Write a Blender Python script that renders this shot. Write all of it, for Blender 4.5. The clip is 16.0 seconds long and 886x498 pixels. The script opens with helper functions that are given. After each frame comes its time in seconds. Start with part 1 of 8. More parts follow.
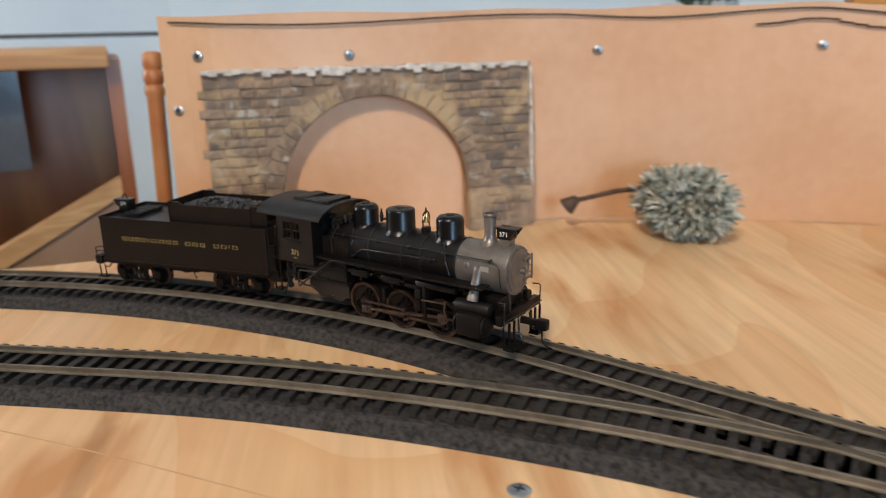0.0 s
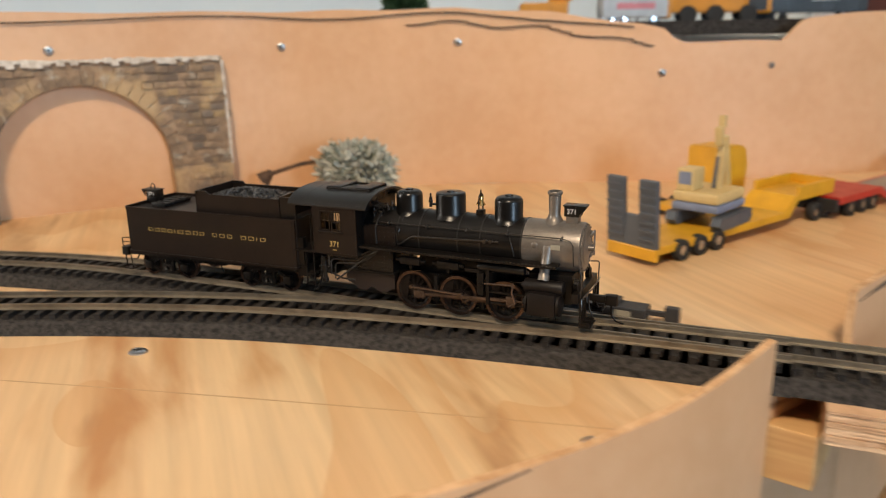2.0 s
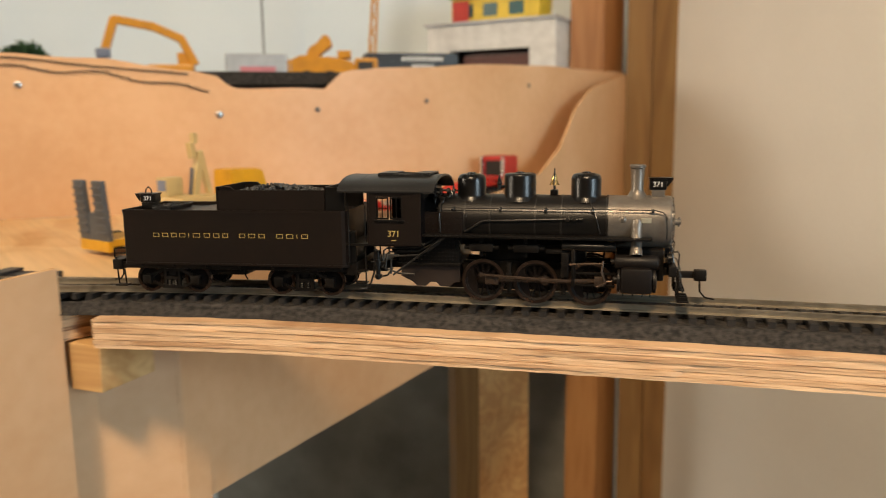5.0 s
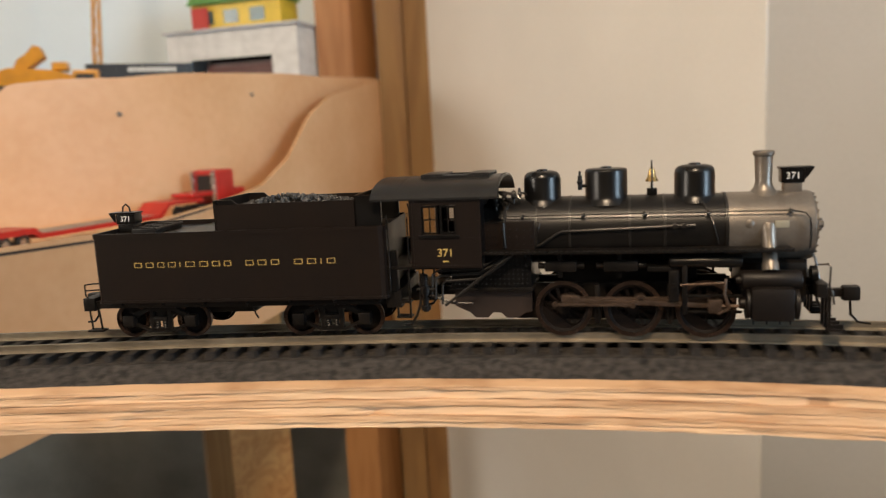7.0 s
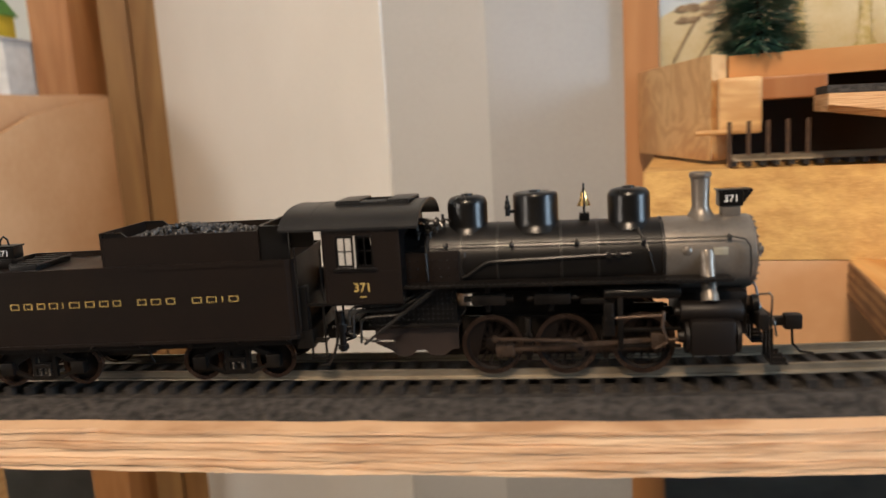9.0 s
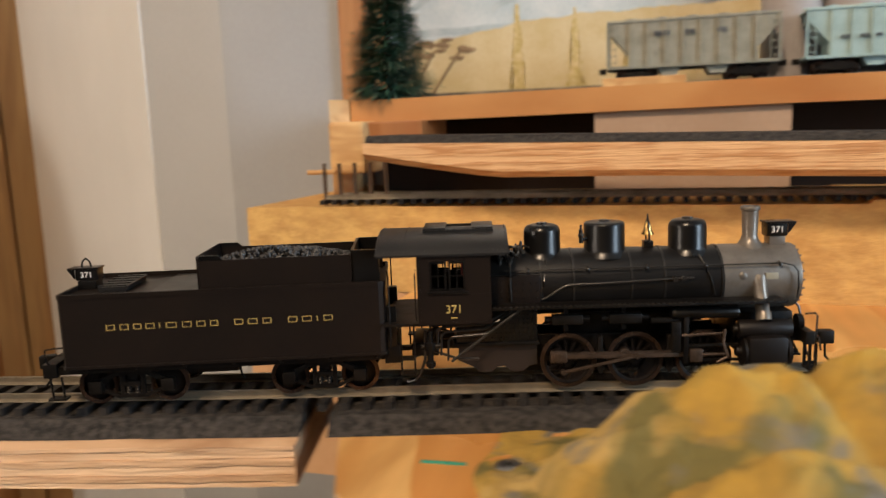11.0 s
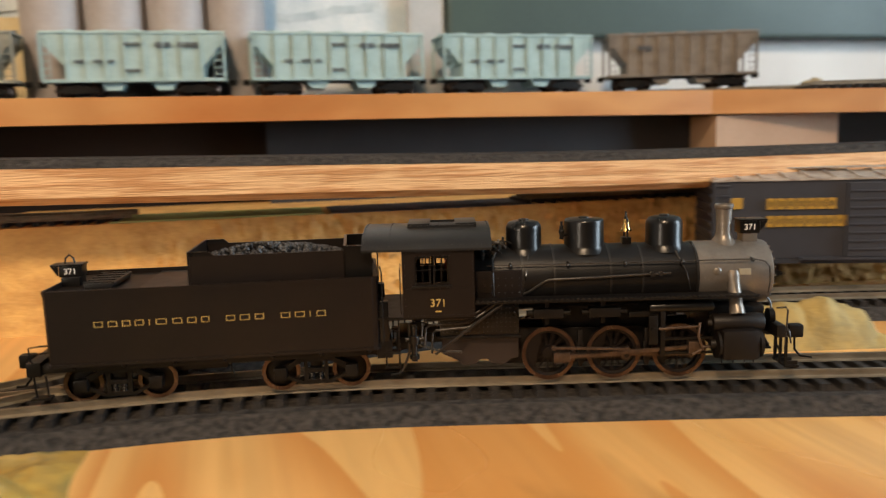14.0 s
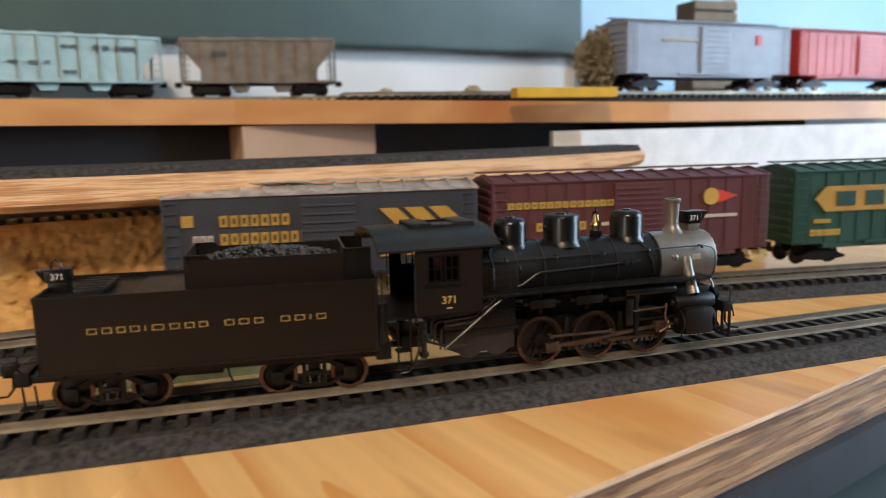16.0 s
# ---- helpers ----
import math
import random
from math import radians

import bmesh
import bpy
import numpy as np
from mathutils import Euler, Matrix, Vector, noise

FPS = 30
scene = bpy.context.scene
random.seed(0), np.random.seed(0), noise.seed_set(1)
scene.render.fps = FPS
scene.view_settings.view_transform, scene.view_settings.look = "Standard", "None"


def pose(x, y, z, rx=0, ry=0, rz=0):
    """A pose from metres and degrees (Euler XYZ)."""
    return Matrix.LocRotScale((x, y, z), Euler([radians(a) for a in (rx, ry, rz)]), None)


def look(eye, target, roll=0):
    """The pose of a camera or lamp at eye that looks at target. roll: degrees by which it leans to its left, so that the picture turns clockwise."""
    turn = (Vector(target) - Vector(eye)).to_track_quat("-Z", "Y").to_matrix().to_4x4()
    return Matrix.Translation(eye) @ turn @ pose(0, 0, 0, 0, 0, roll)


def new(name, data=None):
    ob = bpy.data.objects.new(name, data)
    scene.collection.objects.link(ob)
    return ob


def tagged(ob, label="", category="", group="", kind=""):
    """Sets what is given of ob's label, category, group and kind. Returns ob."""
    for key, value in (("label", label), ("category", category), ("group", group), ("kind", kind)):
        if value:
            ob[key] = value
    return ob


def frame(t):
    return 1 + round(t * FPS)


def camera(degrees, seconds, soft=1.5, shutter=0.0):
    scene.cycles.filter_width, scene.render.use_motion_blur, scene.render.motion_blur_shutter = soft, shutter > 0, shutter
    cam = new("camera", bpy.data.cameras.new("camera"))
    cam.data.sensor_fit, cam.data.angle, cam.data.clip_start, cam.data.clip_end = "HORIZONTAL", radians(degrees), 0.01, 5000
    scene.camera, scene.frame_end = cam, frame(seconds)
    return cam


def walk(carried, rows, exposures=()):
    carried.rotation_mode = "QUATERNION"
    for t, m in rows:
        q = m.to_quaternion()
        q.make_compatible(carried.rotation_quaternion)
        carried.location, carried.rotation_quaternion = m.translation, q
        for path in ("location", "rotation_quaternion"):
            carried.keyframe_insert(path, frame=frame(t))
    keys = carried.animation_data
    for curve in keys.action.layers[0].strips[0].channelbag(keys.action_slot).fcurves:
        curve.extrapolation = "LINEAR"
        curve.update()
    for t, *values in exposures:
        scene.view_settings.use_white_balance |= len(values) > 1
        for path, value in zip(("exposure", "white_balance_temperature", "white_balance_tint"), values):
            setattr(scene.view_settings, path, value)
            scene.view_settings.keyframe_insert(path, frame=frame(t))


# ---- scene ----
cam = camera(60.17, 16.0, soft=1.0, shutter=0.5)
walk(cam, [
    (0, look((-0.2991, -0.2509, 0.1197), (-0.4974, -0.0422, 0.0352), -1.11)),
    (0.5, look((-0.2698, -0.2648, 0.1171), (-0.4513, -0.0413, 0.0326), -0.97)),
    (1, look((-0.2412, -0.2731, 0.1098), (-0.4072, -0.0381, 0.0248), -1.15)),
    (1.5, look((-0.2125, -0.2787, 0.1106), (-0.3644, -0.0335, 0.0280), -1.00)),
    (2, look((-0.1757, -0.2837, 0.1079), (-0.3156, -0.0308, 0.0274), -1.06)),
    (2.5, look((-0.1286, -0.2962, 0.1058), (-0.2590, -0.0373, 0.0284), -0.99)),
    (3, look((-0.0932, -0.2973, 0.1100), (-0.2138, -0.0325, 0.0368), -0.68)),
    (3.5, look((-0.0513, -0.2991, 0.1092), (-0.1621, -0.0288, 0.0410), -0.69)),
    (4, look((-0.0218, -0.3080, 0.0940), (-0.1159, -0.0293, 0.0350), -0.62)),
    (4.5, look((0.0061, -0.3033, 0.0741), (-0.0740, -0.0190, 0.0216), -0.69)),
    (5, look((0.0303, -0.2905, 0.0662), (-0.0372, -0.0022, 0.0178), -0.73)),
    (7.5, look((0.2019, -0.2350, 0.0596), (0.2038, 0.0613, 0.0126), -3.39)),
    (8, look((0.2529, -0.2454, 0.0577), (0.2697, 0.0504, 0.0102), -3.76)),
    (8.5, look((0.3068, -0.2591, 0.0625), (0.3378, 0.0355, 0.0147), -3.92)),
    (11, look((0.5698, -0.3318, 0.0763), (0.6047, -0.0374, 0.0302), -2.13)),
    (11.5, look((0.6183, -0.3561, 0.0856), (0.6756, -0.0649, 0.0413), -2.12)),
    (12, look((0.6628, -0.3695, 0.0887), (0.7443, -0.0842, 0.0446), -2.31)),
    (12.5, look((0.7005, -0.3747, 0.0923), (0.8018, -0.0957, 0.0490), -2.52)),
    (13, look((0.7327, -0.3845, 0.0863), (0.8601, -0.1163, 0.0432), -1.94)),
    (13.5, look((0.7628, -0.3930, 0.0820), (0.9146, -0.1380, 0.0380), -1.76)),
    (14, look((0.7791, -0.4060, 0.0746), (0.9545, -0.1668, 0.0296), -1.55)),
    (14.5, look((0.8131, -0.4310, 0.0748), (1.0094, -0.2088, 0.0293), -1.48)),
    (15, look((0.8512, -0.4541, 0.0768), (1.0657, -0.2496, 0.0304), -1.27)),
    (15.5, look((0.8751, -0.4758, 0.0757), (1.1031, -0.2865, 0.0289), -1.24)),
    (16, look((0.8965, -0.4897, 0.0766), (1.1341, -0.3127, 0.0300), -1.23)),
], exposures=[(0, -0.07, 5500, 9), (1.0, -0.05, 5400, 9), (1.5, -0.03, 5750, 10), (2.3, -0.02, 6500, 10), (3, 0.0, 6800, 10), (5, 0.05, 7250, 10), (8, 0.1, 6450, 12), (11, -0.1, 6800, 14), (11.5, -0.13, 7350, 14), (12.5, -0.12, 7350, 14), (13.5, -0.02, 7300, 14), (14.5, 0.0, 7050, 14), (15.5, -0.05, 6650, 13), (16, -0.1, 6350, 13)])

cam.data.dof.use_dof, cam.data.dof.focus_distance, cam.data.dof.aperture_fstop = True, 0.275, 14.0
# ---- world, window light, room lamp ----
world = bpy.data.worlds.new("world")
scene.world = world
world.use_nodes = True
_sky = world.node_tree.nodes.new("ShaderNodeTexSky")
_sky.sky_type, _sky.sun_disc = "NISHITA", False
_sky.sun_elevation, _sky.sun_rotation = radians(35), radians(70)
world.node_tree.nodes["Background"].inputs[1].default_value = 0.1
world.node_tree.links.new(_sky.outputs[0], world.node_tree.nodes["Background"].inputs[0])


def area_lamp(name, eye, target, w, h, watts, colour):
    d = bpy.data.lights.new(name, "AREA")
    d.shape, d.size, d.size_y, d.energy, d.color = "RECTANGLE", w, h, watts, colour
    ob = new(name, d)
    ob.matrix_world = look(eye, target)
    return ob


# the room's ceiling lamp, and daylight in the window openings
area_lamp("ceiling_lamp_light", (0.02, -1.10, 1.30), (0.25, 0.0, 0.0), 0.26, 0.22, 32, (1.0, 0.77, 0.53))
area_lamp("window_light_east", (2.24, -1.25, 0.42), (1.0, -0.1, 0.03), 1.0, 0.9, 62, (0.60, 0.81, 1.0))
area_lamp("window_light_west", (-2.54, -1.05, 0.65), (-0.3, 0.5, 0.1), 1.0, 0.9, 42, (1.0, 0.90, 0.78))

# ---- materials ----
def _new_mat(name, rough, metal):
    m = bpy.data.materials.new(name)
    m.use_nodes = True
    b = m.node_tree.nodes["Principled BSDF"]
    b.inputs["Roughness"].default_value, b.inputs["Metallic"].default_value = rough, metal
    return m, m.node_tree, b


def mat(name, c1, c2=None, scale=60.0, rough=0.6, metal=0.0, bump=0.0, fine=400.0, stretch=(1, 1, 1), detail=4.0, spread=0.0, coat=0.0):
    """Two colours mixed by noise at two scales, with fine relief and uneven gloss."""
    m, tree, b = _new_mat(name, rough, metal)
    n, link = tree.nodes, tree.links.new
    c2 = c2 or tuple(v * 0.8 for v in c1)
    co, mp = n.new("ShaderNodeTexCoord"), n.new("ShaderNodeMapping")
    mp.inputs["Scale"].default_value = stretch
    link(co.outputs["Object"], mp.inputs[0])
    big, small = n.new("ShaderNodeTexNoise"), n.new("ShaderNodeTexNoise")
    for t, s in ((big, scale), (small, fine)):
        t.inputs["Scale"].default_value, t.inputs["Detail"].default_value = s, detail
        link(mp.outputs[0], t.inputs["Vector"])
    add = n.new("ShaderNodeMath")
    add.operation = "MULTIPLY_ADD"
    add.inputs[1].default_value = 0.35
    link(small.outputs["Fac"], add.inputs[0])
    link(big.outputs["Fac"], add.inputs[2])
    ramp = n.new("ShaderNodeValToRGB")
    ramp.color_ramp.elements[0].position, ramp.color_ramp.elements[1].position = 0.5, 0.85
    ramp.color_ramp.elements[0].color, ramp.color_ramp.elements[1].color = (*c1, 1), (*c2, 1)
    link(add.outputs[0], ramp.inputs[0])
    col = ramp.outputs[0]
    if spread:
        info, hsv, ma = n.new("ShaderNodeObjectInfo"), n.new("ShaderNodeHueSaturation"), n.new("ShaderNodeMapRange")
        ma.inputs["To Min"].default_value, ma.inputs["To Max"].default_value = 1 - spread, 1 + spread
        link(info.outputs["Random"], ma.inputs["Value"])
        link(ma.outputs[0], hsv.inputs["Value"])
        link(col, hsv.inputs["Color"])
        col = hsv.outputs[0]
    link(col, b.inputs["Base Color"])
    rr = n.new("ShaderNodeMapRange")
    rr.inputs["To Min"].default_value, rr.inputs["To Max"].default_value = max(rough - 0.1, 0.03), min(rough + 0.12, 1)
    link(big.outputs["Fac"], rr.inputs["Value"])
    link(rr.outputs[0], b.inputs["Roughness"])
    if coat:
        b.inputs["Coat Weight"].default_value = coat
    if bump:
        bp = n.new("ShaderNodeBump")
        bp.inputs["Strength"].default_value, bp.inputs["Distance"].default_value = min(bump, 1.0), 0.001 * max(bump, 1)
        link(add.outputs[0], bp.inputs["Height"])
        link(bp.outputs[0], b.inputs["Normal"])
    return m


def wood(name, c1, c2, axis=0, angle=0.0, rings=18.0, rough=0.5, warp=6.0, stain=None, bump=0.15):
    """Sawn wood: long warped bands along one axis, fine pores and darker stains."""
    m, tree, b = _new_mat(name, rough, 0)
    n, link = tree.nodes, tree.links.new
    co, mp = n.new("ShaderNodeTexCoord"), n.new("ShaderNodeMapping")
    s = [1.0, 1.0, 1.0]
    s[axis] = 0.12
    mp.inputs["Scale"].default_value = s
    mp.inputs["Rotation"].default_value = (0, 0, angle)
    link(co.outputs["Object"], mp.inputs[0])
    wave, pore, blot = n.new("ShaderNodeTexNoise"), n.new("ShaderNodeTexNoise"), n.new("ShaderNodeTexNoise")
    for t, sc, de, di in ((wave, rings, 3, warp * 0.2), (pore, rings * 14, 5, 0.2), (blot, 8.0, 6, 1.2)):
        t.inputs["Scale"].default_value, t.inputs["Detail"].default_value, t.inputs["Distortion"].default_value = sc, de, di
        link(mp.outputs[0], t.inputs["Vector"])
    sine, mul = n.new("ShaderNodeMath"), n.new("ShaderNodeMath")
    mul.operation, sine.operation = "MULTIPLY", "SINE"
    mul.inputs[1].default_value = 42.0
    link(wave.outputs["Fac"], mul.inputs[0])
    link(mul.outputs[0], sine.inputs[0])
    mr = n.new("ShaderNodeMapRange")
    mr.inputs["From Min"].default_value = -1
    mr.inputs["To Max"].default_value = 0.6
    link(sine.outputs[0], mr.inputs["Value"])
    ad = n.new("ShaderNodeMath")
    ad.operation = "MULTIPLY_ADD"
    ad.inputs[1].default_value = 0.55
    link(pore.outputs["Fac"], ad.inputs[0])
    link(mr.outputs[0], ad.inputs[2])
    ramp = n.new("ShaderNodeValToRGB")
    ramp.color_ramp.elements[0].position, ramp.color_ramp.elements[1].position = 0.2, 1.0
    ramp.color_ramp.elements[0].color, ramp.color_ramp.elements[1].color = (*c1, 1), (*c2, 1)
    link(ad.outputs[0], ramp.inputs[0])
    mix = n.new("ShaderNodeMix")
    mix.data_type, mix.blend_type = "RGBA", "MULTIPLY"
    br = n.new("ShaderNodeValToRGB")
    st = stain or tuple(v * 0.7 / max(c1) for v in c1)
    br.color_ramp.elements[0].position, br.color_ramp.elements[1].position = 0.38, 0.58
    br.color_ramp.elements[0].color, br.color_ramp.elements[1].color = (*st, 1), (1, 1, 1, 1)
    link(blot.outputs["Fac"], br.inputs[0])
    mix.inputs[0].default_value = 0.6
    link(ramp.outputs[0], mix.inputs[6])
    link(br.outputs[0], mix.inputs[7])
    link(mix.outputs[2], b.inputs["Base Color"])
    rr = n.new("ShaderNodeMapRange")
    rr.inputs["To Min"].default_value, rr.inputs["To Max"].default_value = rough - 0.12, rough + 0.15
    link(blot.outputs["Fac"], rr.inputs["Value"])
    link(rr.outputs[0], b.inputs["Roughness"])
    bp = n.new("ShaderNodeBump")
    bp.inputs["Strength"].default_value, bp.inputs["Distance"].default_value = bump, 0.0006
    link(ad.outputs[0], bp.inputs["Height"])
    link(bp.outputs[0], b.inputs["Normal"])
    return m


def veneer(name, pale, grain, stain, angle=0.0, along_=0.22, size=5.0, lines=44.0, figure=0.35, patches=0.5, rough=0.42):
    """Rotary-cut plywood face: broad cathedral contours with soft edges, fibres, warm patches, short brown scuffs."""
    m, tree, b = _new_mat(name, rough, 0)
    n, link = tree.nodes, tree.links.new
    co, rot = n.new("ShaderNodeTexCoord"), n.new("ShaderNodeMapping")
    rot.inputs["Rotation"].default_value = (0, 0, angle)
    link(co.outputs["Object"], rot.inputs[0])

    def field(scale, stretch, detail, distort=0.0, off=0.0):
        mp, t = n.new("ShaderNodeMapping"), n.new("ShaderNodeTexNoise")
        mp.inputs["Scale"].default_value, mp.inputs["Location"].default_value = (stretch, 1, 1), (off, off, 0)
        link(rot.outputs[0], mp.inputs[0])
        t.inputs["Scale"].default_value, t.inputs["Detail"].default_value, t.inputs["Distortion"].default_value = scale, detail, distort
        link(mp.outputs[0], t.inputs["Vector"])
        return t.outputs["Fac"]

    def ranged(v, lo, hi, a, b_):
        r = n.new("ShaderNodeMapRange")
        for key, val in (("From Min", lo), ("From Max", hi), ("To Min", a), ("To Max", b_)):
            r.inputs[key].default_value = val
        link(v, r.inputs["Value"])
        return r.outputs[0]

    def blend(fac, base, colour):
        x = n.new("ShaderNodeMix")
        x.data_type = "RGBA"
        link(fac, x.inputs[0])
        link(base, x.inputs[6])
        x.inputs[7].default_value = (*colour, 1)
        return x.outputs[2]

    height = field(size, along_, 1.5, 0.6)
    frac, mul = n.new("ShaderNodeMath"), n.new("ShaderNodeMath")
    mul.operation, frac.operation = "MULTIPLY", "FRACT"
    mul.inputs[1].default_value = lines
    link(height, mul.inputs[0])
    link(mul.outputs[0], frac.inputs[0])
    fibre = field(230.0, 0.035, 3.0)
    base = n.new("ShaderNodeValToRGB")
    base.color_ramp.elements[0].position, base.color_ramp.elements[1].position = 0.3, 0.7
    base.color_ramp.elements[0].color, base.color_ramp.elements[1].color = (*pale, 1), (*[v * 0.80 for v in pale], 1)
    link(fibre, base.inputs[0])
    col = blend(ranged(frac.outputs[0], 0.35, 1.0, 0.0, figure), base.outputs[0], grain)
    col = blend(ranged(field(3.2, 0.6, 2.0, 0.5, 1.7), 0.40, 0.62, 0.0, 0.35), col, tuple(v * 1.08 for v in stain))
    cloud = ranged(field(10.0, 0.45, 3.0, 0.9, 3.1), 0.48, 0.60, 0.08, 1.0)
    streak = ranged(field(42.0, 0.20, 5.0, 0.5, 2.3), 0.44, 0.64, 0.0, patches)
    both = n.new("ShaderNodeMath")
    both.operation = "MULTIPLY"
    link(cloud, both.inputs[0])
    link(streak, both.inputs[1])
    col = blend(both.outputs[0], col, tuple(v * 0.85 for v in stain))
    scuff = ranged(field(19.0, 0.25, 5.0, 0.5, 7.7), 0.605, 0.68, 0.0, 0.55)
    col = blend(scuff, col, tuple(v * 0.55 for v in stain))
    link(col, b.inputs["Base Color"])
    link(ranged(field(9.0, 0.6, 3.0, 0.0, 5.0), 0.35, 0.65, rough - 0.1, rough + 0.12), b.inputs["Roughness"])
    bp = n.new("ShaderNodeBump")
    bp.inputs["Strength"].default_value, bp.inputs["Distance"].default_value = 0.12, 0.0005
    link(fibre, bp.inputs["Height"])
    link(bp.outputs[0], b.inputs["Normal"])
    return m


def layers(name, c1, c2, rough=0.62):
    """Cut plywood edge: thin uneven plies stacked upwards, with tear-out streaks along them."""
    m, tree, b = _new_mat(name, rough, 0)
    n, link = tree.nodes, tree.links.new
    co, mp = n.new("ShaderNodeTexCoord"), n.new("ShaderNodeMapping")
    mp.inputs["Scale"].default_value = (20, 20, 420)
    link(co.outputs["Object"], mp.inputs[0])
    ply, streak, spot = n.new("ShaderNodeTexNoise"), n.new("ShaderNodeTexNoise"), n.new("ShaderNodeTexNoise")
    ply.inputs["Scale"].default_value, ply.inputs["Detail"].default_value = 1.0, 2.0
    streak.inputs["Scale"].default_value, streak.inputs["Detail"].default_value = 4.0, 6.0
    spot.inputs["Scale"].default_value, spot.inputs["Detail"].default_value = 55.0, 4.0
    for t in (ply, streak):
        link(mp.outputs[0], t.inputs["Vector"])
    link(co.outputs["Object"], spot.inputs["Vector"])
    a1, a2 = n.new("ShaderNodeMath"), n.new("ShaderNodeMath")
    a1.operation = a2.operation = "MULTIPLY_ADD"
    a1.inputs[1].default_value, a2.inputs[1].default_value = 0.6, 0.5
    link(streak.outputs["Fac"], a1.inputs[0])
    link(ply.outputs["Fac"], a1.inputs[2])
    link(spot.outputs["Fac"], a2.inputs[0])
    link(a1.outputs[0], a2.inputs[2])
    ramp = n.new("ShaderNodeValToRGB")
    ramp.color_ramp.elements[0].position, ramp.color_ramp.elements[1].position = 0.92, 1.25
    ramp.color_ramp.elements[0].color, ramp.color_ramp.elements[1].color = (*c1, 1), (*c2, 1)
    sc = n.new("ShaderNodeMath")
    sc.operation = "MULTIPLY"
    sc.inputs[1].default_value = 0.78
    ramp.color_ramp.elements[0].position, ramp.color_ramp.elements[1].position = 0.76, 0.95
    link(a2.outputs[0], sc.inputs[0])
    link(sc.outputs[0], ramp.inputs[0])
    link(ramp.outputs[0], b.inputs["Base Color"])
    bp = n.new("ShaderNodeBump")
    bp.inputs["Strength"].default_value, bp.inputs["Distance"].default_value = 0.6, 0.0012
    link(a2.outputs[0], bp.inputs["Height"])
    link(bp.outputs[0], b.inputs["Normal"])
    return m


M_PLY = veneer("plywood_deck", (0.76, 0.54, 0.30), (0.57, 0.31, 0.125), (0.54, 0.26, 0.09), 0.72, 0.40, 7.0, 9.0, 0.50, 0.95)
M_PINE = veneer("pine_deck", (0.74, 0.44, 0.165), (0.50, 0.19, 0.042), (0.58, 0.26, 0.065), -1.20, 0.12, 9.0, 16.0, 0.75, 0.6, 0.36)
M_PLYEDGE = layers("plywood_edge", (0.64, 0.39, 0.21), (0.25, 0.12, 0.055))
M_LOWSHADE = mat("grey_green_shade", (0.27, 0.275, 0.25), (0.17, 0.17, 0.155), 10, 0.6)
M_HARDBOARD = mat("hardboard", (0.65, 0.40, 0.225), (0.57, 0.325, 0.165), 9, 0.5, 0, 0.02, 120)
M_RAWEDGE = mat("hardboard_torn_edge", (0.66, 0.42, 0.23), (0.46, 0.26, 0.12), 120, 0.8, 0, 0.5)
M_SHELFWOOD = wood("shelf_wood", (0.52, 0.25, 0.085), (0.42, 0.18, 0.055), 0, 0.4, 8.0, 0.42, 3)
M_BLOCKWOOD = wood("pine_block", (0.66, 0.42, 0.19), (0.50, 0.28, 0.11), 0, 0.0, 26.0, 0.55, 4)
M_POST = wood("brown_post", (0.27, 0.16, 0.062), (0.20, 0.11, 0.04), 2, 0.0, 14.0, 0.5, 3)
M_POSTPINE = wood("orange_post", (0.41, 0.20, 0.075), (0.33, 0.145, 0.05), 2, 0.0, 14.0, 0.5, 3)
M_WALL = mat("wall_paint", (0.70, 0.70, 0.68), (0.65, 0.65, 0.63), 6, 0.75, 0, 0.04, 300)
# two greys that hold the wall's shading in their colour
M_SHADEWALL = mat("shaded_wall_grey", (0.43, 0.44, 0.445), (0.39, 0.40, 0.405), 6, 0.7, 0, 0.04, 300)
M_SHADEWALL2 = mat("deeper_shaded_wall_grey", (0.35, 0.36, 0.37), (0.31, 0.32, 0.33), 6, 0.7, 0, 0.04, 300)
M_BLUEWALL = mat("pale_blue_wall", (0.68, 0.76, 0.80), (0.62, 0.71, 0.77), 4, 0.7, 0, 0.04, 300)
M_CEIL = mat("ceiling_paint", (0.60, 0.58, 0.55), (0.55, 0.53, 0.50), 5, 0.8)
M_FLOOR = mat("room_floor", (0.13, 0.11, 0.09), (0.09, 0.075, 0.06), 8, 0.5)
M_CORK = mat("dark_roadbed", (0.012, 0.011, 0.0105), (0.060, 0.053, 0.048), 520, 0.85, 0, 1.0, 1800, detail=6)
M_CORK.node_tree.nodes["Principled BSDF"].inputs["Specular IOR Level"].default_value = 0.2
M_TIE = mat("black_plastic_tie", (0.012, 0.011, 0.011), (0.03, 0.026, 0.023), 200, 0.55, 0, 0.3, 900, spread=0.3)
M_TIE.node_tree.nodes["Principled BSDF"].inputs["Specular IOR Level"].default_value = 0.25
M_RAIL = mat("nickel_rail", (0.36, 0.31, 0.235), (0.20, 0.165, 0.12), 60, 0.46, 0.8, 0.1)
M_RECESSSHADE = mat("recess_shade", (0.020, 0.009, 0.005), (0.012, 0.006, 0.004), 20, 0.8)
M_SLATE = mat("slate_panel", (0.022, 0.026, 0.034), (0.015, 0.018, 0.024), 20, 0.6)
M_BEIGE = mat("beige_board", (0.40, 0.27, 0.18), (0.34, 0.22, 0.14), 20, 0.6)
M_SCREW = mat("zinc_screw", (0.62, 0.64, 0.66), (0.42, 0.43, 0.45), 300, 0.32, 1.0)
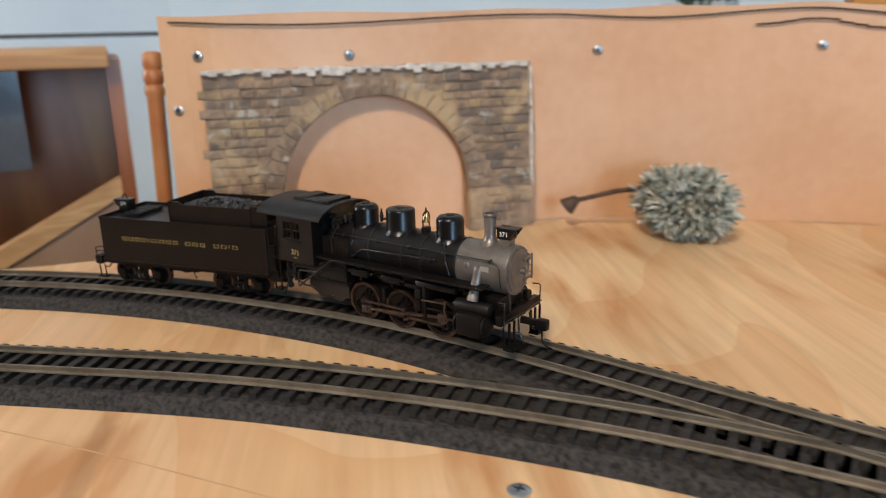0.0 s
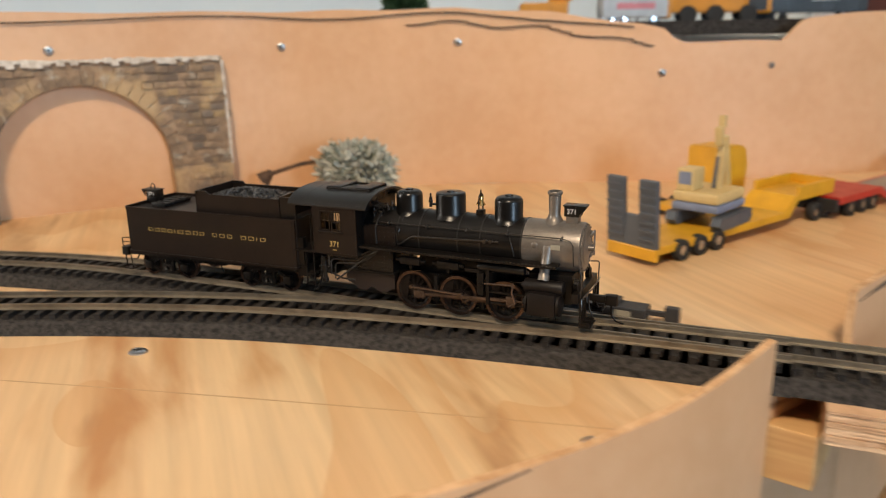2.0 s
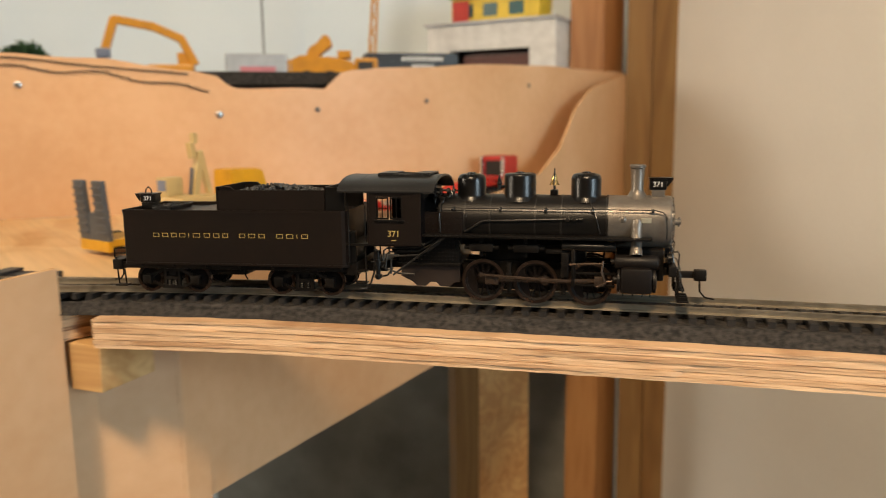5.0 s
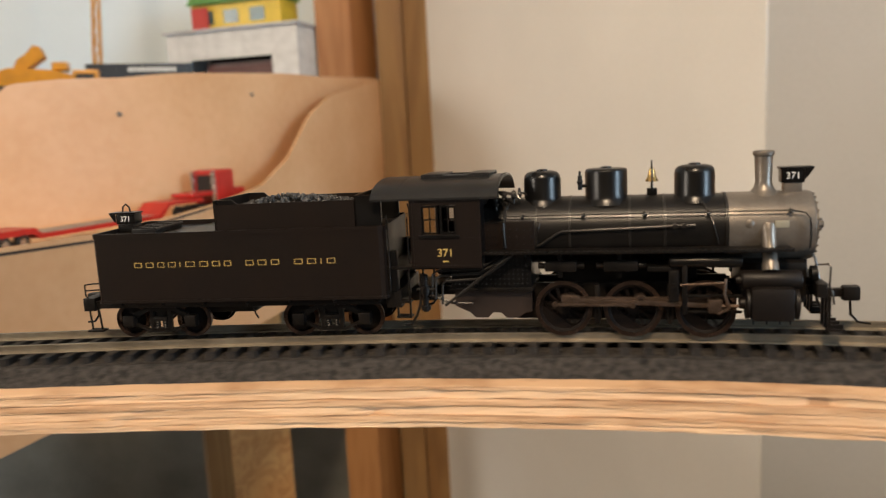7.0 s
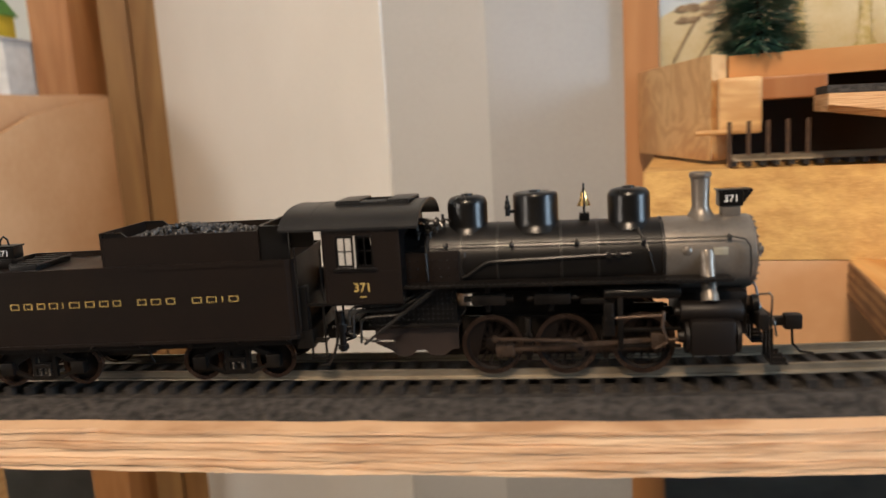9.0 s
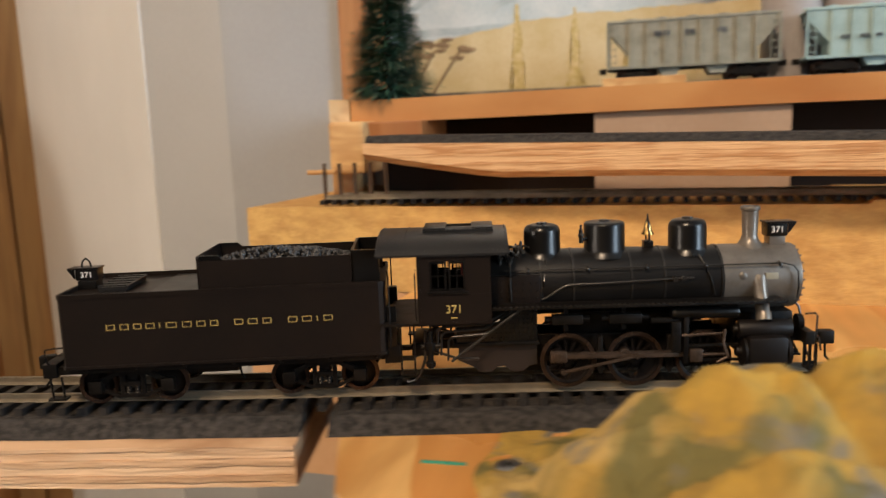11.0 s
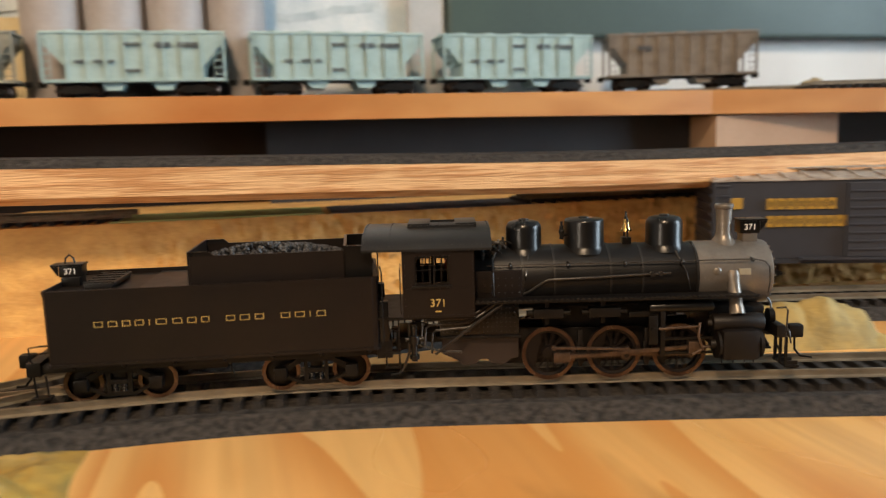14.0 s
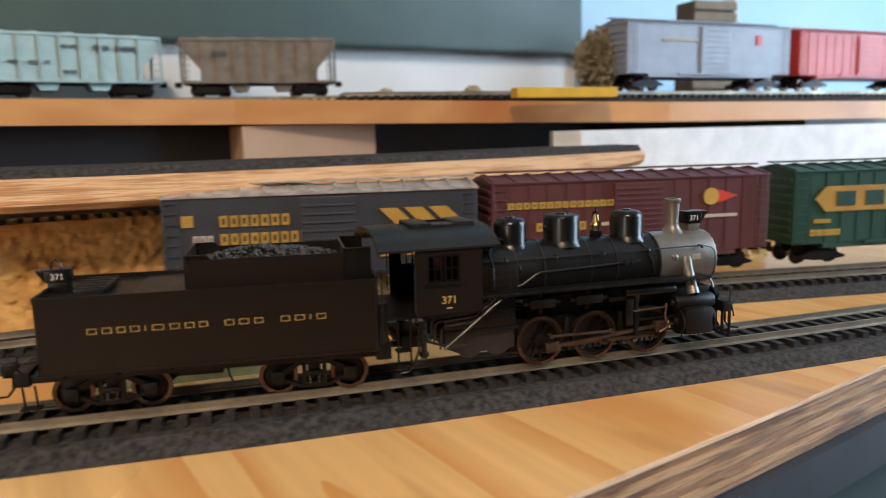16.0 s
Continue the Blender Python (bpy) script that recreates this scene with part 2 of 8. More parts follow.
# near black for the darkness inside openings that are not cut
M_HOLESHADE = mat("hole_shade", (0.02, 0.02, 0.02), (0.04, 0.04, 0.04), 300, 0.7)

# ---- mesh tools ----
def mesh_of(bm, name, material, smooth=False):
    me = bpy.data.meshes.new(name)
    bmesh.ops.recalc_face_normals(bm, faces=bm.faces)
    bm.to_mesh(me)
    bm.free()
    mats = material if isinstance(material, (list, tuple)) else [material]
    for m in mats:
        me.materials.append(m)
    if smooth:
        for p in me.polygons:
            p.use_smooth = True
        me.set_sharp_from_angle(angle=radians(40))
    return me


def thing(name, bm, material, label, category, group="", kind="", smooth=False):
    return tagged(new(name, mesh_of(bm, name, material, smooth)), label, category, group, kind)


def part(name, bm, material, parent, label="", smooth=False):
    ob = new(name, mesh_of(bm, name, material, smooth))
    ob.parent = parent
    return tagged(ob, label)


def empty(name, m, label, category, group="", kind=""):
    ob = new(name)
    ob.empty_display_size = 0.01
    ob.matrix_world = m
    return tagged(ob, label, category, group, kind)


def box(bm, x0, x1, y0, y1, z0, z1, bevel=0.0, mi=0):
    geom = bmesh.ops.create_cube(bm, size=1.0, matrix=Matrix.LocRotScale(((x0 + x1) / 2, (y0 + y1) / 2, (z0 + z1) / 2), None, (abs(x1 - x0), abs(y1 - y0), abs(z1 - z0))))
    vs = geom["verts"]
    fs = {f for v in vs for f in v.link_faces}
    for f in fs:
        f.material_index = mi
    if bevel:
        es = {e for v in vs for e in v.link_edges}
        bmesh.ops.bevel(bm, geom=list(es), offset=bevel, segments=2, affect="EDGES", profile=0.6)
    return bm


def obox(bm, centre, size, yaw=0.0, bevel=0.0, pitch=0.0, roll=0.0):
    m = Matrix.Translation(centre) @ Euler((roll, pitch, yaw)).to_matrix().to_4x4() @ Matrix.Diagonal((*size, 1))
    geom = bmesh.ops.create_cube(bm, size=1.0, matrix=m)
    if bevel:
        es = {e for v in geom["verts"] for e in v.link_edges}
        bmesh.ops.bevel(bm, geom=list(es), offset=bevel, segments=2, affect="EDGES", profile=0.6)
    return bm


def cyl(bm, p, q, r, r2=None, n=20, caps=True):
    p, q = Vector(p), Vector(q)
    d = q - p
    m = Matrix.Translation((p + q) / 2) @ d.to_track_quat("Z", "Y").to_matrix().to_4x4()
    bmesh.ops.create_cone(bm, cap_ends=caps, segments=n, radius1=r, radius2=r if r2 is None else r2, depth=d.length, matrix=m)
    return bm


def lathe(bm, rows, m=Matrix(), n=24):
    """Turned body about local z: rows of (radius, z)."""
    rings = []
    for r, z in rows:
        if r < 1e-7:
            rings.append([bm.verts.new(m @ Vector((0, 0, z)))])
        else:
            rings.append([bm.verts.new(m @ Vector((r * math.cos(2 * math.pi * k / n), r * math.sin(2 * math.pi * k / n), z))) for k in range(n)])
    for a, b in zip(rings, rings[1:]):
        for k in range(n):
            va = a[k % len(a)], a[(k + 1) % len(a)]
            vb = b[k % len(b)], b[(k + 1) % len(b)]
            vs = list(dict.fromkeys((va[0], va[1], vb[1], vb[0])))
            if len(vs) > 2:
                bm.faces.new(vs)
    return bm


def tube(bm, pts, r, n=8):
    """A round wire or pipe along points."""
    pts = [Vector(p) for p in pts]
    rings = []
    up = Vector((0.13, 0.21, 0.97))
    for i, p in enumerate(pts):
        d = (pts[min(i + 1, len(pts) - 1)] - pts[max(i - 1, 0)]).normalized()
        a = d.cross(up)
        if a.length < 1e-3:
            a = d.cross(Vector((1, 0, 0)))
        a.normalize()
        b = d.cross(a)
        rings.append([bm.verts.new(p + r * (a * math.cos(2 * math.pi * k / n) + b * math.sin(2 * math.pi * k / n))) for k in range(n)])
    for a, b in zip(rings, rings[1:]):
        for k in range(n):
            bm.faces.new((a[k], a[(k + 1) % n], b[(k + 1) % n], b[k]))
    bm.faces.new(rings[0])
    bm.faces.new(rings[-1][::-1])
    return bm


def prism(bm, outline, z0, z1, mi_side=0):
    """An upright slab with the given plan outline."""
    lo = [bm.verts.new((x, y, z0)) for x, y in outline]
    hi = [bm.verts.new((x, y, z1)) for x, y in outline]
    bm.faces.new(hi)
    bm.faces.new(lo[::-1])
    n = len(outline)
    for k in range(n):
        f = bm.faces.new((lo[k], lo[(k + 1) % n], hi[(k + 1) % n], hi[k]))
        f.material_index = mi_side
    return bm


def extrude_profile(bm, prof, y0, y1):
    """A slab across y with the profile (x, z)."""
    a = [bm.verts.new((x, y0, z)) for x, z in prof]
    b = [bm.verts.new((x, y1, z)) for x, z in prof]
    bm.faces.new(a)
    bm.faces.new(b[::-1])
    n = len(prof)
    for k in range(n):
        bm.faces.new((a[k], b[k], b[(k + 1) % n], a[(k + 1) % n]))
    return bm


def smooth_line(pts, step):
    """Even points on a Catmull-Rom curve through the given ones."""
    P = [np.array(p, float) for p in pts]
    P = [2 * P[0] - P[1], *P, 2 * P[-1] - P[-2]]
    out = []
    for i in range(1, len(P) - 2):
        a, b, c, d = P[i - 1 : i + 3]
        for s in np.linspace(0, 1, 40, endpoint=False):
            out.append(0.5 * (2 * b + (c - a) * s + (2 * a - 5 * b + 4 * c - d) * s**2 + (3 * b - a - 3 * c + d) * s**3))
    out.append(P[-2])
    out = np.array(out)
    run = np.r_[0, np.cumsum(np.linalg.norm(np.diff(out, axis=0), axis=1))]
    s = np.linspace(0, run[-1], max(2, int(run[-1] / step) + 1))
    return np.stack([np.interp(s, run, out[:, k]) for k in range(out.shape[1])], 1)


def normals(line):
    d = np.gradient(line[:, :2], axis=0)
    d /= np.linalg.norm(d, axis=1)[:, None]
    return d, np.stack([-d[:, 1], d[:, 0]], 1)


def sweep(bm, line, prof, closed=True, mi=None):
    """Sweeps a cross-section of (side, height) along a plan line; z of the line is added if given."""
    d, nrm = normals(line)
    rings = []
    for k, p in enumerate(line):
        z = p[2] if len(p) > 2 else 0.0
        rings.append([bm.verts.new((p[0] + nrm[k, 0] * s, p[1] + nrm[k, 1] * s, z + h)) for s, h in prof])
    m = len(prof)
    for a, b in zip(rings, rings[1:]):
        for k in range(m if closed else m - 1):
            f = bm.faces.new((a[k], a[(k + 1) % m], b[(k + 1) % m], b[k]))
            if mi:
                f.material_index = mi[k]
    if closed:
        bm.faces.new(rings[0][::-1])
        bm.faces.new(rings[-1])
    return bm


def sheet(bm, line, lo, hi, thick):
    """A bent upright board: plan line, its lower and upper edge heights at each point, and thickness to its left."""
    d, nrm = normals(line)
    rings = []
    for k, p in enumerate(line):
        q = p[:2] + nrm[k] * thick
        rings.append([bm.verts.new((p[0], p[1], lo[k])), bm.verts.new((p[0], p[1], hi[k])), bm.verts.new((q[0], q[1], hi[k])), bm.verts.new((q[0], q[1], lo[k]))])
    for a, b in zip(rings, rings[1:]):
        for k in range(4):
            f = bm.faces.new((a[k], a[(k + 1) % 4], b[(k + 1) % 4], b[k]))
            f.material_index = 1 if k in (1, 3) else 0
    bm.faces.new(rings[0][::-1]).material_index = 1
    bm.faces.new(rings[-1]).material_index = 1
    return bm


def along(line, keys, value):
    """Heights at the points of a line, from heights given at fractions of its length."""
    run = np.r_[0, np.cumsum(np.linalg.norm(np.diff(line[:, :2], axis=0), axis=1))]
    return np.interp(run / run[-1], keys, value)

# seconds, x, y, heading (radians) of engine and tender on the rails
RUN = [
    (0, -0.5165, -0.0386, 0.1499, -0.5232, -0.0215, 0.4213),
    (0.5, -0.4662, -0.0313, 0.1064, -0.4696, -0.0172, 0.3097),
    (1, -0.4153, -0.0257, 0.0767, -0.4171, -0.0157, 0.2096),
    (1.5, -0.3646, -0.0213, 0.0657, -0.3653, -0.0168, 0.1249),
    (2, -0.3119, -0.0166, 0.0715, -0.3128, -0.0132, 0.1123),
    (2.5, -0.2570, -0.0108, 0.0937, -0.2577, -0.0088, 0.1149),
    (3, -0.2035, -0.0048, 0.1139, -0.2034, -0.0034, 0.1206),
    (3.5, -0.1532, 0.0012, 0.1175, -0.1523, 0.0000, 0.1097),
    (4, -0.1007, 0.0026, 0.0926, -0.0998, 0.0045, 0.1239),
    (4.5, -0.0496, 0.0016, 0.0505, -0.0491, 0.0046, 0.0965),
    (5, 0.0000, 0.0000, 0.0000, -0.0000, 0.0043, 0.0617),
    (7.5, 0.2536, -0.0234, -0.2465, 0.2551, -0.0174, -0.1501),
    (8, 0.3066, -0.0381, -0.2789, 0.3083, -0.0322, -0.1796),
    (8.5, 0.3595, -0.0531, -0.3046, 0.3609, -0.0492, -0.2253),
    (11, 0.6522, -0.1118, -0.1614, 0.6519, -0.1034, -0.0763),
    (11.5, 0.7046, -0.1214, -0.2390, 0.7059, -0.1125, -0.1223),
    (12, 0.7551, -0.1368, -0.3226, 0.7576, -0.1241, -0.1198),
    (12.5, 0.8125, -0.1569, -0.4022, 0.8165, -0.1453, -0.2203),
    (13, 0.8655, -0.1825, -0.4845, 0.8696, -0.1741, -0.3405),
    (13.5, 0.9141, -0.2135, -0.5692, 0.9193, -0.2037, -0.4088),
    (14, 0.9593, -0.2465, -0.6383, 0.9642, -0.2400, -0.5209),
    (14.5, 1.0039, -0.2798, -0.6770, 1.0078, -0.2750, -0.5991),
    (15, 1.0465, -0.3128, -0.6828, 1.0473, -0.3129, -0.6737),
    (15.5, 1.0886, -0.3431, -0.6641, 1.0878, -0.3437, -0.6949),
    (16, 1.1311, -0.3733, -0.6267, 1.1260, -0.3792, -0.7265),
]


def run_at(t):
    """Engine and tender place and heading between the known times, on smooth curves."""
    ts = [r[0] for r in RUN]
    i = max(0, min(len(ts) - 2, sum(1 for q in ts if q <= t) - 1))
    a, b = RUN[i], RUN[i + 1]
    h = b[0] - a[0]
    s = (t - a[0]) / h
    h00, h10, h01, h11 = 2 * s**3 - 3 * s**2 + 1, s**3 - 2 * s**2 + s, -2 * s**3 + 3 * s**2, s**3 - s**2
    out = []
    for c in (1, 4):
        speed = math.hypot(b[c] - a[c], b[c + 1] - a[c + 1])
        if h < 1:
            xy = [a[c + k] + (b[c + k] - a[c + k]) * s for k in (0, 1)]
        else:
            ya, yb = (a[3], b[3])
            xy = [h00 * a[c + k] + h10 * speed * f(ya) + h01 * b[c + k] + h11 * speed * f(yb) for k, f in ((0, math.cos), (1, math.sin))]
        out.append((xy[0], xy[1], a[c + 2] + (b[c + 2] - a[c + 2]) * s))
    return out


# ---- lines of the tracks ----
_gap = [run_at(t)[0][:2] for t in (5.8, 6.6, 9.3, 10.1)]
MAIN = smooth_line([(-0.90, -0.285), (-0.80, -0.195), (-0.72, -0.1335), (-0.665, -0.0975), (-0.60, -0.066), (-0.5165, -0.0395), (-0.4153, -0.0257), (-0.3119, -0.0170),
                    (-0.2035, -0.0055), (-0.1532, -0.0005), (-0.1007, 0.0025), (0.0, 0.0005), _gap[0], _gap[1], (0.2536, -0.0234), (0.3595, -0.0531), _gap[2], _gap[3],
                    (0.6522, -0.1118), (0.7551, -0.1368), (0.8655, -0.1825), (0.9593, -0.2465), (1.0465, -0.3128), (1.1311, -0.3733), (1.25, -0.455), (1.40, -0.55)], 0.004)
FRONT = smooth_line([(-0.83, -0.34), (-0.70, -0.232), (-0.608, -0.167), (-0.54, -0.120), (-0.49, -0.0915), (-0.44, -0.0675), (-0.388, -0.0475), (-0.32, -0.0290), (-0.25, -0.0145), (-0.19, -0.0055)], 0.004)
REAR = smooth_line([(0.76, -0.136), (0.80, -0.142), (0.85, -0.1365), (0.904, -0.1345), (0.982, -0.158), (1.087, -0.213), (1.20, -0.30), (1.32, -0.405), (1.50, -0.57)], 0.004)
Z_DECK, Z_TIE = -0.0095, -0.0028

# ---- room shell ----
# west and south walls are out of view, kept dark to cut reflected light
M_UNSEENWALL = mat('unseen_dark_wall', (0.11, 0.085, 0.065), (0.08, 0.062, 0.048), 5, 0.7)
def slab(name, x0, x1, y0, y1, z0, z1, material, label, category):
    return thing(name, box(bmesh.new(), x0, x1, y0, y1, z0, z1), material, label, category, kind="structure")


slab("floor", -2.6, 2.3, -2.2, 2.4, -1.08, -1.0, M_FLOOR, "dark brown floor of the layout room", "floor")
slab("ceiling", -2.6, 2.3, -2.2, 2.4, 1.4, 1.48, M_CEIL, "plain off-white painted ceiling", "ceiling")
slab("wall_west", -2.68, -2.6, -2.2, 2.4, -1.0, 1.4, M_UNSEENWALL, "unseen dark brown wall added to cut reflections and fill light", "wall")
slab("wall_south", -2.6, 2.3, -2.28, -2.2, -1.0, 1.4, M_UNSEENWALL, "unseen dark brown wall added to cut reflections and fill light", "wall")
slab("wall_east", 2.3, 2.38, -2.2, 2.4, -1.0, 1.4, M_BLUEWALL, "pale blue painted wall", "wall")
slab("wall_north", -2.6, 2.3, 2.4, 2.48, -1.0, 1.4, M_WALL, "plain pale painted wall", "wall")

# ceiling lamp box and window frames round the light openings
cl = empty("ceiling_lamp", pose(0.02, -1.10, 1.31), "white box lamp fixed to the ceiling", "ceiling lamp")
bm = bmesh.new()
for x0, x1, y0, y1 in ((-0.25, 0.25, -0.18, -0.165), (-0.25, 0.25, 0.165, 0.18), (-0.25, -0.235, -0.165, 0.165), (0.235, 0.25, -0.165, 0.165)):
    box(bm, x0, x1, y0, y1, 0.0, 0.09)
part("housing", bm, M_CEIL, cl)
for nm, x, y, z, ry in (("window_1", 2.295, -1.25, 0.42, 1), ("window_2", -2.595, -1.05, 0.65, -1)):
    wn = empty(nm, pose(x, y, z), "white-framed window in the room wall", "window", kind="structure")
    for y0, y1, z0, z1 in ((-0.58, 0.58, 0.46, 0.53), (-0.58, 0.58, -0.53, -0.46), (-0.58, -0.51, -0.46, 0.46), (0.51, 0.58, -0.46, 0.46)):
        part("window_frame", box(bmesh.new(), -0.03 if ry > 0 else -0.004, 0.004 if ry > 0 else 0.03, y0, y1, z0, z1, 0.004), M_CEIL, wn)

# pale wall behind the upper shelf, then the angled wall between the posts
bm = sheet(bmesh.new(), np.array([(-2.59, 0.10), (-1.9, 0.60), (-1.1, 0.80), (-0.5, 0.97), (0.12, 1.02)]), [-1.0] * 5, [1.4] * 5, 0.03)
thing("wall_shelf_side", bm, [M_BLUEWALL, M_BLUEWALL], "pale blue painted wall behind the upper shelf", "wall", kind="structure")
bm = sheet(bmesh.new(), np.array([(0.095, 0.90), (0.25, 0.635), (0.394, 0.39)]), [-1.0] * 3, [1.4] * 3, 0.03)
thing("wall_angled", bm, [M_WALL, M_WALL], "pale beige painted wall, lit side of a painted shade step", "wall", kind="structure")
# the wall's shaded stretch, drawn as two panels coloured grey
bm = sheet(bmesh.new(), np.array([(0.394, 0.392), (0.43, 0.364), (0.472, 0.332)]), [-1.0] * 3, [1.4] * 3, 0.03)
thing("wall_corner", bm, [M_SHADEWALL, M_SHADEWALL], "wall panel with its shade put into the grey colour", "wall", kind="structure")
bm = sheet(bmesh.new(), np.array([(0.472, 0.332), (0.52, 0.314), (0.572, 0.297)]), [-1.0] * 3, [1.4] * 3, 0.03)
thing("wall_edge", bm, [M_SHADEWALL2, M_SHADEWALL2], "wall panel beside the orange post, shade put into its grey", "wall", kind="structure")

# ---- first table: deck, bent hardboard behind and round its end ----
BOARD = smooth_line([(-0.7394, -0.0260), (-0.71, -0.005), (-0.665, 0.064), (-0.62, 0.133), (-0.573, 0.191), (-0.463, 0.266), (-0.393, 0.303), (-0.323, 0.339), (-0.249, 0.386), (-0.157, 0.463),
                     (-0.092, 0.56), (-0.04, 0.68), (0.0, 0.79), (0.03, 0.872)], 0.008)
_run = np.r_[0, np.cumsum(np.linalg.norm(np.diff(BOARD, axis=0), axis=1))]


def board_top(x):
    return np.interp(x, [-0.752, -0.74, -0.665, -0.573, -0.463, -0.40, -0.335, -0.318, -0.312, -0.240, -0.234, -0.226, -0.157, -0.09, -0.03, 0.03],
                     [0.122, 0.127, 0.128, 0.128, 0.1285, 0.1245, 0.1135, 0.1095, 0.1005, 0.1000, 0.108, 0.117, 0.1225, 0.130, 0.133, 0.136])


bm = sheet(bmesh.new(), BOARD, [-0.0095] * len(BOARD), [board_top(p[0]) + 0.0006 * math.sin(p[0] * 90) for p in BOARD], 0.003)
thing("backboard", bm, [M_HARDBOARD, M_RAWEDGE], "bent tan hardboard backboard with a jigsawn top edge", "backboard", kind="structure")
FASCIA = smooth_line([(-0.1742, 0.0175), (-0.170, 0.04), (-0.134, 0.189), (-0.104, 0.315), (-0.074, 0.44), (-0.045, 0.56), (-0.02, 0.66), (0.006, 0.77), (0.031, 0.866)], 0.008)
_fy = FASCIA[:, 1]
bm = sheet(bmesh.new(), FASCIA, np.interp(_fy, [0.026, 0.38, 0.62, 0.866], [-0.118, -0.124, -0.118, -0.105]),
           np.interp(_fy, [0.016, 0.06, 0.138, 0.225, 0.287, 0.36, 0.44, 0.52, 0.58, 0.64, 0.70, 0.866], [0.016, 0.0115, 0.0068, 0.0028, 0.0004, 0.0012, 0.0050, 0.014, 0.038, 0.085, 0.108, 0.134]), -0.003)
thing("end_fascia", bm, [M_HARDBOARD, M_RAWEDGE], "tan hardboard fascia closing the table end, cut in a sweeping curve", "fascia", kind="structure")
FRONTF = smooth_line([(-0.56, -0.40), (-0.40, -0.268), (-0.32, -0.199), (-0.27, -0.1537), (-0.24, -0.123), (-0.22, -0.0935), (-0.209, -0.070), (-0.200, -0.042), (-0.196, -0.027)], 0.006)
_fy = FRONTF[:, 1]
bm = sheet(bmesh.new(), FRONTF, np.interp(_fy, [-0.40, -0.10, -0.027], [-0.12, -0.118, -0.116]), np.interp(_fy, [-0.40, -0.20, -0.154, -0.123, -0.0935, -0.070, -0.042, -0.027], [-0.006, -0.003, 0.0005, 0.0048, 0.0070, 0.0082, 0.0095, 0.0100]), -0.003)
thing("front_fascia", bm, [M_HARDBOARD, M_RAWEDGE], "tan hardboard fascia bent round the table front, torn at its end", "fascia", kind="structure")
thing("under_fascia", sheet(bmesh.new(), np.array([(-0.222, -0.050), (-0.200, -0.003), (-0.1722, 0.0205), (-0.1690, 0.0340)]), [-0.118] * 4, [-0.0225] * 4, -0.003), [M_HARDBOARD, M_HARDBOARD], "tan hardboard under the track gap joining both fascias", "fascia", kind="structure")
M_MARKER = mat("black_marker", (0.022, 0.018, 0.018), (0.06, 0.04, 0.03), 300, 0.9)


def marker_line(line, heights, half, label):
    """A marker stroke on a bent board's outer face, fading out by tapering at both ends."""
    d, nn = normals(line)
    face = np.c_[line[:, 0] - nn[:, 0] * 0.0031, line[:, 1] - nn[:, 1] * 0.0031]
    taper = half * np.clip(np.minimum(np.arange(len(line)), np.arange(len(line))[::-1]) / 5.0, 0.15, 1)
    thing("marker_line", sheet(bmesh.new(), face, heights - taper, heights + taper, -0.0002), [M_MARKER, M_MARKER], label, "marker line", kind="structure")


_ml = FRONTF[(_fy > -0.30) & (_fy < -0.123)]
marker_line(_ml, np.interp(_ml[:, 1], [-0.30, -0.1845, -0.172, -0.1625, -0.152, -0.141, -0.130, -0.123], [-0.012, -0.0078, -0.0073, -0.0066, -0.0048, -0.0015, 0.0023, 0.0042]), 0.0008, "black marker stroke curving along the front fascia")
_ml = FASCIA[(FASCIA[:, 1] > 0.022) & (FASCIA[:, 1] < 0.46)]
marker_line(_ml, np.interp(_ml[:, 1], [0.022, 0.072, 0.134, 0.226, 0.288, 0.36, 0.4476, 0.46], [0.0105, 0.0068, 0.0038, -0.0012, -0.0045, -0.0018, 0.0036, 0.0048]), 0.0009, "black marker stroke below the end fascia's cut edge")

_out = [(-1.0, -0.70), (-0.56, -0.40)] + [tuple(p[:2]) for p in FRONTF[::6]] + [(-0.196, -0.027), (-0.182, 0.0)] + [tuple(p[:2]) for p in FASCIA[::8]] + [(0.03, 0.862)] + [tuple(p[:2]) for p in BOARD[::-8]] + [(-0.755, -0.05), (-0.743, -0.080), (-0.754, -0.101), (-0.768, -0.123), (-1.0, -0.32)]
bm = prism(bmesh.new(), _out, Z_DECK - 0.012, Z_DECK, 1)
thing("table_deck", bm, [M_PLY, M_PLYEDGE], "varnished orange plywood table top with scuffs", "table top", kind="structure")

# ---- bridge plank, second deck ----
_i0, _i1 = int(np.argmin(abs(MAIN[:, 0] + 0.178))), int(np.argmin(abs(MAIN[:, 0] - 0.558)))
PLANK = MAIN[_i0:_i1]
M_PLYA = layers("pale_ply", (0.73, 0.50, 0.31), (0.57, 0.35, 0.20))
M_PLYB = layers("brown_ply", (0.65, 0.42, 0.25), (0.45, 0.26, 0.14))
M_GLUE = mat("dark_glue_line", (0.38, 0.22, 0.12), (0.52, 0.32, 0.18), 60, 0.8)


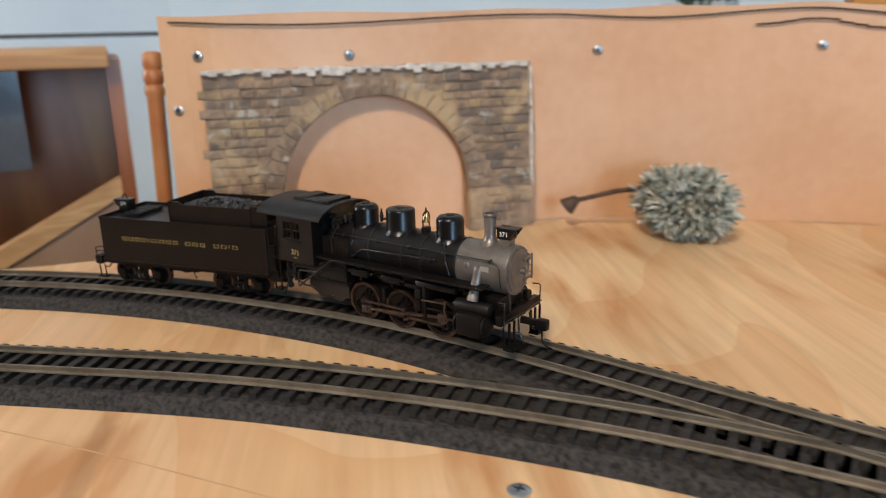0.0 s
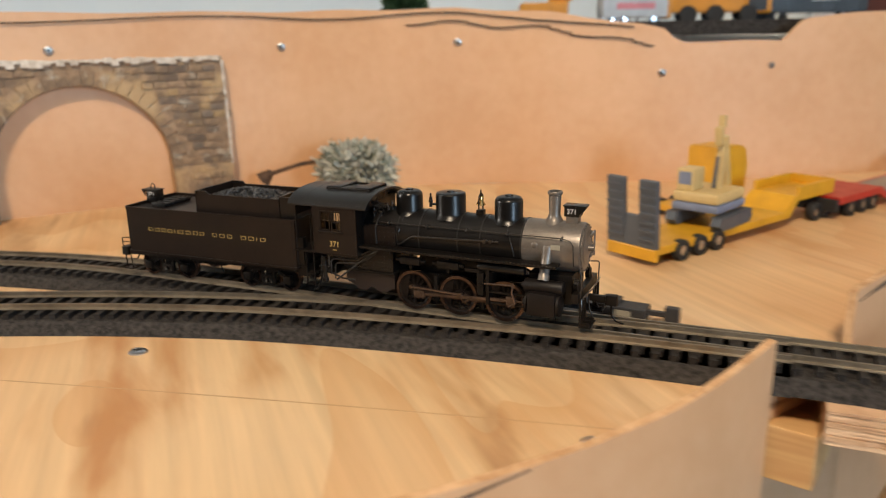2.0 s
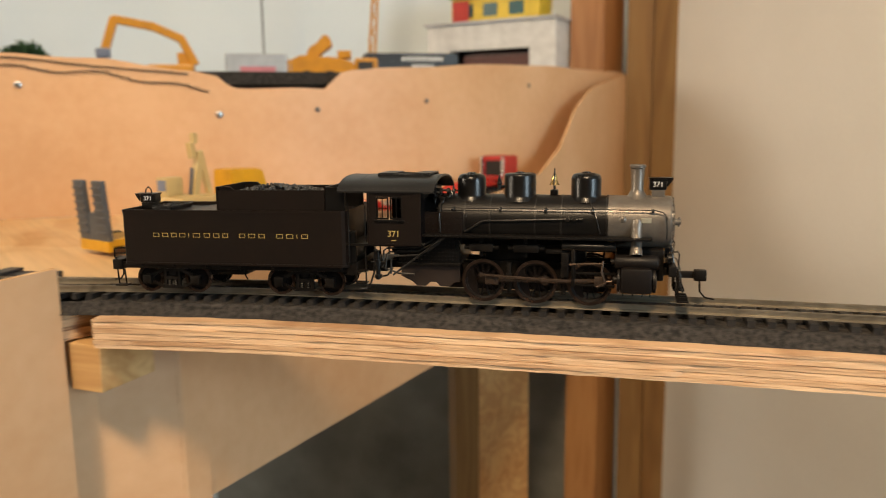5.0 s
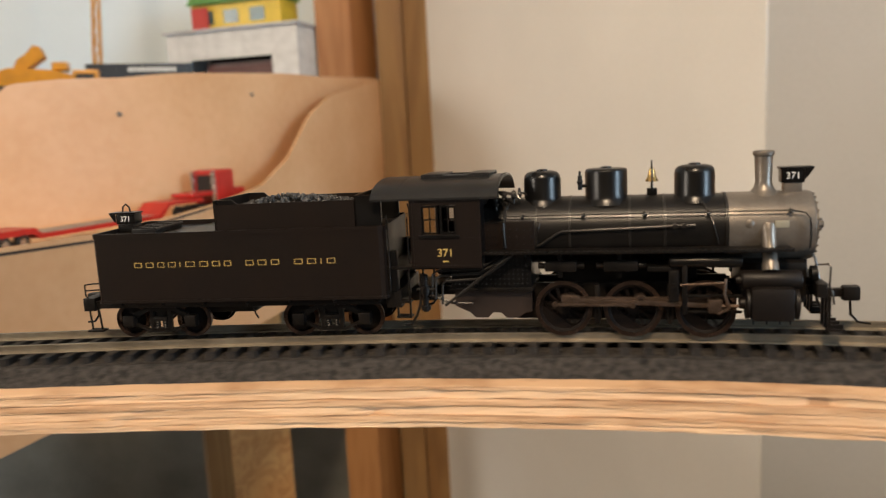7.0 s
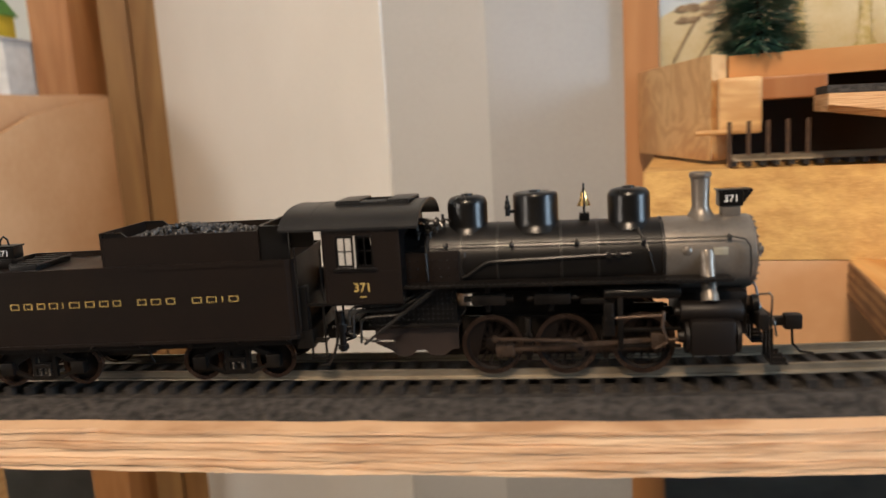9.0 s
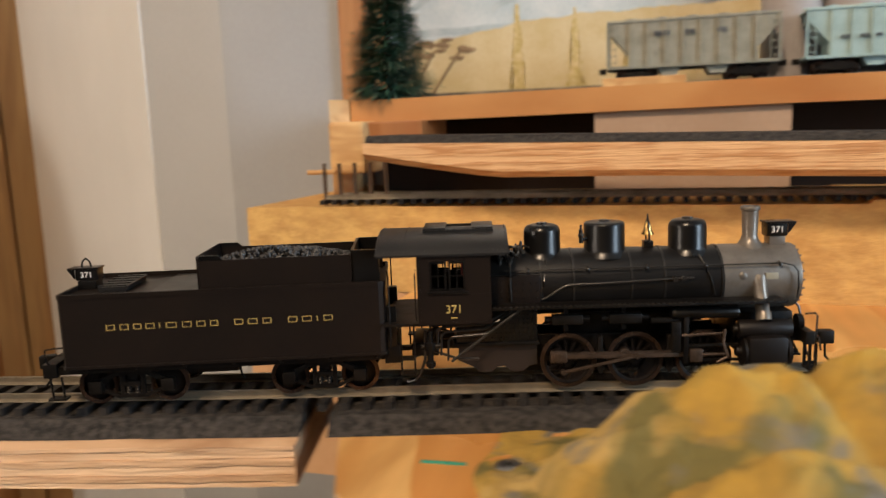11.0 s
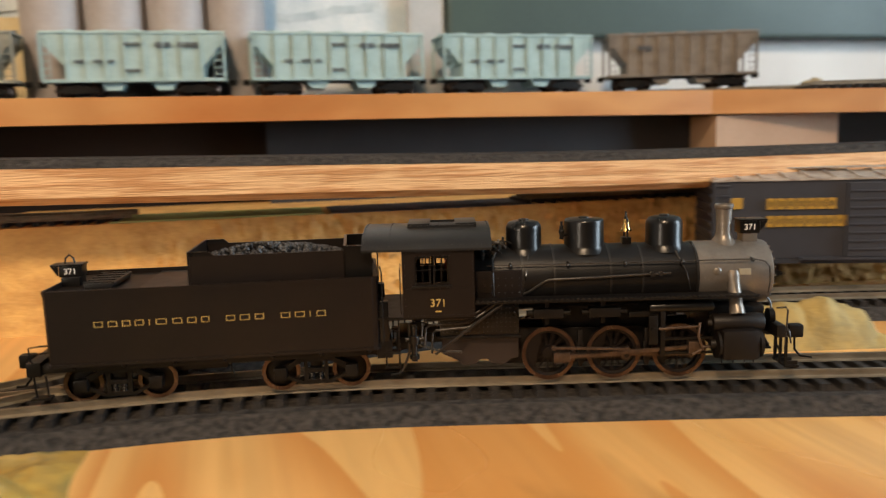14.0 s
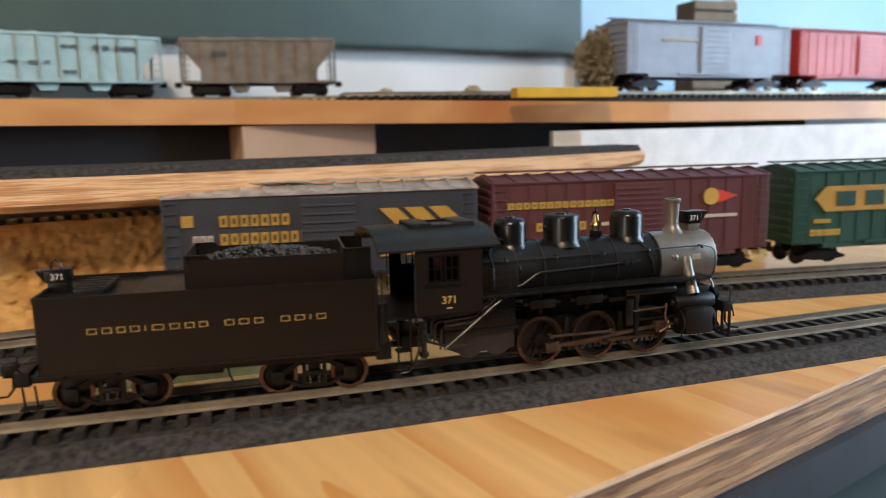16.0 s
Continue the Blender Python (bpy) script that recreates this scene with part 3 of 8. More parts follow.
def ragged(line, side, z0, z1, depth, seed):
    """One ply: a swept strip whose near edge is chipped and wavy."""
    d, nrm = normals(line)
    bm, rings = bmesh.new(), []
    for k, p in enumerate(line):
        q = Vector((p[0] * 60, p[1] * 60, seed * 3.7))
        w = depth * (0.8 * noise.noise(q) + 0.7 * noise.noise(q * 4.1)) + 0.0002 * noise.noise(q * 13)
        chip = 0.0011 * max(0.0, noise.noise(q * 1.7 + Vector((9, 2, seed))) - 0.42)
        dz = 0.0003 * noise.noise(q * 1.3 + Vector((0, 5, 0)))
        a, c = -side + w + chip * 3, 0.030
        rings.append([bm.verts.new((p[0] + nrm[k, 0] * o, p[1] + nrm[k, 1] * o, z)) for o, z in ((a, z1 + dz), (c, z1 + dz), (c, z0 + dz), (a, z0 + dz))])
    for a, c in zip(rings, rings[1:]):
        for k in range(4):
            bm.faces.new((a[k], a[(k + 1) % 4], c[(k + 1) % 4], c[k]))
    bm.faces.new(rings[0][::-1])
    bm.faces.new(rings[-1])
    return bm


plank = empty("bridge_plank", Matrix(), "plywood plank carrying the track across the gap, layers showing", "plank", kind="structure")
_z = Z_DECK
for k, (th_, m_, d_p) in enumerate(((0.0013, M_PLYB, 0.0004), (0.0024, M_PLYA, 0.0005), (0.0022, M_PLYB, 0.0006), (0.0026, M_PLYA, 0.0004), (0.0021, M_PLYB, 0.0006), (0.0017, M_PLYA, 0.0005))):
    part("ply", ragged(PLANK, 0.0288 - 0.0003 * (k % 2), _z - th_ + 0.00012, _z - (0.00012 if k else 0.0), d_p, k + 1), m_, plank)
    _z -= th_
part("glue_core", sweep(bmesh.new(), PLANK[1:-1], [(-0.0276, _z + 0.0006), (-0.0276, Z_DECK - 0.0004), (0.0295, Z_DECK - 0.0004), (0.0295, _z + 0.0006)]), M_GLUE, plank)
DECK2 = [(0.562, -0.155), (0.60, -0.24), (0.75, -0.325), (1.043, -0.410), (1.118, -0.434), (1.21, -0.462), (1.75, -0.63), (2.1, -0.50), (1.75, -0.15), (0.62, 0.34), (0.60, 0.0735), (0.566, 0.0)]
deck2 = empty("second_deck", Matrix(), "varnished orange plywood deck with broad grain and layered edge", "table top", kind="structure")
M_PLYC = layers("grey_brown_ply", (0.42, 0.25, 0.12), (0.17, 0.085, 0.04))
M_PLYD = layers("dark_ply", (0.26, 0.135, 0.06), (0.11, 0.05, 0.022))
part("top_face", prism(bmesh.new(), DECK2, Z_DECK - 0.0016, Z_DECK, 1), [M_PINE, M_PLYA], deck2)
for k in range(7):
    o_ = (0.0004, -0.0002, 0.0005, 0.0, 0.0003, -0.0003, 0.0002)[k]
    part("ply", prism(bmesh.new(), [(x, y + 0.0003 + o_) for x, y in DECK2], Z_DECK - 0.0016 - 0.00242 * (k + 1), Z_DECK - 0.0016 - 0.00242 * k - 0.00015, 0), M_PLYD if k % 2 == 0 else M_PLYC, deck2)

bm = bmesh.new()
FR2 = np.array([(0.605, -0.243), (0.75, -0.328), (1.043, -0.413), (1.118, -0.437), (1.21, -0.465), (1.75, -0.633)])
sheet(bm, FR2, [Z_DECK - 0.036] * 6, [Z_DECK - 0.019] * 6, 0.004)
thing("deck_edging", bm, [M_SLATE, M_SLATE], "black strip under the deck edge", "edging", kind="structure")
bm = bmesh.new()
sheet(bm, FR2 + np.array((0.003, 0.012)), [-1.0] * 6, [Z_DECK - 0.02] * 6, 0.004)
thing("table_skirt", bm, [mat("dark_green_cloth", (0.02, 0.045, 0.04), (0.015, 0.03, 0.03), 30, 0.9), M_SLATE], "dark green cloth hanging below the deck", "skirt", kind="structure")

# ---- posts and wood under the tables ----
# sheet added before the pale wall, under-table shade in its grey-green
thing("lower_wall_shade", sheet(bmesh.new(), np.array([(-0.9, 0.90), (-0.3, 0.945), (0.03, 0.950)]), [-1.0] * 3, [-0.05] * 3, 0.006), [M_LOWSHADE, M_LOWSHADE], "dark grey-green sheet added for the shade below the shelf", "wall panel", kind="structure")
def post(name, pts, z0, z1, material, label):
    return thing(name, prism(bmesh.new(), pts, z0, z1), material, label, "post", kind="structure")


post("post_1", [(0.034, 0.862), (0.070, 0.866), (0.070, 0.93), (0.034, 0.93)], -1.0, 1.4, M_POST, "dark brown wooden post beside the wall")
post("post_2", [(0.0715, 0.874), (0.106, 0.885), (0.106, 0.94), (0.0715, 0.93)], -1.0, 1.4, M_POST, "dark brown wooden post beside the wall")
post("post_3", [(0.568, 0.292), (0.5895, 0.279), (0.606, 0.315), (0.585, 0.330)], -1.0, 1.4, M_POSTPINE, "orange varnished wooden post between wall and backdrop")
post("post_4", [(-0.044, 0.826), (0.002, 0.838), (0.028, 0.895), (-0.03, 0.92)], -1.0, 1.4, M_POSTPINE, "orange wooden upright behind the shelf end")
post("table_leg", [(-0.131, 0.584), (-0.080, 0.655), (-0.110, 0.680), (-0.150, 0.625)], -1.0, -0.10, M_BLOCKWOOD, "square pine leg under the table end")
# no second leg: a dark prism added for the shade beside the pine one
post("leg_shade", [(-0.163, 0.592), (-0.1335, 0.588), (-0.152, 0.628), (-0.178, 0.622)], -1.0, -0.10, M_POST, "added dark prism standing for the pine leg's shaded side")

# ---- foam scenery block, ramp, upper shelf ----
FOAM = smooth_line([(0.511, 0.112), (0.70, 0.027), (0.865, -0.049), (0.93, -0.081), (1.04, -0.130), (1.107, -0.158), (1.25, -0.24), (1.42, -0.36)], 0.0013)
random.seed(4)
bm = bmesh.new()
d_, n_ = normals(FOAM)
_rows = []
for k, p in enumerate(FOAM):
    ring = []
    rough = min(max((p[0] - 0.80) / 0.15, 0.10), 1.0)
    for j in range(40):
        f = j / 39
        z = -0.0095 + 0.0475 * f + (0.0005 if j == 39 else 0)
        q = Vector((p[0], p[1], z))
        out = -0.006 * rough * (1 - f) + rough * (0.0010 * noise.noise(q * 80) + 0.0018 * noise.noise(q * 240) + 0.0018 * noise.noise(q * 400))
        ring.append(bm.verts.new((p[0] + n_[k, 0] * out, p[1] + n_[k, 1] * out, z - (0.002 if p[0] < 0.8 else 0) * (1 if j == 39 else 0))))
    ring.append(bm.verts.new((p[0] + n_[k, 0] * 0.17, p[1] + n_[k, 1] * 0.17, 0.036)))
    _rows.append(ring)
for a, b in zip(_rows, _rows[1:]):
    for j in range(40):
        bm.faces.new((a[j], b[j], b[j + 1], a[j + 1]))
_e = _rows[0]
_lo = bm.verts.new((_e[-1].co.x, _e[-1].co.y, -0.0095))
bm.faces.new((*_e, _lo))
M_FOAM = mat("tan_foam", (0.64, 0.385, 0.125), (0.47, 0.26, 0.08), 95, 0.8, 0, 1.0, 500, (0.8, 0.8, 1.6))
thing("foam_terrace", bm, M_FOAM, "tan-painted rough foam block forming a raised terrace", "scenery block", kind="structure", smooth=True)

RAMP = smooth_line([(0.577, 0.057, 0.071), (0.75, -0.028, 0.0665), (0.93, -0.117, 0.0625), (1.054, -0.177, 0.060), (1.20, -0.249, 0.060), (1.335, -0.314, 0.061)], 0.012)
bm = bmesh.new()
dr, nr = normals(RAMP)
_rows = []
for k, p in enumerate(RAMP):
    th = np.interp(k / (len(RAMP) - 1), [0, 0.03, 0.08, 0.16, 0.95, 1], [0.008, 0.0115, 0.0165, 0.0150, 0.0130, 0.008])
    _rows.append([bm.verts.new((p[0] + nr[k, 0] * s, p[1] + nr[k, 1] * s, p[2] - h)) for s, h in ((0, 0.0), (0.055, 0.0), (0.055, th), (0.004, th), (0, th - 0.003))])
for a, b in zip(_rows, _rows[1:]):
    for j in range(5):
        bm.faces.new((a[j], a[(j + 1) % 5], b[(j + 1) % 5], b[j]))
bm.faces.new(_rows[0][::-1])
bm.faces.new(_rows[-1])
M_RAMP = layers("ramp_wood", (0.66, 0.40, 0.20), (0.46, 0.22, 0.085))
thing("ramp_plank", bm, M_RAMP, "sawn orange plank sloping above the terrace", "ramp", kind="structure")
bm = sweep(bmesh.new(), RAMP + np.array((0, 0, 0.0002)), [(0.003, 0.0), (0.006, 0.0035), (0.048, 0.0035), (0.052, 0.0)])
thing("ramp_roadbed", bm, M_CORK, "dark grey roadbed strip on the sloping plank", "roadbed", kind="structure")

SHELF = np.array([(0.573, 0.142), (0.80, 0.040), (1.04, -0.068), (1.184, -0.129), (1.30, -0.207), (1.42, -0.297), (1.80, -0.52)])
bm = sheet(bmesh.new(), SHELF, [0.082, 0.0835, 0.083, 0.0815, 0.080, 0.078, 0.077], [0.0955, 0.097, 0.096, 0.0955, 0.0940, 0.0915, 0.0905], 0.012)
thing("shelf_fascia", bm, [M_SHELFWOOD, M_SHELFWOOD], "orange-brown wooden edge of the upper shelf", "shelf edge", kind="structure")
bm = prism(bmesh.new(), [(0.578, 0.153), (1.188, -0.117), (1.305, -0.196), (1.425, -0.286), (1.80, -0.508), (2.0, -0.26), (1.66, -0.09), (0.588, 0.375)], 0.084, 0.0945)
thing("upper_shelf", bm, M_CORK, "dark grey upper shelf board with roadbed", "shelf", kind="structure")
thing("shelf_end_board", prism(bmesh.new(), [(0.560, 0.136), (0.5725, 0.143), (0.5865, 0.277), (0.574, 0.279)], 0.0385, 0.0965), M_BLOCKWOOD, "orange-brown board closing the upper shelf's end", "shelf end", kind="structure")
_u, _n = Vector((0.912, -0.410, 0)), Vector((0.410, 0.912, 0))


def shelf_pt(s, off, z):
    p = Vector((0.573, 0.142, 0)) + _u * s + _n * off
    return (p.x, p.y, z)


def shelf_panel(name, s0, s1, off, z0, z1, material, label, thick=0.01):
    bm = prism(bmesh.new(), [shelf_pt(s0, off, 0)[:2], shelf_pt(s1, off, 0)[:2], shelf_pt(s1, off + thick, 0)[:2], shelf_pt(s0, off + thick, 0)[:2]], z0, z1)
    return thing(name, bm, material, label, "panel", kind="structure")


# back board coloured near black to carry the recess's shade
shelf_panel("recess_back", 0.0, 1.25, 0.055, 0.03, 0.084, M_RECESSSHADE, "board behind the shelf recess, its shade put into dark brown")
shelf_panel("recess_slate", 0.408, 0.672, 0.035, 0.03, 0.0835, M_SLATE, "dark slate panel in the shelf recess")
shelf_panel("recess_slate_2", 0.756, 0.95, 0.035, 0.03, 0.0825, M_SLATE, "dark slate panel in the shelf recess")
shelf_panel("divider_1", 0.145, 0.246, 0.004, 0.04, 0.0832, M_BEIGE, "beige board closing part of the recess", 0.03)
shelf_panel("divider_2", 0.672, 0.756, 0.004, 0.04, 0.0806, M_BEIGE, "beige board closing part of the recess", 0.03)

# ---- roadbed, ties and rails ----
def roadbed(name, line, a, b, label):
    bm = sweep(bmesh.new(), line, [(-a, Z_DECK), (-a + 0.0048, -0.0048), (b - 0.0048, -0.0048), (b, Z_DECK)], closed=True)
    return thing(name, bm, M_CORK, label, "roadbed", kind="structure")


def sub(line, x0, x1):
    return line[(line[:, 0] >= x0) & (line[:, 0] <= x1)]


roadbed("roadbed_main_a", sub(MAIN, -0.90, 0.5575), 0.0225, 0.0225, "dark grey cork roadbed under the running track")
roadbed("roadbed_main_b", sub(MAIN, 0.5605, 1.40) + 0.0, 0.0235, 0.0225, "dark grey cork roadbed under the running track")
roadbed("roadbed_front", FRONT + np.array((0, 0)), 0.0222, 0.0218, "dark grey cork roadbed under the front track")
roadbed("roadbed_rear", REAR[6:], 0.0222, 0.0218, "dark grey cork roadbed under the siding")


def rail_prof(s):
    return [(s - 0.0010, -0.0026), (s + 0.0010, -0.0026), (s + 0.0009, -0.0021), (s + 0.0003, -0.0018), (s + 0.0003, -0.0008), (s + 0.00048, -0.0006), (s + 0.00048, 0.0), (s - 0.00048, 0.0), (s - 0.00048, -0.0006), (s - 0.0003, -0.0008), (s - 0.0003, -0.0018), (s - 0.0009, -0.0021)]


def track(name, line, label, dz=0.0, pitch=0.0066, wood_ties=None, skip=()):
    root = empty(name, Matrix(), label, "track", kind="structure")
    for s in (-0.00825, 0.00825):
        l3 = np.c_[line[:, :2], np.full(len(line), dz)] if line.shape[1] == 2 else line
        part("rail", sweep(bmesh.new(), l3, rail_prof(s)), M_RAIL, root)
    even = smooth_line(line[::4] if len(line) > 12 else line, pitch)
    d, nrm = normals(even)
    bm = box(bmesh.new(), -0.00135, 0.00135, -0.0150, 0.0150, -0.0049, -0.0025)
    tie = mesh_of(bm, "tie", M_TIE)
    for k in range(len(even)):
        z = even[k, 2] if even.shape[1] > 2 else dz
        ob = new("tie", tie)
        ob.parent = root
        ob.matrix_basis = pose(even[k, 0], even[k, 1], z, 0, 0, math.degrees(math.atan2(d[k, 1], d[k, 0])) + random.uniform(-1, 1))
    return root


random.seed(11)
track("main_track", sub(MAIN, -0.90, 1.40), "nickel rails on black plastic ties curving through the layout")
track("front_track", FRONT, "nickel rails on black ties joining the running track at a turnout")
track("siding_track", REAR[4:], "nickel rails on black ties leading to the parked boxcars")

# ---- the locomotive and its tender; sizes below in millimetres ----
def dim_gloss(m, level):
    m.node_tree.nodes["Principled BSDF"].inputs["Specular IOR Level"].default_value = level
    return m


M_BLK = dim_gloss(mat("black_loco_paint", (0.0025, 0.0024, 0.0024), (0.0045, 0.0040, 0.0038), 90, 0.29, 0.0, 0.05, 900), 0.36)
M_SATIN = dim_gloss(mat("satin_black_side", (0.0105, 0.0070, 0.0054), (0.0070, 0.0046, 0.0037), 70, 0.38, 0.0, 0.05, 900), 0.25)
M_BOILER = dim_gloss(mat("boiler_black", (0.0040, 0.0036, 0.0033), (0.0060, 0.0050, 0.0045), 70, 0.33, 0.0, 0.06, 900), 0.34)
# lighter black: thin highlights of bands, rails and pipes put into the colour
M_PIPE = dim_gloss(mat("highlit_pipe_black", (0.016, 0.014, 0.0125), (0.009, 0.008, 0.0072), 120, 0.30, 0.0, 0.05, 900), 0.55)
M_CYL = dim_gloss(mat("dull_cylinder_black", (0.0075, 0.0052, 0.0042), (0.0045, 0.0032, 0.0027), 90, 0.46, 0.0, 0.05, 900), 0.25)
M_FLAT = dim_gloss(mat("flat_black_underframe", (0.0026, 0.0023, 0.0021), (0.0070, 0.0052, 0.0040), 160, 0.42, 0.0, 0.2, 900), 0.22)
M_ROOFP = dim_gloss(mat("roof_paint", (0.008, 0.008, 0.0085), (0.013, 0.0125, 0.012), 90, 0.36, 0.0, 0.08, 900), 0.4)
M_GRAPH = mat("graphite_smokebox", (0.20, 0.175, 0.15), (0.135, 0.118, 0.10), 110, 0.38, 0.55, 0.08, 900)
M_STEEL = mat("weathered_rod_steel", (0.15, 0.105, 0.08), (0.07, 0.048, 0.035), 160, 0.38, 0.75, 0.1, 900)
M_TYRE = mat("brown_tyre_steel", (0.12, 0.080, 0.062), (0.045, 0.029, 0.022), 160, 0.28, 0.85, 0.05, 900)
M_WHEEL = dim_gloss(mat("dark_wheel_centre", (0.0045, 0.0032, 0.0028), (0.009, 0.006, 0.005), 160, 0.40), 0.22)
M_BRASS = mat("polished_brass", (0.72, 0.48, 0.20), (0.55, 0.34, 0.12), 200, 0.22, 1.0)
M_COAL = mat("crushed_coal", (0.012, 0.012, 0.013), (0.05, 0.05, 0.052), 300, 0.45, 0.0, 0.6, 900)
M_GOLD = mat("gold_lettering", (0.50, 0.36, 0.12), (0.42, 0.29, 0.08), 200, 0.5)
M_WHITE = mat("white_lettering", (0.75, 0.74, 0.70), None, 200, 0.5)
M_PLATE = mat("builder_plate", (0.36, 0.34, 0.27), (0.28, 0.26, 0.2), 300, 0.5, 0.3)
M_RED = mat("red_cab_lining", (0.30, 0.05, 0.04), (0.22, 0.035, 0.03), 100, 0.6)
M_GLASS = bpy.data.materials.new("thin_glass")
M_GLASS.use_nodes = True
_g = M_GLASS.node_tree.nodes["Principled BSDF"]
_g.inputs["Transmission Weight"].default_value, _g.inputs["Roughness"].default_value, _g.inputs["IOR"].default_value = 1.0, 0.04, 1.1

eng = empty("steam_locomotive", Matrix(), "black six-wheel steam switcher model with grey smokebox, running on the rails", "locomotive")
ten = empty("tender", Matrix(), "black coal-filled tender with gold lettering coupled behind the engine", "tender")


def mm(name, bm, material, parent, label="", smooth=True):
    bmesh.ops.scale(bm, vec=(0.001, 0.001, 0.001), verts=bm.verts)
    return part(name, bm, material, parent, label, smooth)


def text(name, body, x, y, z, size, material, parent, align="CENTER", flip=False, label=""):
    c = bpy.data.curves.new(name, "FONT")
    c.body, c.size, c.extrude, c.align_x, c.align_y = body, size * 0.001, 0.00006, align, "CENTER"
    c.materials.append(material)
    ob = new(name, c)
    ob.parent = parent
    ob.matrix_basis = pose(x * 0.001, y * 0.001, z * 0.001, 90, 0, 180 if flip else 0)
    return tagged(ob, label)


def letter_bars(bm, x0, x1, z0, z1, y, widths, stroke, facing=-1):
    """A line of plain open bars in the rhythm of the painted name."""
    total = sum(abs(w) for w in widths)
    u = (x1 - x0) / total
    x = x0
    for w in widths:
        if w > 0:
            a, b = x, x + u * w * 0.64
            yy = (y, y + facing * 0.06)
            box(bm, a, a + stroke, *yy, z0, z1)
            if w > 0.6:
                box(bm, b - stroke, b, *yy, z0, z1)
                box(bm, a + stroke, b - stroke, *yy, z1 - stroke * 0.8, z1)
                box(bm, a + stroke, b - stroke, *yy, z0, z0 + stroke * 0.8)
        x += u * abs(w)
    return bm


XAX = Matrix.Rotation(radians(90), 4, "Y")  # local z to +x
CZ = 29.6  # boiler's centre line


def bx(z=CZ):
    return Matrix.Translation((0, 0, z)) @ XAX


# boiler shell, bands and firebox sides
boiler = mm("boiler", lathe(bmesh.new(), [(0, -43), (9.9, -43), (9.95, -26), (9.75, 0), (9.6, 26), (0, 26)], bx(), 48), M_BOILER, eng, "satin black boiler shell")
for x in (-27.2, -17.5, -0.6, 9.0, 25.6):
    r = 9.95 if x < -10 else 9.75
    mm("boiler_band", lathe(bmesh.new(), [(r - 0.2, x - 0.35), (r + 0.14, x - 0.3), (r + 0.14, x + 0.3), (r - 0.2, x + 0.35)], bx(), 48), M_PIPE, boiler)
for s in (-1, 1):
    mm("firebox_side", box(bmesh.new(), -42.5, -27.5, s * 9.0, s * 10.9, 25, 33.5, 0.4), M_SATIN, boiler)
bm = bmesh.new()
for x in np.arange(-41, -28, 2.1):
    for z in (26.8, 29.0, 31.2):
        bmesh.ops.create_icosphere(bm, subdivisions=1, radius=0.28, matrix=Matrix.Translation((x, -10.95, z)))
mm("stay_bolts", bm, M_BLK, boiler)

# smokebox
smoke = mm("smokebox", lathe(bmesh.new(), [(0, 26.02), (9.72, 26.02), (9.72, 47.3), (9.5, 48.2), (9.0, 48.5), (8.2, 48.5), (8.2, 48.9), (6.0, 49.3), (2.0, 49.8), (0, 49.8)], bx(), 48), M_GRAPH, eng, "grey graphite smokebox")
bm = bmesh.new()
for k in range(22):
    a = 2 * math.pi * k / 22
    cyl(bm, (48.4, 8.85 * math.cos(a), CZ + 8.85 * math.sin(a)), (49.1, 8.85 * math.cos(a), CZ + 8.85 * math.sin(a)), 0.32, n=6)
mm("front_bolts", bm, M_GRAPH, smoke)
mm("door_ring", lathe(bmesh.new(), [(6.6, 48.8), (6.9, 49.3), (6.3, 49.5), (6.1, 49.0)], bx(), 40), M_GRAPH, smoke)
bm = cyl(bmesh.new(), (49.5, 0, CZ), (51.9, 0, CZ), 1.3, 1.0, 16)
cyl(bm, (51.2, 0, CZ - 1.8), (51.2, 0, CZ + 1.8), 0.35, n=8)
mm("door_boss", bm, M_GRAPH, smoke)
bm = bmesh.new()
for z in (-4, 4):
    box(bm, 48.9, 49.9, 2.0, 8.6, CZ + z - 0.5, CZ + z + 0.5, 0.15)
cyl(bm, (49.8, 8.4, CZ - 5), (49.8, 8.4, CZ + 5), 0.4, n=8)
mm("door_hinge", bm, M_GRAPH, smoke)
bm = bmesh.new()
for s in (-1, 1):
    bmesh.ops.create_uvsphere(bm, u_segments=14, v_segments=8, radius=1.4, matrix=Matrix.Translation((31.2, s * 9.3, CZ + 1.6)) @ Matrix.Diagonal((1, 0.45, 1, 1)))
mm("washout_cover", bm, M_GRAPH, smoke)
for s in (-1, 1):
    mm("builder_plate", box(bmesh.new(), 37.6, 41.2, s * 9.45, s * 9.85, CZ + 0.6, CZ + 2.5, 0.08), M_PLATE, smoke, "pale builder's plate")
bm = bmesh.new()
for x in np.arange(27.3, 47, 1.5):
    for s in (-1, 1):
        a = radians(-38)
        bmesh.ops.create_icosphere(bm, subdivisions=1, radius=0.2, matrix=Matrix.Translation((x, s * 9.75 * math.cos(a), CZ + 9.75 * math.sin(a))))
for k in range(14):
    a = radians(-40 + 20 * k)
    bmesh.ops.create_icosphere(bm, subdivisions=1, radius=0.2, matrix=Matrix.Translation((27.4, 9.75 * math.cos(a), CZ + 9.75 * math.sin(a))))
mm("rivets", bm, M_GRAPH, smoke)

# stack, domes, bell
mm("chimney", lathe(bmesh.new(), [(4.6, 38.2), (3.4, 39.4), (2.6, 40.6), (2.2, 42.0), (2.45, 49.2), (2.85, 49.5), (2.9, 50.3), (2.6, 50.7), (2.2, 50.6), (1.9, 44)], Matrix.Translation((36.1, 0, 0)), 28), M_GRAPH, eng, "grey tapered chimney")


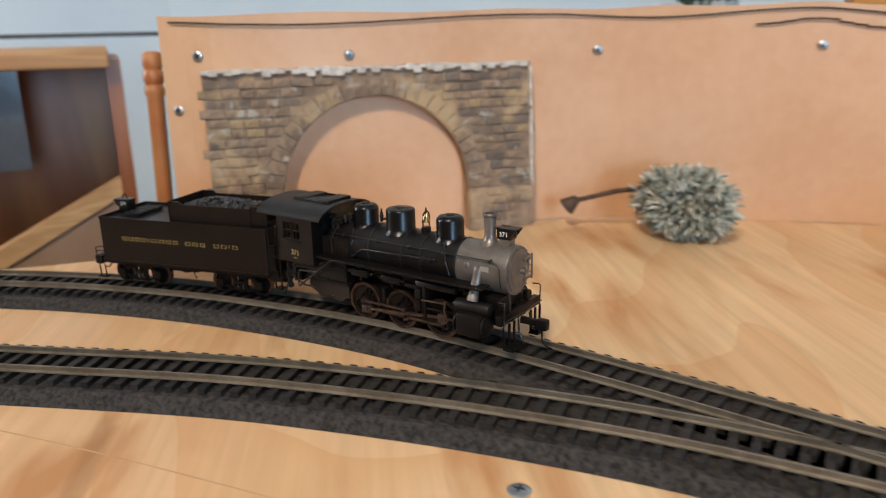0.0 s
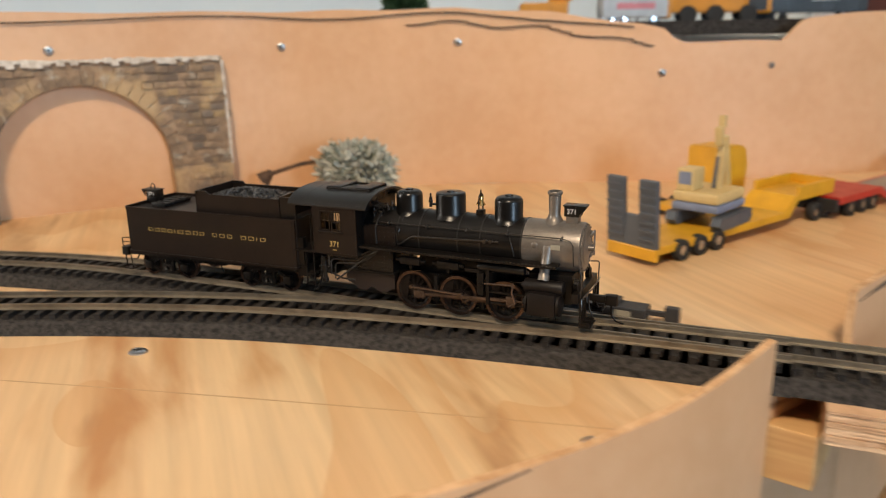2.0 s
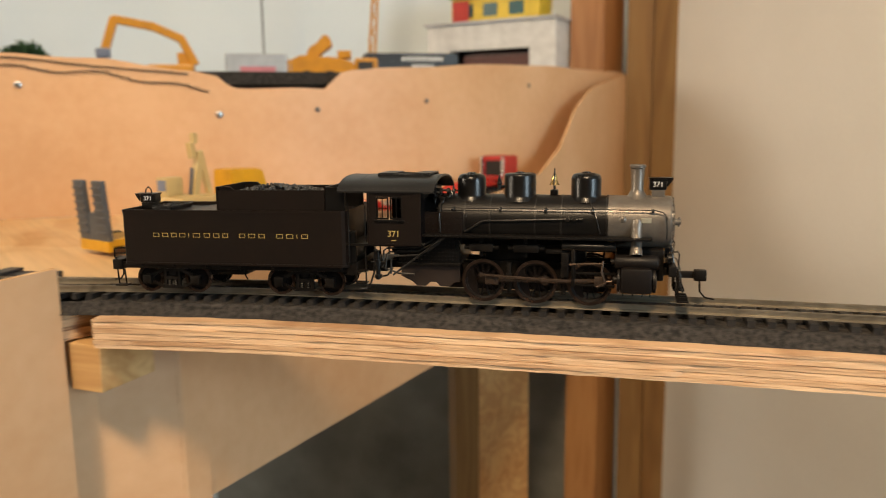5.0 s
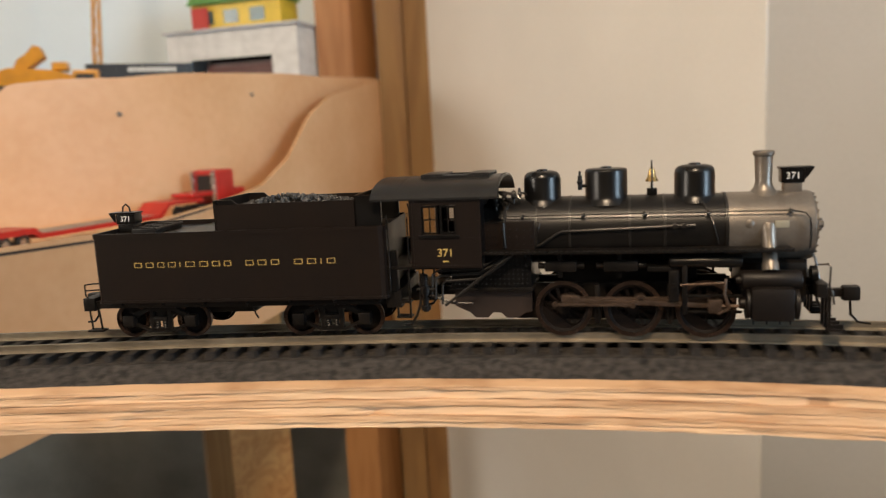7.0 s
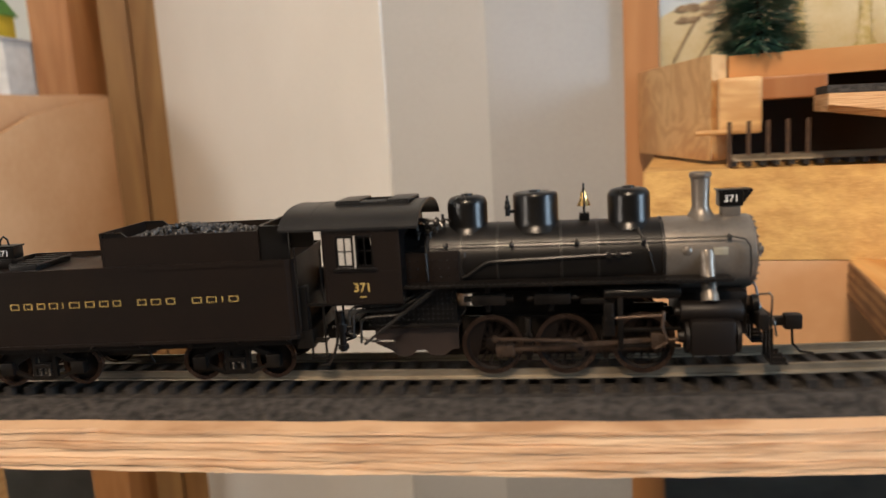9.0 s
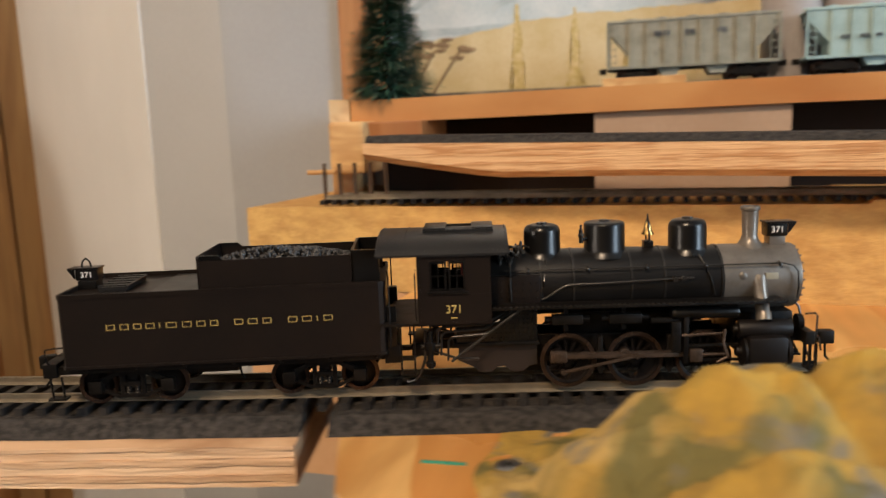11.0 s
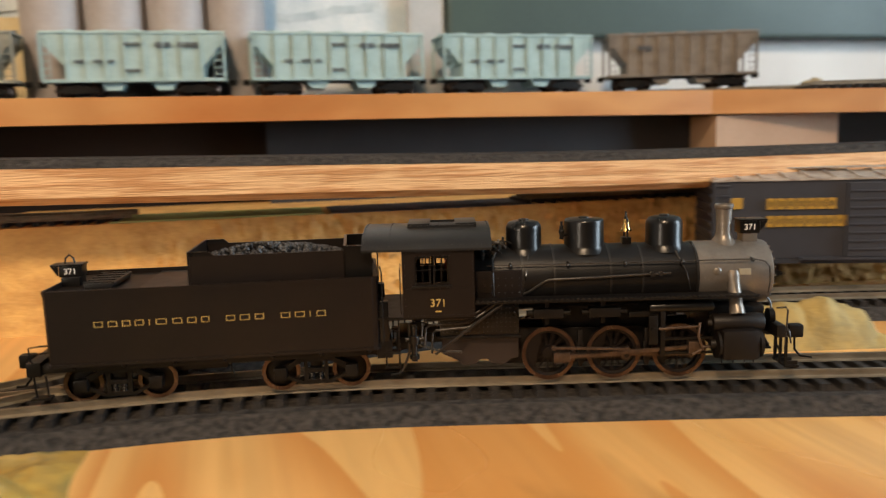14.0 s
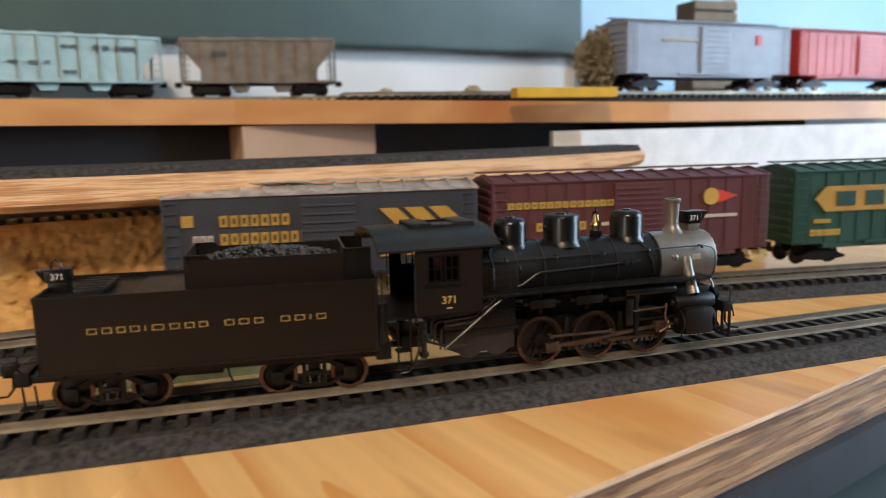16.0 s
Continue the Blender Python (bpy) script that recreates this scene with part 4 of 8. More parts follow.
def dome(name, x, r, top, round_, label):
    d = mm(name, lathe(bmesh.new(), [(r + 1.3, 37.0), (r + 0.35, 38.4), (r, 39.3), (r, top - round_), (r - round_ * 0.12, top - round_ * 0.55), (r - round_ * 0.42, top - round_ * 0.18), (r - round_, top), (0, top + 0.15)], Matrix.Translation((x, 0, 0)), 36), M_BLK, eng, label)
    return d


d1 = dome("sand_dome", -25.9, 5.5, 47.2, 2.2, "rounded black dome ahead of the cab")
d2 = dome("steam_dome", -7.2, 6.1, 47.4, 0.9, "broad flat-topped black dome")
d3 = dome("sand_dome", 17.6, 5.6, 47.5, 2.2, "rounded black dome behind the chimney")
for d, x, z in ((d1, -25.9, 47.2), (d2, -7.2, 47.4), (d3, 17.6, 47.5)):
    mm("dome_cap", lathe(bmesh.new(), [(1.7, z - 0.1), (1.6, z + 0.5), (0, z + 0.7)], Matrix.Translation((x, 0, 0)), 18), M_BLK, d)
bell = mm("bell", lathe(bmesh.new(), [(0, 46.9), (0.7, 46.8), (1.0, 45.8), (1.2, 44.6), (1.8, 43.4), (1.9, 43.1), (1.5, 43.1)], Matrix.Translation((5.8, 0, 0)), 20), M_BRASS, eng, "polished brass bell")
bm = box(bmesh.new(), 4.4, 7.2, -1.6, 1.6, 38.8, 41.2, 0.2)
for s in (-1, 1):
    tube(bm, [(5.8, s * 2.1, 40.8), (5.8, s * 2.3, 44), (5.8, s * 2.0, 46.6), (5.8, s * 0.5, 47.6)], 0.3, 6)
cyl(bm, (5.8, 0, 46.6), (5.8, 0, 49.2), 0.28, n=6)
mm("bell_bracket", bm, M_BLK, bell)
bm = cyl(bmesh.new(), (-14.6, -3.4, 41.5), (-14.6, -3.4, 45.6), 0.65, n=10)
cyl(bm, (-14.6, -3.4, 45.6), (-14.6, -3.4, 47.0), 0.35, n=8)
cyl(bm, (-14.6, -3.4, 42.6), (-12.0, -2.4, 42.6), 0.5, n=8)
bmesh.ops.create_uvsphere(bm, u_segments=10, v_segments=6, radius=0.95, matrix=Matrix.Translation((-14.6, -3.4, 43.8)))
mm("whistle", bm, M_BLK, d2)

# number lamp
lamp = mm("headlight", box(bmesh.new(), 40.4, 46.4, -2.5, 2.5, 41.6, 45.4, 0.25), M_BLK, eng, "black box headlight with white number")
bm = box(bmesh.new(), 40.0, 48.7, -2.8, 2.8, 45.4, 46.0, 0.15)
extrude_profile(bm, [(46.4, 45.4), (48.6, 45.4), (46.6, 42.6), (46.4, 42.6)], -2.75, -2.45)
extrude_profile(bm, [(46.4, 45.4), (48.6, 45.4), (46.6, 42.6), (46.4, 42.6)], 2.45, 2.75)
mm("visor", bm, M_BLK, lamp)
mm("lens", cyl(bmesh.new(), (46.3, 0, 43.5), (46.7, 0, 43.5), 1.6, n=18), M_GLASS, lamp)
mm("lamp_bracket", box(bmesh.new(), 41.2, 45.8, -2.2, 2.2, 38.6, 41.6, 0.2), M_GRAPH, lamp)
text("number", "371", 43.4, -2.56, 43.55, 2.6, M_WHITE, lamp)
text("number", "371", 43.4, 2.56, 43.55, 2.6, M_WHITE, lamp, flip=True)

# cab: side sheets with window openings, front sheet, arched roof, interior
cab = mm("cab", box(bmesh.new(), -73.5, -42.2, -16.6, 16.6, 20.6, 21.4), M_FLAT, eng, "black open-backed cab")
for s in (-1, 1):
    bm = bmesh.new()
    y0, y1 = s * 16.6, s * 17.2
    box(bm, -62.3, -42.0, y0, y1, 21.2, 30.9)
    box(bm, -62.3, -59.4, y0, y1, 30.9, 39.5)
    box(bm, -49.2, -42.0, y0, y1, 30.9, 39.5)
    box(bm, -62.3, -42.0, y0, y1, 39.5, 41.6)
    box(bm, -63.0, -62.2, s * 16.4, s * 17.3, 21.2, 41.4)
    side = mm("cab_side", bm, M_SATIN, cab, smooth=False)
    bm = bmesh.new()
    yo = s * 16.75
    for a, b in ((-59.4, -54.6), (-54.0, -49.2)):
        for x0, x1, z0, z1 in ((a, a + 0.55, 31.0, 39.4), (b - 0.55, b, 31.0, 39.4), (a + 0.55, b - 0.55, 31.0, 31.6), (a + 0.55, b - 0.55, 38.8, 39.4), ((a + b) / 2 - 0.15, (a + b) / 2 + 0.15, 31.6, 38.8), (a + 0.55, b - 0.55, 35.1, 35.4)):
            box(bm, x0, x1, yo - 0.25, yo + 0.25, z0, z1)
    mm("window_sash", bm, M_BLK, side, smooth=False)
    mm("window_pane", box(bmesh.new(), -59.0, -49.6, yo - 0.04, yo + 0.04, 31.2, 39.2), M_GLASS, side, smooth=False)
    mm("sill", box(bmesh.new(), -60.2, -48.4, s * 17.2, s * 17.9, 30.2, 30.8, 0.1), M_BLK, side, "arm rest under the window")
    bm = bmesh.new()
    for x in np.arange(-61.5, -42, 0.95):
        for z in (40.6, 21.9, 30.0) if s < 0 else (40.6,):
            bmesh.ops.create_icosphere(bm, subdivisions=1, radius=0.13, matrix=Matrix.Translation((x, s * 17.22, z)))
    for z in np.arange(22.5, 40.5, 0.95):
        bmesh.ops.create_icosphere(bm, subdivisions=1, radius=0.13, matrix=Matrix.Translation((-42.5, s * 17.22, z)))
    mm("rivets", bm, M_BLK, side)
    text("number", "371", -52.7, s * 17.26, 25.5, 3.3, M_GOLD, side, flip=s > 0)
    mm("class_mark", box(bmesh.new(), -53.6, -51.8, s * 17.2, s * 17.26, 22.9, 23.25), M_GOLD, side)
    mm("grab_rail", tube(bmesh.new(), [(-63.4, s * 17.5, 22.5), (-63.6, s * 17.9, 24), (-63.6, s * 17.9, 36), (-63.4, s * 17.5, 37.5)], 0.22, 6), M_BLK, side)
bm = bmesh.new()
for y0, y1 in ((-16.6, -10.6), (10.6, 16.6)):
    box(bm, -42.8, -42.1, y0, y1, 21.4, 41.8)
box(bm, -42.8, -42.1, -10.6, 10.6, 38.5, 45.3)
mm("cab_front", bm, M_BLK, cab, smooth=False)
mm("backhead", box(bmesh.new(), -50, -42.9, -9.5, 9.5, 21.4, 40.0, 1.5), M_FLAT, cab)
mm("seat", box(bmesh.new(), -58, -53, -15.5, -10.5, 27.0, 28.6, 0.5), M_RED, cab, "red padded seat")
mm("gauge_panel", box(bmesh.new(), -50.6, -50.0, -6, 6, 33, 38, 0.2), M_RED, cab, "dull red backhead fittings")


def arch(y, lift=0.0):
    return 39.6 + lift + 7.3 * math.sqrt(max(0.0, 1 - (abs(y) / 18.6) ** 2.3))


bm = bmesh.new()
ys = np.linspace(-17.9, 17.9, 25)
prof = [(y, arch(y)) for y in ys] + [(y, arch(y) - 0.7) for y in ys[::-1]]
va = [bm.verts.new((-74.6, y, z)) for y, z in prof]
vb = [bm.verts.new((-36.8, y, z)) for y, z in prof]
n = len(prof)
for k in range(n):
    bm.faces.new((va[k], va[(k + 1) % n], vb[(k + 1) % n], vb[k]))
for k in range(24):
    bm.faces.new((va[k], va[k + 1], va[n - 2 - k], va[n - 1 - k]))
    bm.faces.new((vb[k], vb[k + 1], vb[n - 2 - k], vb[n - 1 - k]))
roof = mm("cab_roof", bm, M_ROOFP, cab, "arched dark grey-green cab roof")
bm = bmesh.new()
for y in (-7.4, 7.0):
    box(bm, -61.5, -40.8, y, y + 0.5, arch(7) - 0.3, arch(7) + 0.75)
box(bm, -61.5, -54.8, -7.0, 7.2, arch(3) + 0.3, arch(3) + 0.95, 0.15)
box(bm, -47.2, -40.8, -7.0, 7.2, arch(3) + 0.3, arch(3) + 0.95, 0.15)
mm("roof_hatch", bm, M_ROOFP, roof)
# solid dark block in place of a hole, its shade in the colour
mm("hatch_shade", box(bmesh.new(), -54.6, -47.4, -6.9, -2.0, arch(4) - 0.5, arch(4) + 0.62), M_HOLESHADE, roof)
bm = bmesh.new()
for x in (-74.0, -66.5, -37.4):
    for y in np.linspace(-17.2, 17.2, 26):
        bmesh.ops.create_icosphere(bm, subdivisions=1, radius=0.15, matrix=Matrix.Translation((x, y, arch(y) + 0.03)))
for x in np.arange(-73.5, -37.5, 1.2):
    for s in (-1, 1):
        bmesh.ops.create_icosphere(bm, subdivisions=1, radius=0.15, matrix=Matrix.Translation((x, s * 17.2, arch(17.2) + 0.03)))
mm("roof_rivets", bm, M_ROOFP, roof)

# turret valves and piping ahead of the cab
random.seed(21)
turret = mm("steam_turret", tube(bmesh.new(), [(-41.5, -4.5, 41.8), (-37, -5.2, 41.5), (-33, -5.8, 40.9), (-32, -6.4, 39.5)], 0.5, 8), M_PIPE, eng, "cluster of black valves and pipes")
for k in range(9):
    x, y = random.uniform(-41, -32.5), random.uniform(-7, -1.5)
    z = CZ + math.sqrt(max(0, 98 - y * y))
    bm = lathe(bmesh.new(), [(0.45, -0.5), (0.45, 0.9), (0.8, 1.2), (0.85, 1.8), (0.5, 2.2), (0.4, random.uniform(2.6, 3.6)), (0, 3.7)], Matrix.Translation((x, y, z)), 10)
    valve = mm("valve", bm, M_PIPE, turret)
    mm("valve_pipe", tube(bmesh.new(), [(x, y, z + 2.0), (x + 1.2, y - 1.2, z + 2.2), (x + 2.4, y - 1.6, z + 1.6)], 0.28, 6), M_BLK, turret)
for x in (-39, -36.2, -33.4):
    mm("valve_stem", cyl(bmesh.new(), (x, -6.0, 40.8), (x, -8.1, 41.4), 0.22, n=6), M_PIPE, turret)
    mm("hand_wheel", lathe(bmesh.new(), [(0.5, -0.15), (0.9, -0.15), (0.9, 0.15), (0.5, 0.15), (0.5, -0.15)], Matrix.Translation((x, -8.1, 41.4)) @ Matrix.Rotation(radians(80), 4, "X"), 12), M_PIPE, turret)


def on_boiler(x, z, lift=0.35):
    r = 9.85 + lift
    dz = z - CZ
    return (x, -math.sqrt(max(0.01, r * r - dz * dz)), z)


def mirror(p):
    return (p[0], -p[1], p[2])


for side_ in (0, 1):
    f = mirror if side_ else (lambda p: p)
    bm = tube(bmesh.new(), [f(p) for p in [on_boiler(-38, 34.9, 1.3), on_boiler(-10, 34.9, 1.3), on_boiler(20, 34.9, 1.3), on_boiler(42, 34.9, 1.3), on_boiler(45.2, 34.2, 1.3), on_boiler(46.4, 32.5, 1.2), on_boiler(46.6, 28, 1.0), on_boiler(46.6, 24.5, 1.0)]], 0.22, 6)
    rail = mm("handrail", bm, M_PIPE, eng)
    for x in (-31, -13.5, 3.5, 20.5, 41.6):
        bm = cyl(bmesh.new(), f(on_boiler(x, 34.9, -0.1)), f(on_boiler(x, 34.9, 1.5)), 0.42, n=8)
        bmesh.ops.create_uvsphere(bm, u_segments=8, v_segments=6, radius=0.6, matrix=Matrix.Translation(f(on_boiler(x, 34.6, 1.2))))
        mm("stanchion", bm, M_PIPE, rail)
    bm = tube(bmesh.new(), [f(p) for p in [on_boiler(-27, 26.0, 0.5), on_boiler(-25.5, 26.6, 0.5), on_boiler(-21, 29.6, 0.5), on_boiler(-19.5, 30.2, 0.5), on_boiler(-5, 30.6, 0.5), on_boiler(11, 31.2, 0.5), on_boiler(17, 31.3, 0.5)]], 0.42, 8)
    cyl(bm, f(on_boiler(11.5, 31.2, 0)), f(on_boiler(11.5, 31.2, 1.6)), 0.8, n=10)
    cyl(bm, f(on_boiler(14, 31.3, 0)), f(on_boiler(14, 31.3, 1.4)), 0.7, n=10)
    mm("feed_pipe", bm, M_PIPE, eng)
    for x, dx in ((-25.9, -2.0), (17.6, 4.6)):
        mm("sand_pipe", tube(bmesh.new(), [f(p) for p in [on_boiler(x + 1.0, 39.0, 0.2), on_boiler(x + 1 + dx * 0.2, 37.0, 0.25), on_boiler(x + 1 + dx * 0.7, 31.5, 0.3), on_boiler(x + 1 + dx, 26.0, 0.3)]], 0.25, 6), M_PIPE, eng)
    mm("cab_pipe", tube(bmesh.new(), [f(p) for p in [on_boiler(-36.2, 38.8, 0.3), on_boiler(-36.2, 36, 0.9), (-36.2, -11.4, 33.0), (-36.2, -11.5, 26.0)]], 0.38, 8), M_PIPE, eng)
    s = 1 if side_ else -1
    rb = mm("running_board", box(bmesh.new(), -42.0, 41.4, s * 9.2, s * 16.0, 24.5, 25.2, 0.1), M_FLAT, eng, "black tread-plate running board")
    bm = bmesh.new()
    for x in np.arange(-41.5, 41, 1.55):
        box(bm, x, x + 0.75, s * 15.6, s * 16.15, 25.15, 25.55)
    mm("tread_edge", bm, M_PIPE, rb, smooth=False)
    mm("air_tank", lathe(bmesh.new(), [(0, 9.6), (1.5, 9.9), (1.75, 10.6), (1.75, 28.2), (1.5, 28.9), (0, 29.2)], Matrix.Translation((0, s * 12.6, 21.6)) @ XAX, 18), M_BLK, eng)
    # cylinder block, valve chest, steam pipe
    cy = mm("cylinder", box(bmesh.new(), 30.6, 42.0, s * 9.0, s * 17.4, 5.6, 15.0, 1.6), M_CYL, eng, "black cylinder block")
    mm("cylinder_head", lathe(bmesh.new(), [(0, 42.0), (4.3, 42.0), (4.3, 43.0), (2.6, 43.4), (0, 43.5)], Matrix.Translation((0, s * 13.2, 10.0)) @ XAX, 24), M_CYL, cy)
    mm("cylinder_head", lathe(bmesh.new(), [(0, 28.2), (1.4, 28.2), (1.6, 29.6), (4.3, 29.8), (4.3, 30.6)], Matrix.Translation((0, s * 13.2, 10.0)) @ XAX, 24), M_CYL, cy)
    mm("valve_chest", lathe(bmesh.new(), [(0, 27.4), (1.0, 27.4), (1.2, 28.6), (2.5, 28.8), (2.7, 29.2), (2.7, 43.4), (2.5, 43.8), (1.3, 44.2), (0, 44.4)], Matrix.Translation((0, s * 12.6, 16.4)) @ XAX, 20), M_CYL, cy)
    mm("steam_pipe", lathe(bmesh.new(), [(2.2, -1.5), (2.2, 0.6), (1.95, 1.2), (1.95, 8.8), (2.2, 9.6), (2.2, 11.5)], Matrix.Translation((36.1, s * 8.6, 29.4)) @ Matrix.Rotation(radians(180 + s * 24), 4, "X"), 18), M_GRAPH, eng, "grey steam pipe")
    for x in (31.8, 35.2, 38.6, 41.2):
        mm("drain_cock", cyl(bmesh.new(), (x, s * 13.5, 5.8), (x, s * 13.5, 4.2), 0.25, n=6), M_FLAT, cy)
    # guide bars, valve gear hangers
    mm("guide_bar", box(bmesh.new(), 14.0, 29.0, s * 12.6, s * 13.6, 11.6, 12.4, 0.1), M_FLAT, eng)
    mm("guide_bar", box(bmesh.new(), 14.0, 29.0, s * 12.6, s * 13.6, 7.2, 7.9, 0.1), M_FLAT, eng)
    mm("guide_yoke", box(bmesh.new(), 13.2, 14.6, s * 6, s * 14.0, 6.8, 20.6, 0.2), M_FLAT, eng)
    bm = tube(bmesh.new(), [(24.6, s * 14.6, 17.0), (24.2, s * 14.8, 13), (25.6, s * 14.6, 8.8)], 0.45, 6)
    tube(bm, [(25.6, s * 14.6, 8.8), (22.6, s * 14.4, 7.2)], 0.4, 6)
    tube(bm, [(24.4, s * 14.3, 15.8), (12.6, s * 14.0, 15.2)], 0.4, 6)
    mm("combination_lever", bm, M_STEEL, eng)
    bm = box(bmesh.new(), 9.6, 12.4, s * 13.4, s * 14.4, 10.4, 19.4, 0.5)
    box(bm, 4.0, 13.0, s * 11.5, s * 13.0, 18.8, 20.4, 0.3)
    cyl(bm, (11, s * 12, 15), (11, s * 15, 15), 0.8, n=10)
    mm("valve_link", bm, M_FLAT, eng)
    bm = bmesh.new()
    for k, (x, w) in enumerate(((-24.5, 9.0), (-8.0, 9.5))):
        box(bm, x, x + w, s * 10.4, s * 13.4, 19.0, 22.0, 0.5)
        cyl(bm, (x - 2, s * 12, 20.6), (x + w + 2, s * 12, 20.6), 0.9, n=10)
        box(bm, x + w * 0.4, x + w * 0.4 + 1.2, s * 10, s * 12, 17, 24.6)
    mm("spring_gear", bm, M_FLAT, eng)
    for x in (-10, 10.2):
        bm = box(bmesh.new(), x - 0.7, x + 0.7, s * 8.0, s * 10.0, 3.0, 14.5, 0.3)
        box(bm, x - 1.1, x + 1.1, s * 7.6, s * 10.0, 4.2, 10.5, 0.3)
        mm("brake_hanger", bm, M_FLAT, eng)
    # cab steps, pipes and diagonal brace
    mm("injector_pipe", tube(bmesh.new(), [(-33.5, s * 14.6, 24.4), (-40, s * 14.8, 19.8), (-54, s * 14.8, 9.4)], 0.42, 8), M_PIPE, eng)
    for z, x0 in ((19.6, -58), (18.2, -57), (16.6, -55)):
        mm("injector_pipe", tube(bmesh.new(), [(x0, s * 14.2, z - 7), (x0 + 0.3, s * 14.2, z - 1), (x0 + 1.5, s * 14.2, z), (-44, s * 14.0, z + 0.6), (-40, s * 13.0, z + 2.6), (-36, s * 12.2, z + 5.4)], 0.36, 7), M_PIPE, eng)
    mm("injector_pipe", tube(bmesh.new(), [(-60, s * 13.2, 12.5), (-52, s * 13.4, 9.8), (-46, s * 13.2, 9.6)], 0.4, 7), M_PIPE, eng)
    mm("injector_pipe", tube(bmesh.new(), [(-61.5, s * 14, 19), (-61.8, s * 14, 10), (-63.2, s * 14, 6), (-65, s * 13.4, 3.4), (-67.5, s * 12.4, 2.8)], 0.4, 7), M_PIPE, eng)
    bm = cyl(bmesh.new(), (-60.2, s * 14, 18.6), (-60.2, s * 14, 7.4), 0.95, n=10)
    cyl(bm, (-60.2, s * 14, 15.2), (-60.2, s * 14, 12.8), 1.7, n=12)
    cyl(bm, (-62.8, s * 14, 14), (-57.2, s * 14, 14), 0.8, n=10)
    cyl(bm, (-60.2, s * 14, 9.2), (-60.2, s * 14, 8.0), 1.5, n=10)
    mm("injector", bm, M_BLK, eng)
    bm = bmesh.new()
    for z in (5.6, 10.2):
        box(bm, -69.0, -64.5, s * 12.2, s * 15.6, z, z + 0.6, 0.1)
    for x in (-68.8, -64.9):
        box(bm, x, x + 0.5, s * 15.0, s * 15.6, 5.6, 20.6)
    mm("cab_step", bm, M_FLAT, eng, smooth=False)

# frame, firebox, ashpan, pilot
bm = bmesh.new()
for s in (-1, 1):
    box(bm, -64, 49, s * 4.2, s * 5.4, 10.6, 13.4, 0.15)
    box(bm, -24, 26, s * 4.2, s * 5.4, 4.0, 5.6, 0.15)
    for x in (-26, -11.5, -8.5, 8.2, 11.2, 27):
        box(bm, x, x + 1.6, s * 4.2, s * 5.4, 5.0, 12.0)
box(bm, -66, -58, -9, 9, 9.5, 13.5, 0.3)
box(bm, 29, 46, -9, 9, 9, 20.5, 0.8)
box(bm, -20, 18, -4.0, 4.0, 13.2, 20.8, 0.5)
# two plates added only to keep the gaps between spokes dark
box(bm, -34, 27, -6.6, -5.2, 3.6, 14.5, 0.2)
box(bm, -34, 27, 5.2, 6.6, 3.6, 14.5, 0.2)
frame_ = mm("engine_frame", bm, M_FLAT, eng, "black bar frame with added plates darkening behind the spokes")
bm = box(bmesh.new(), -52.6, -28.6, -11.4, 11.4, 13.4, 24.2, 0.6)
fire = mm("firebox", bm, M_BLK, eng)
bm = bmesh.new()
for x in np.arange(-51.5, -29.5, 1.35):
    for z in (15.2, 16.6, 18.0, 19.4, 20.8, 22.2):
        bmesh.ops.create_icosphere(bm, subdivisions=1, radius=0.3, matrix=Matrix.Translation((x, -11.4, z)))
mm("stay_bolts", bm, M_BLK, fire)
bm = extrude_profile(bmesh.new(), [(-52, 13.4), (-28.8, 13.4), (-28.8, 6.6), (-31, 6.2), (-33, 4.6), (-36.5, 4.6), (-38.2, 6.2), (-40.5, 6.2), (-42.2, 4.6), (-45.8, 4.6), (-47.6, 6.2), (-52, 8.2)], -10.2, 10.2)
mm("ashpan", bm, mat("rusty_ashpan", (0.010, 0.006, 0.0048), (0.018, 0.010, 0.007), 120, 0.5), eng, "dark rusty ashpan", smooth=False)
mm("mud_ring", box(bmesh.new(), -53.4, -28.2, -12.0, 12.0, 13.0, 14.0, 0.2), M_FLAT, eng)
bm = box(bmesh.new(), 47.4, 50.0, -14.8, 14.8, 11.8, 15.6, 0.3)
pilot = mm("pilot_beam", bm, M_FLAT, eng, "black front buffer beam")
for s in (-1, 1):
    mm("pilot_rail", tube(bmesh.new(), [(50.3, s * 14, 8), (50.8, s * 14, 20.0), (50.2, s * 13.2, 21.0)], 0.28, 6), M_PIPE, pilot)
    mm("pilot_rail", tube(bmesh.new(), [(47.6, s * 13.4, 20.6), (50.4, s * 13.6, 20.8)], 0.28, 6), M_PIPE, pilot)
    mm("pilot_rail", tube(bmesh.new(), [(46.5, s * 5.0, 24.6), (48.6, s * 6.4, 21), (49.4, s * 7.6, 15.6)], 0.34, 6), M_PIPE, pilot)
    mm("pilot_rail", tube(bmesh.new(), [(51.2, s * 4.4, 12), (51.8, s * 4.8, 7), (53.2, s * 5.0, 4.4)], 0.4, 6), M_PIPE, pilot)
mm("pilot_rail", tube(bmesh.new(), [(51.2, -14.4, 13.8), (51.6, -10, 14.2), (51.8, 0, 13.6), (51.6, 10, 14.2), (51.2, 14.4, 13.8)], 0.28, 6), M_PIPE, pilot)
mm("pilot_rail", tube(bmesh.new(), [(51.2, -14.4, 13.8), (51.4, -15.0, 11.4), (51.6, -15.0, 10.2)], 0.28, 6), M_PIPE, pilot)
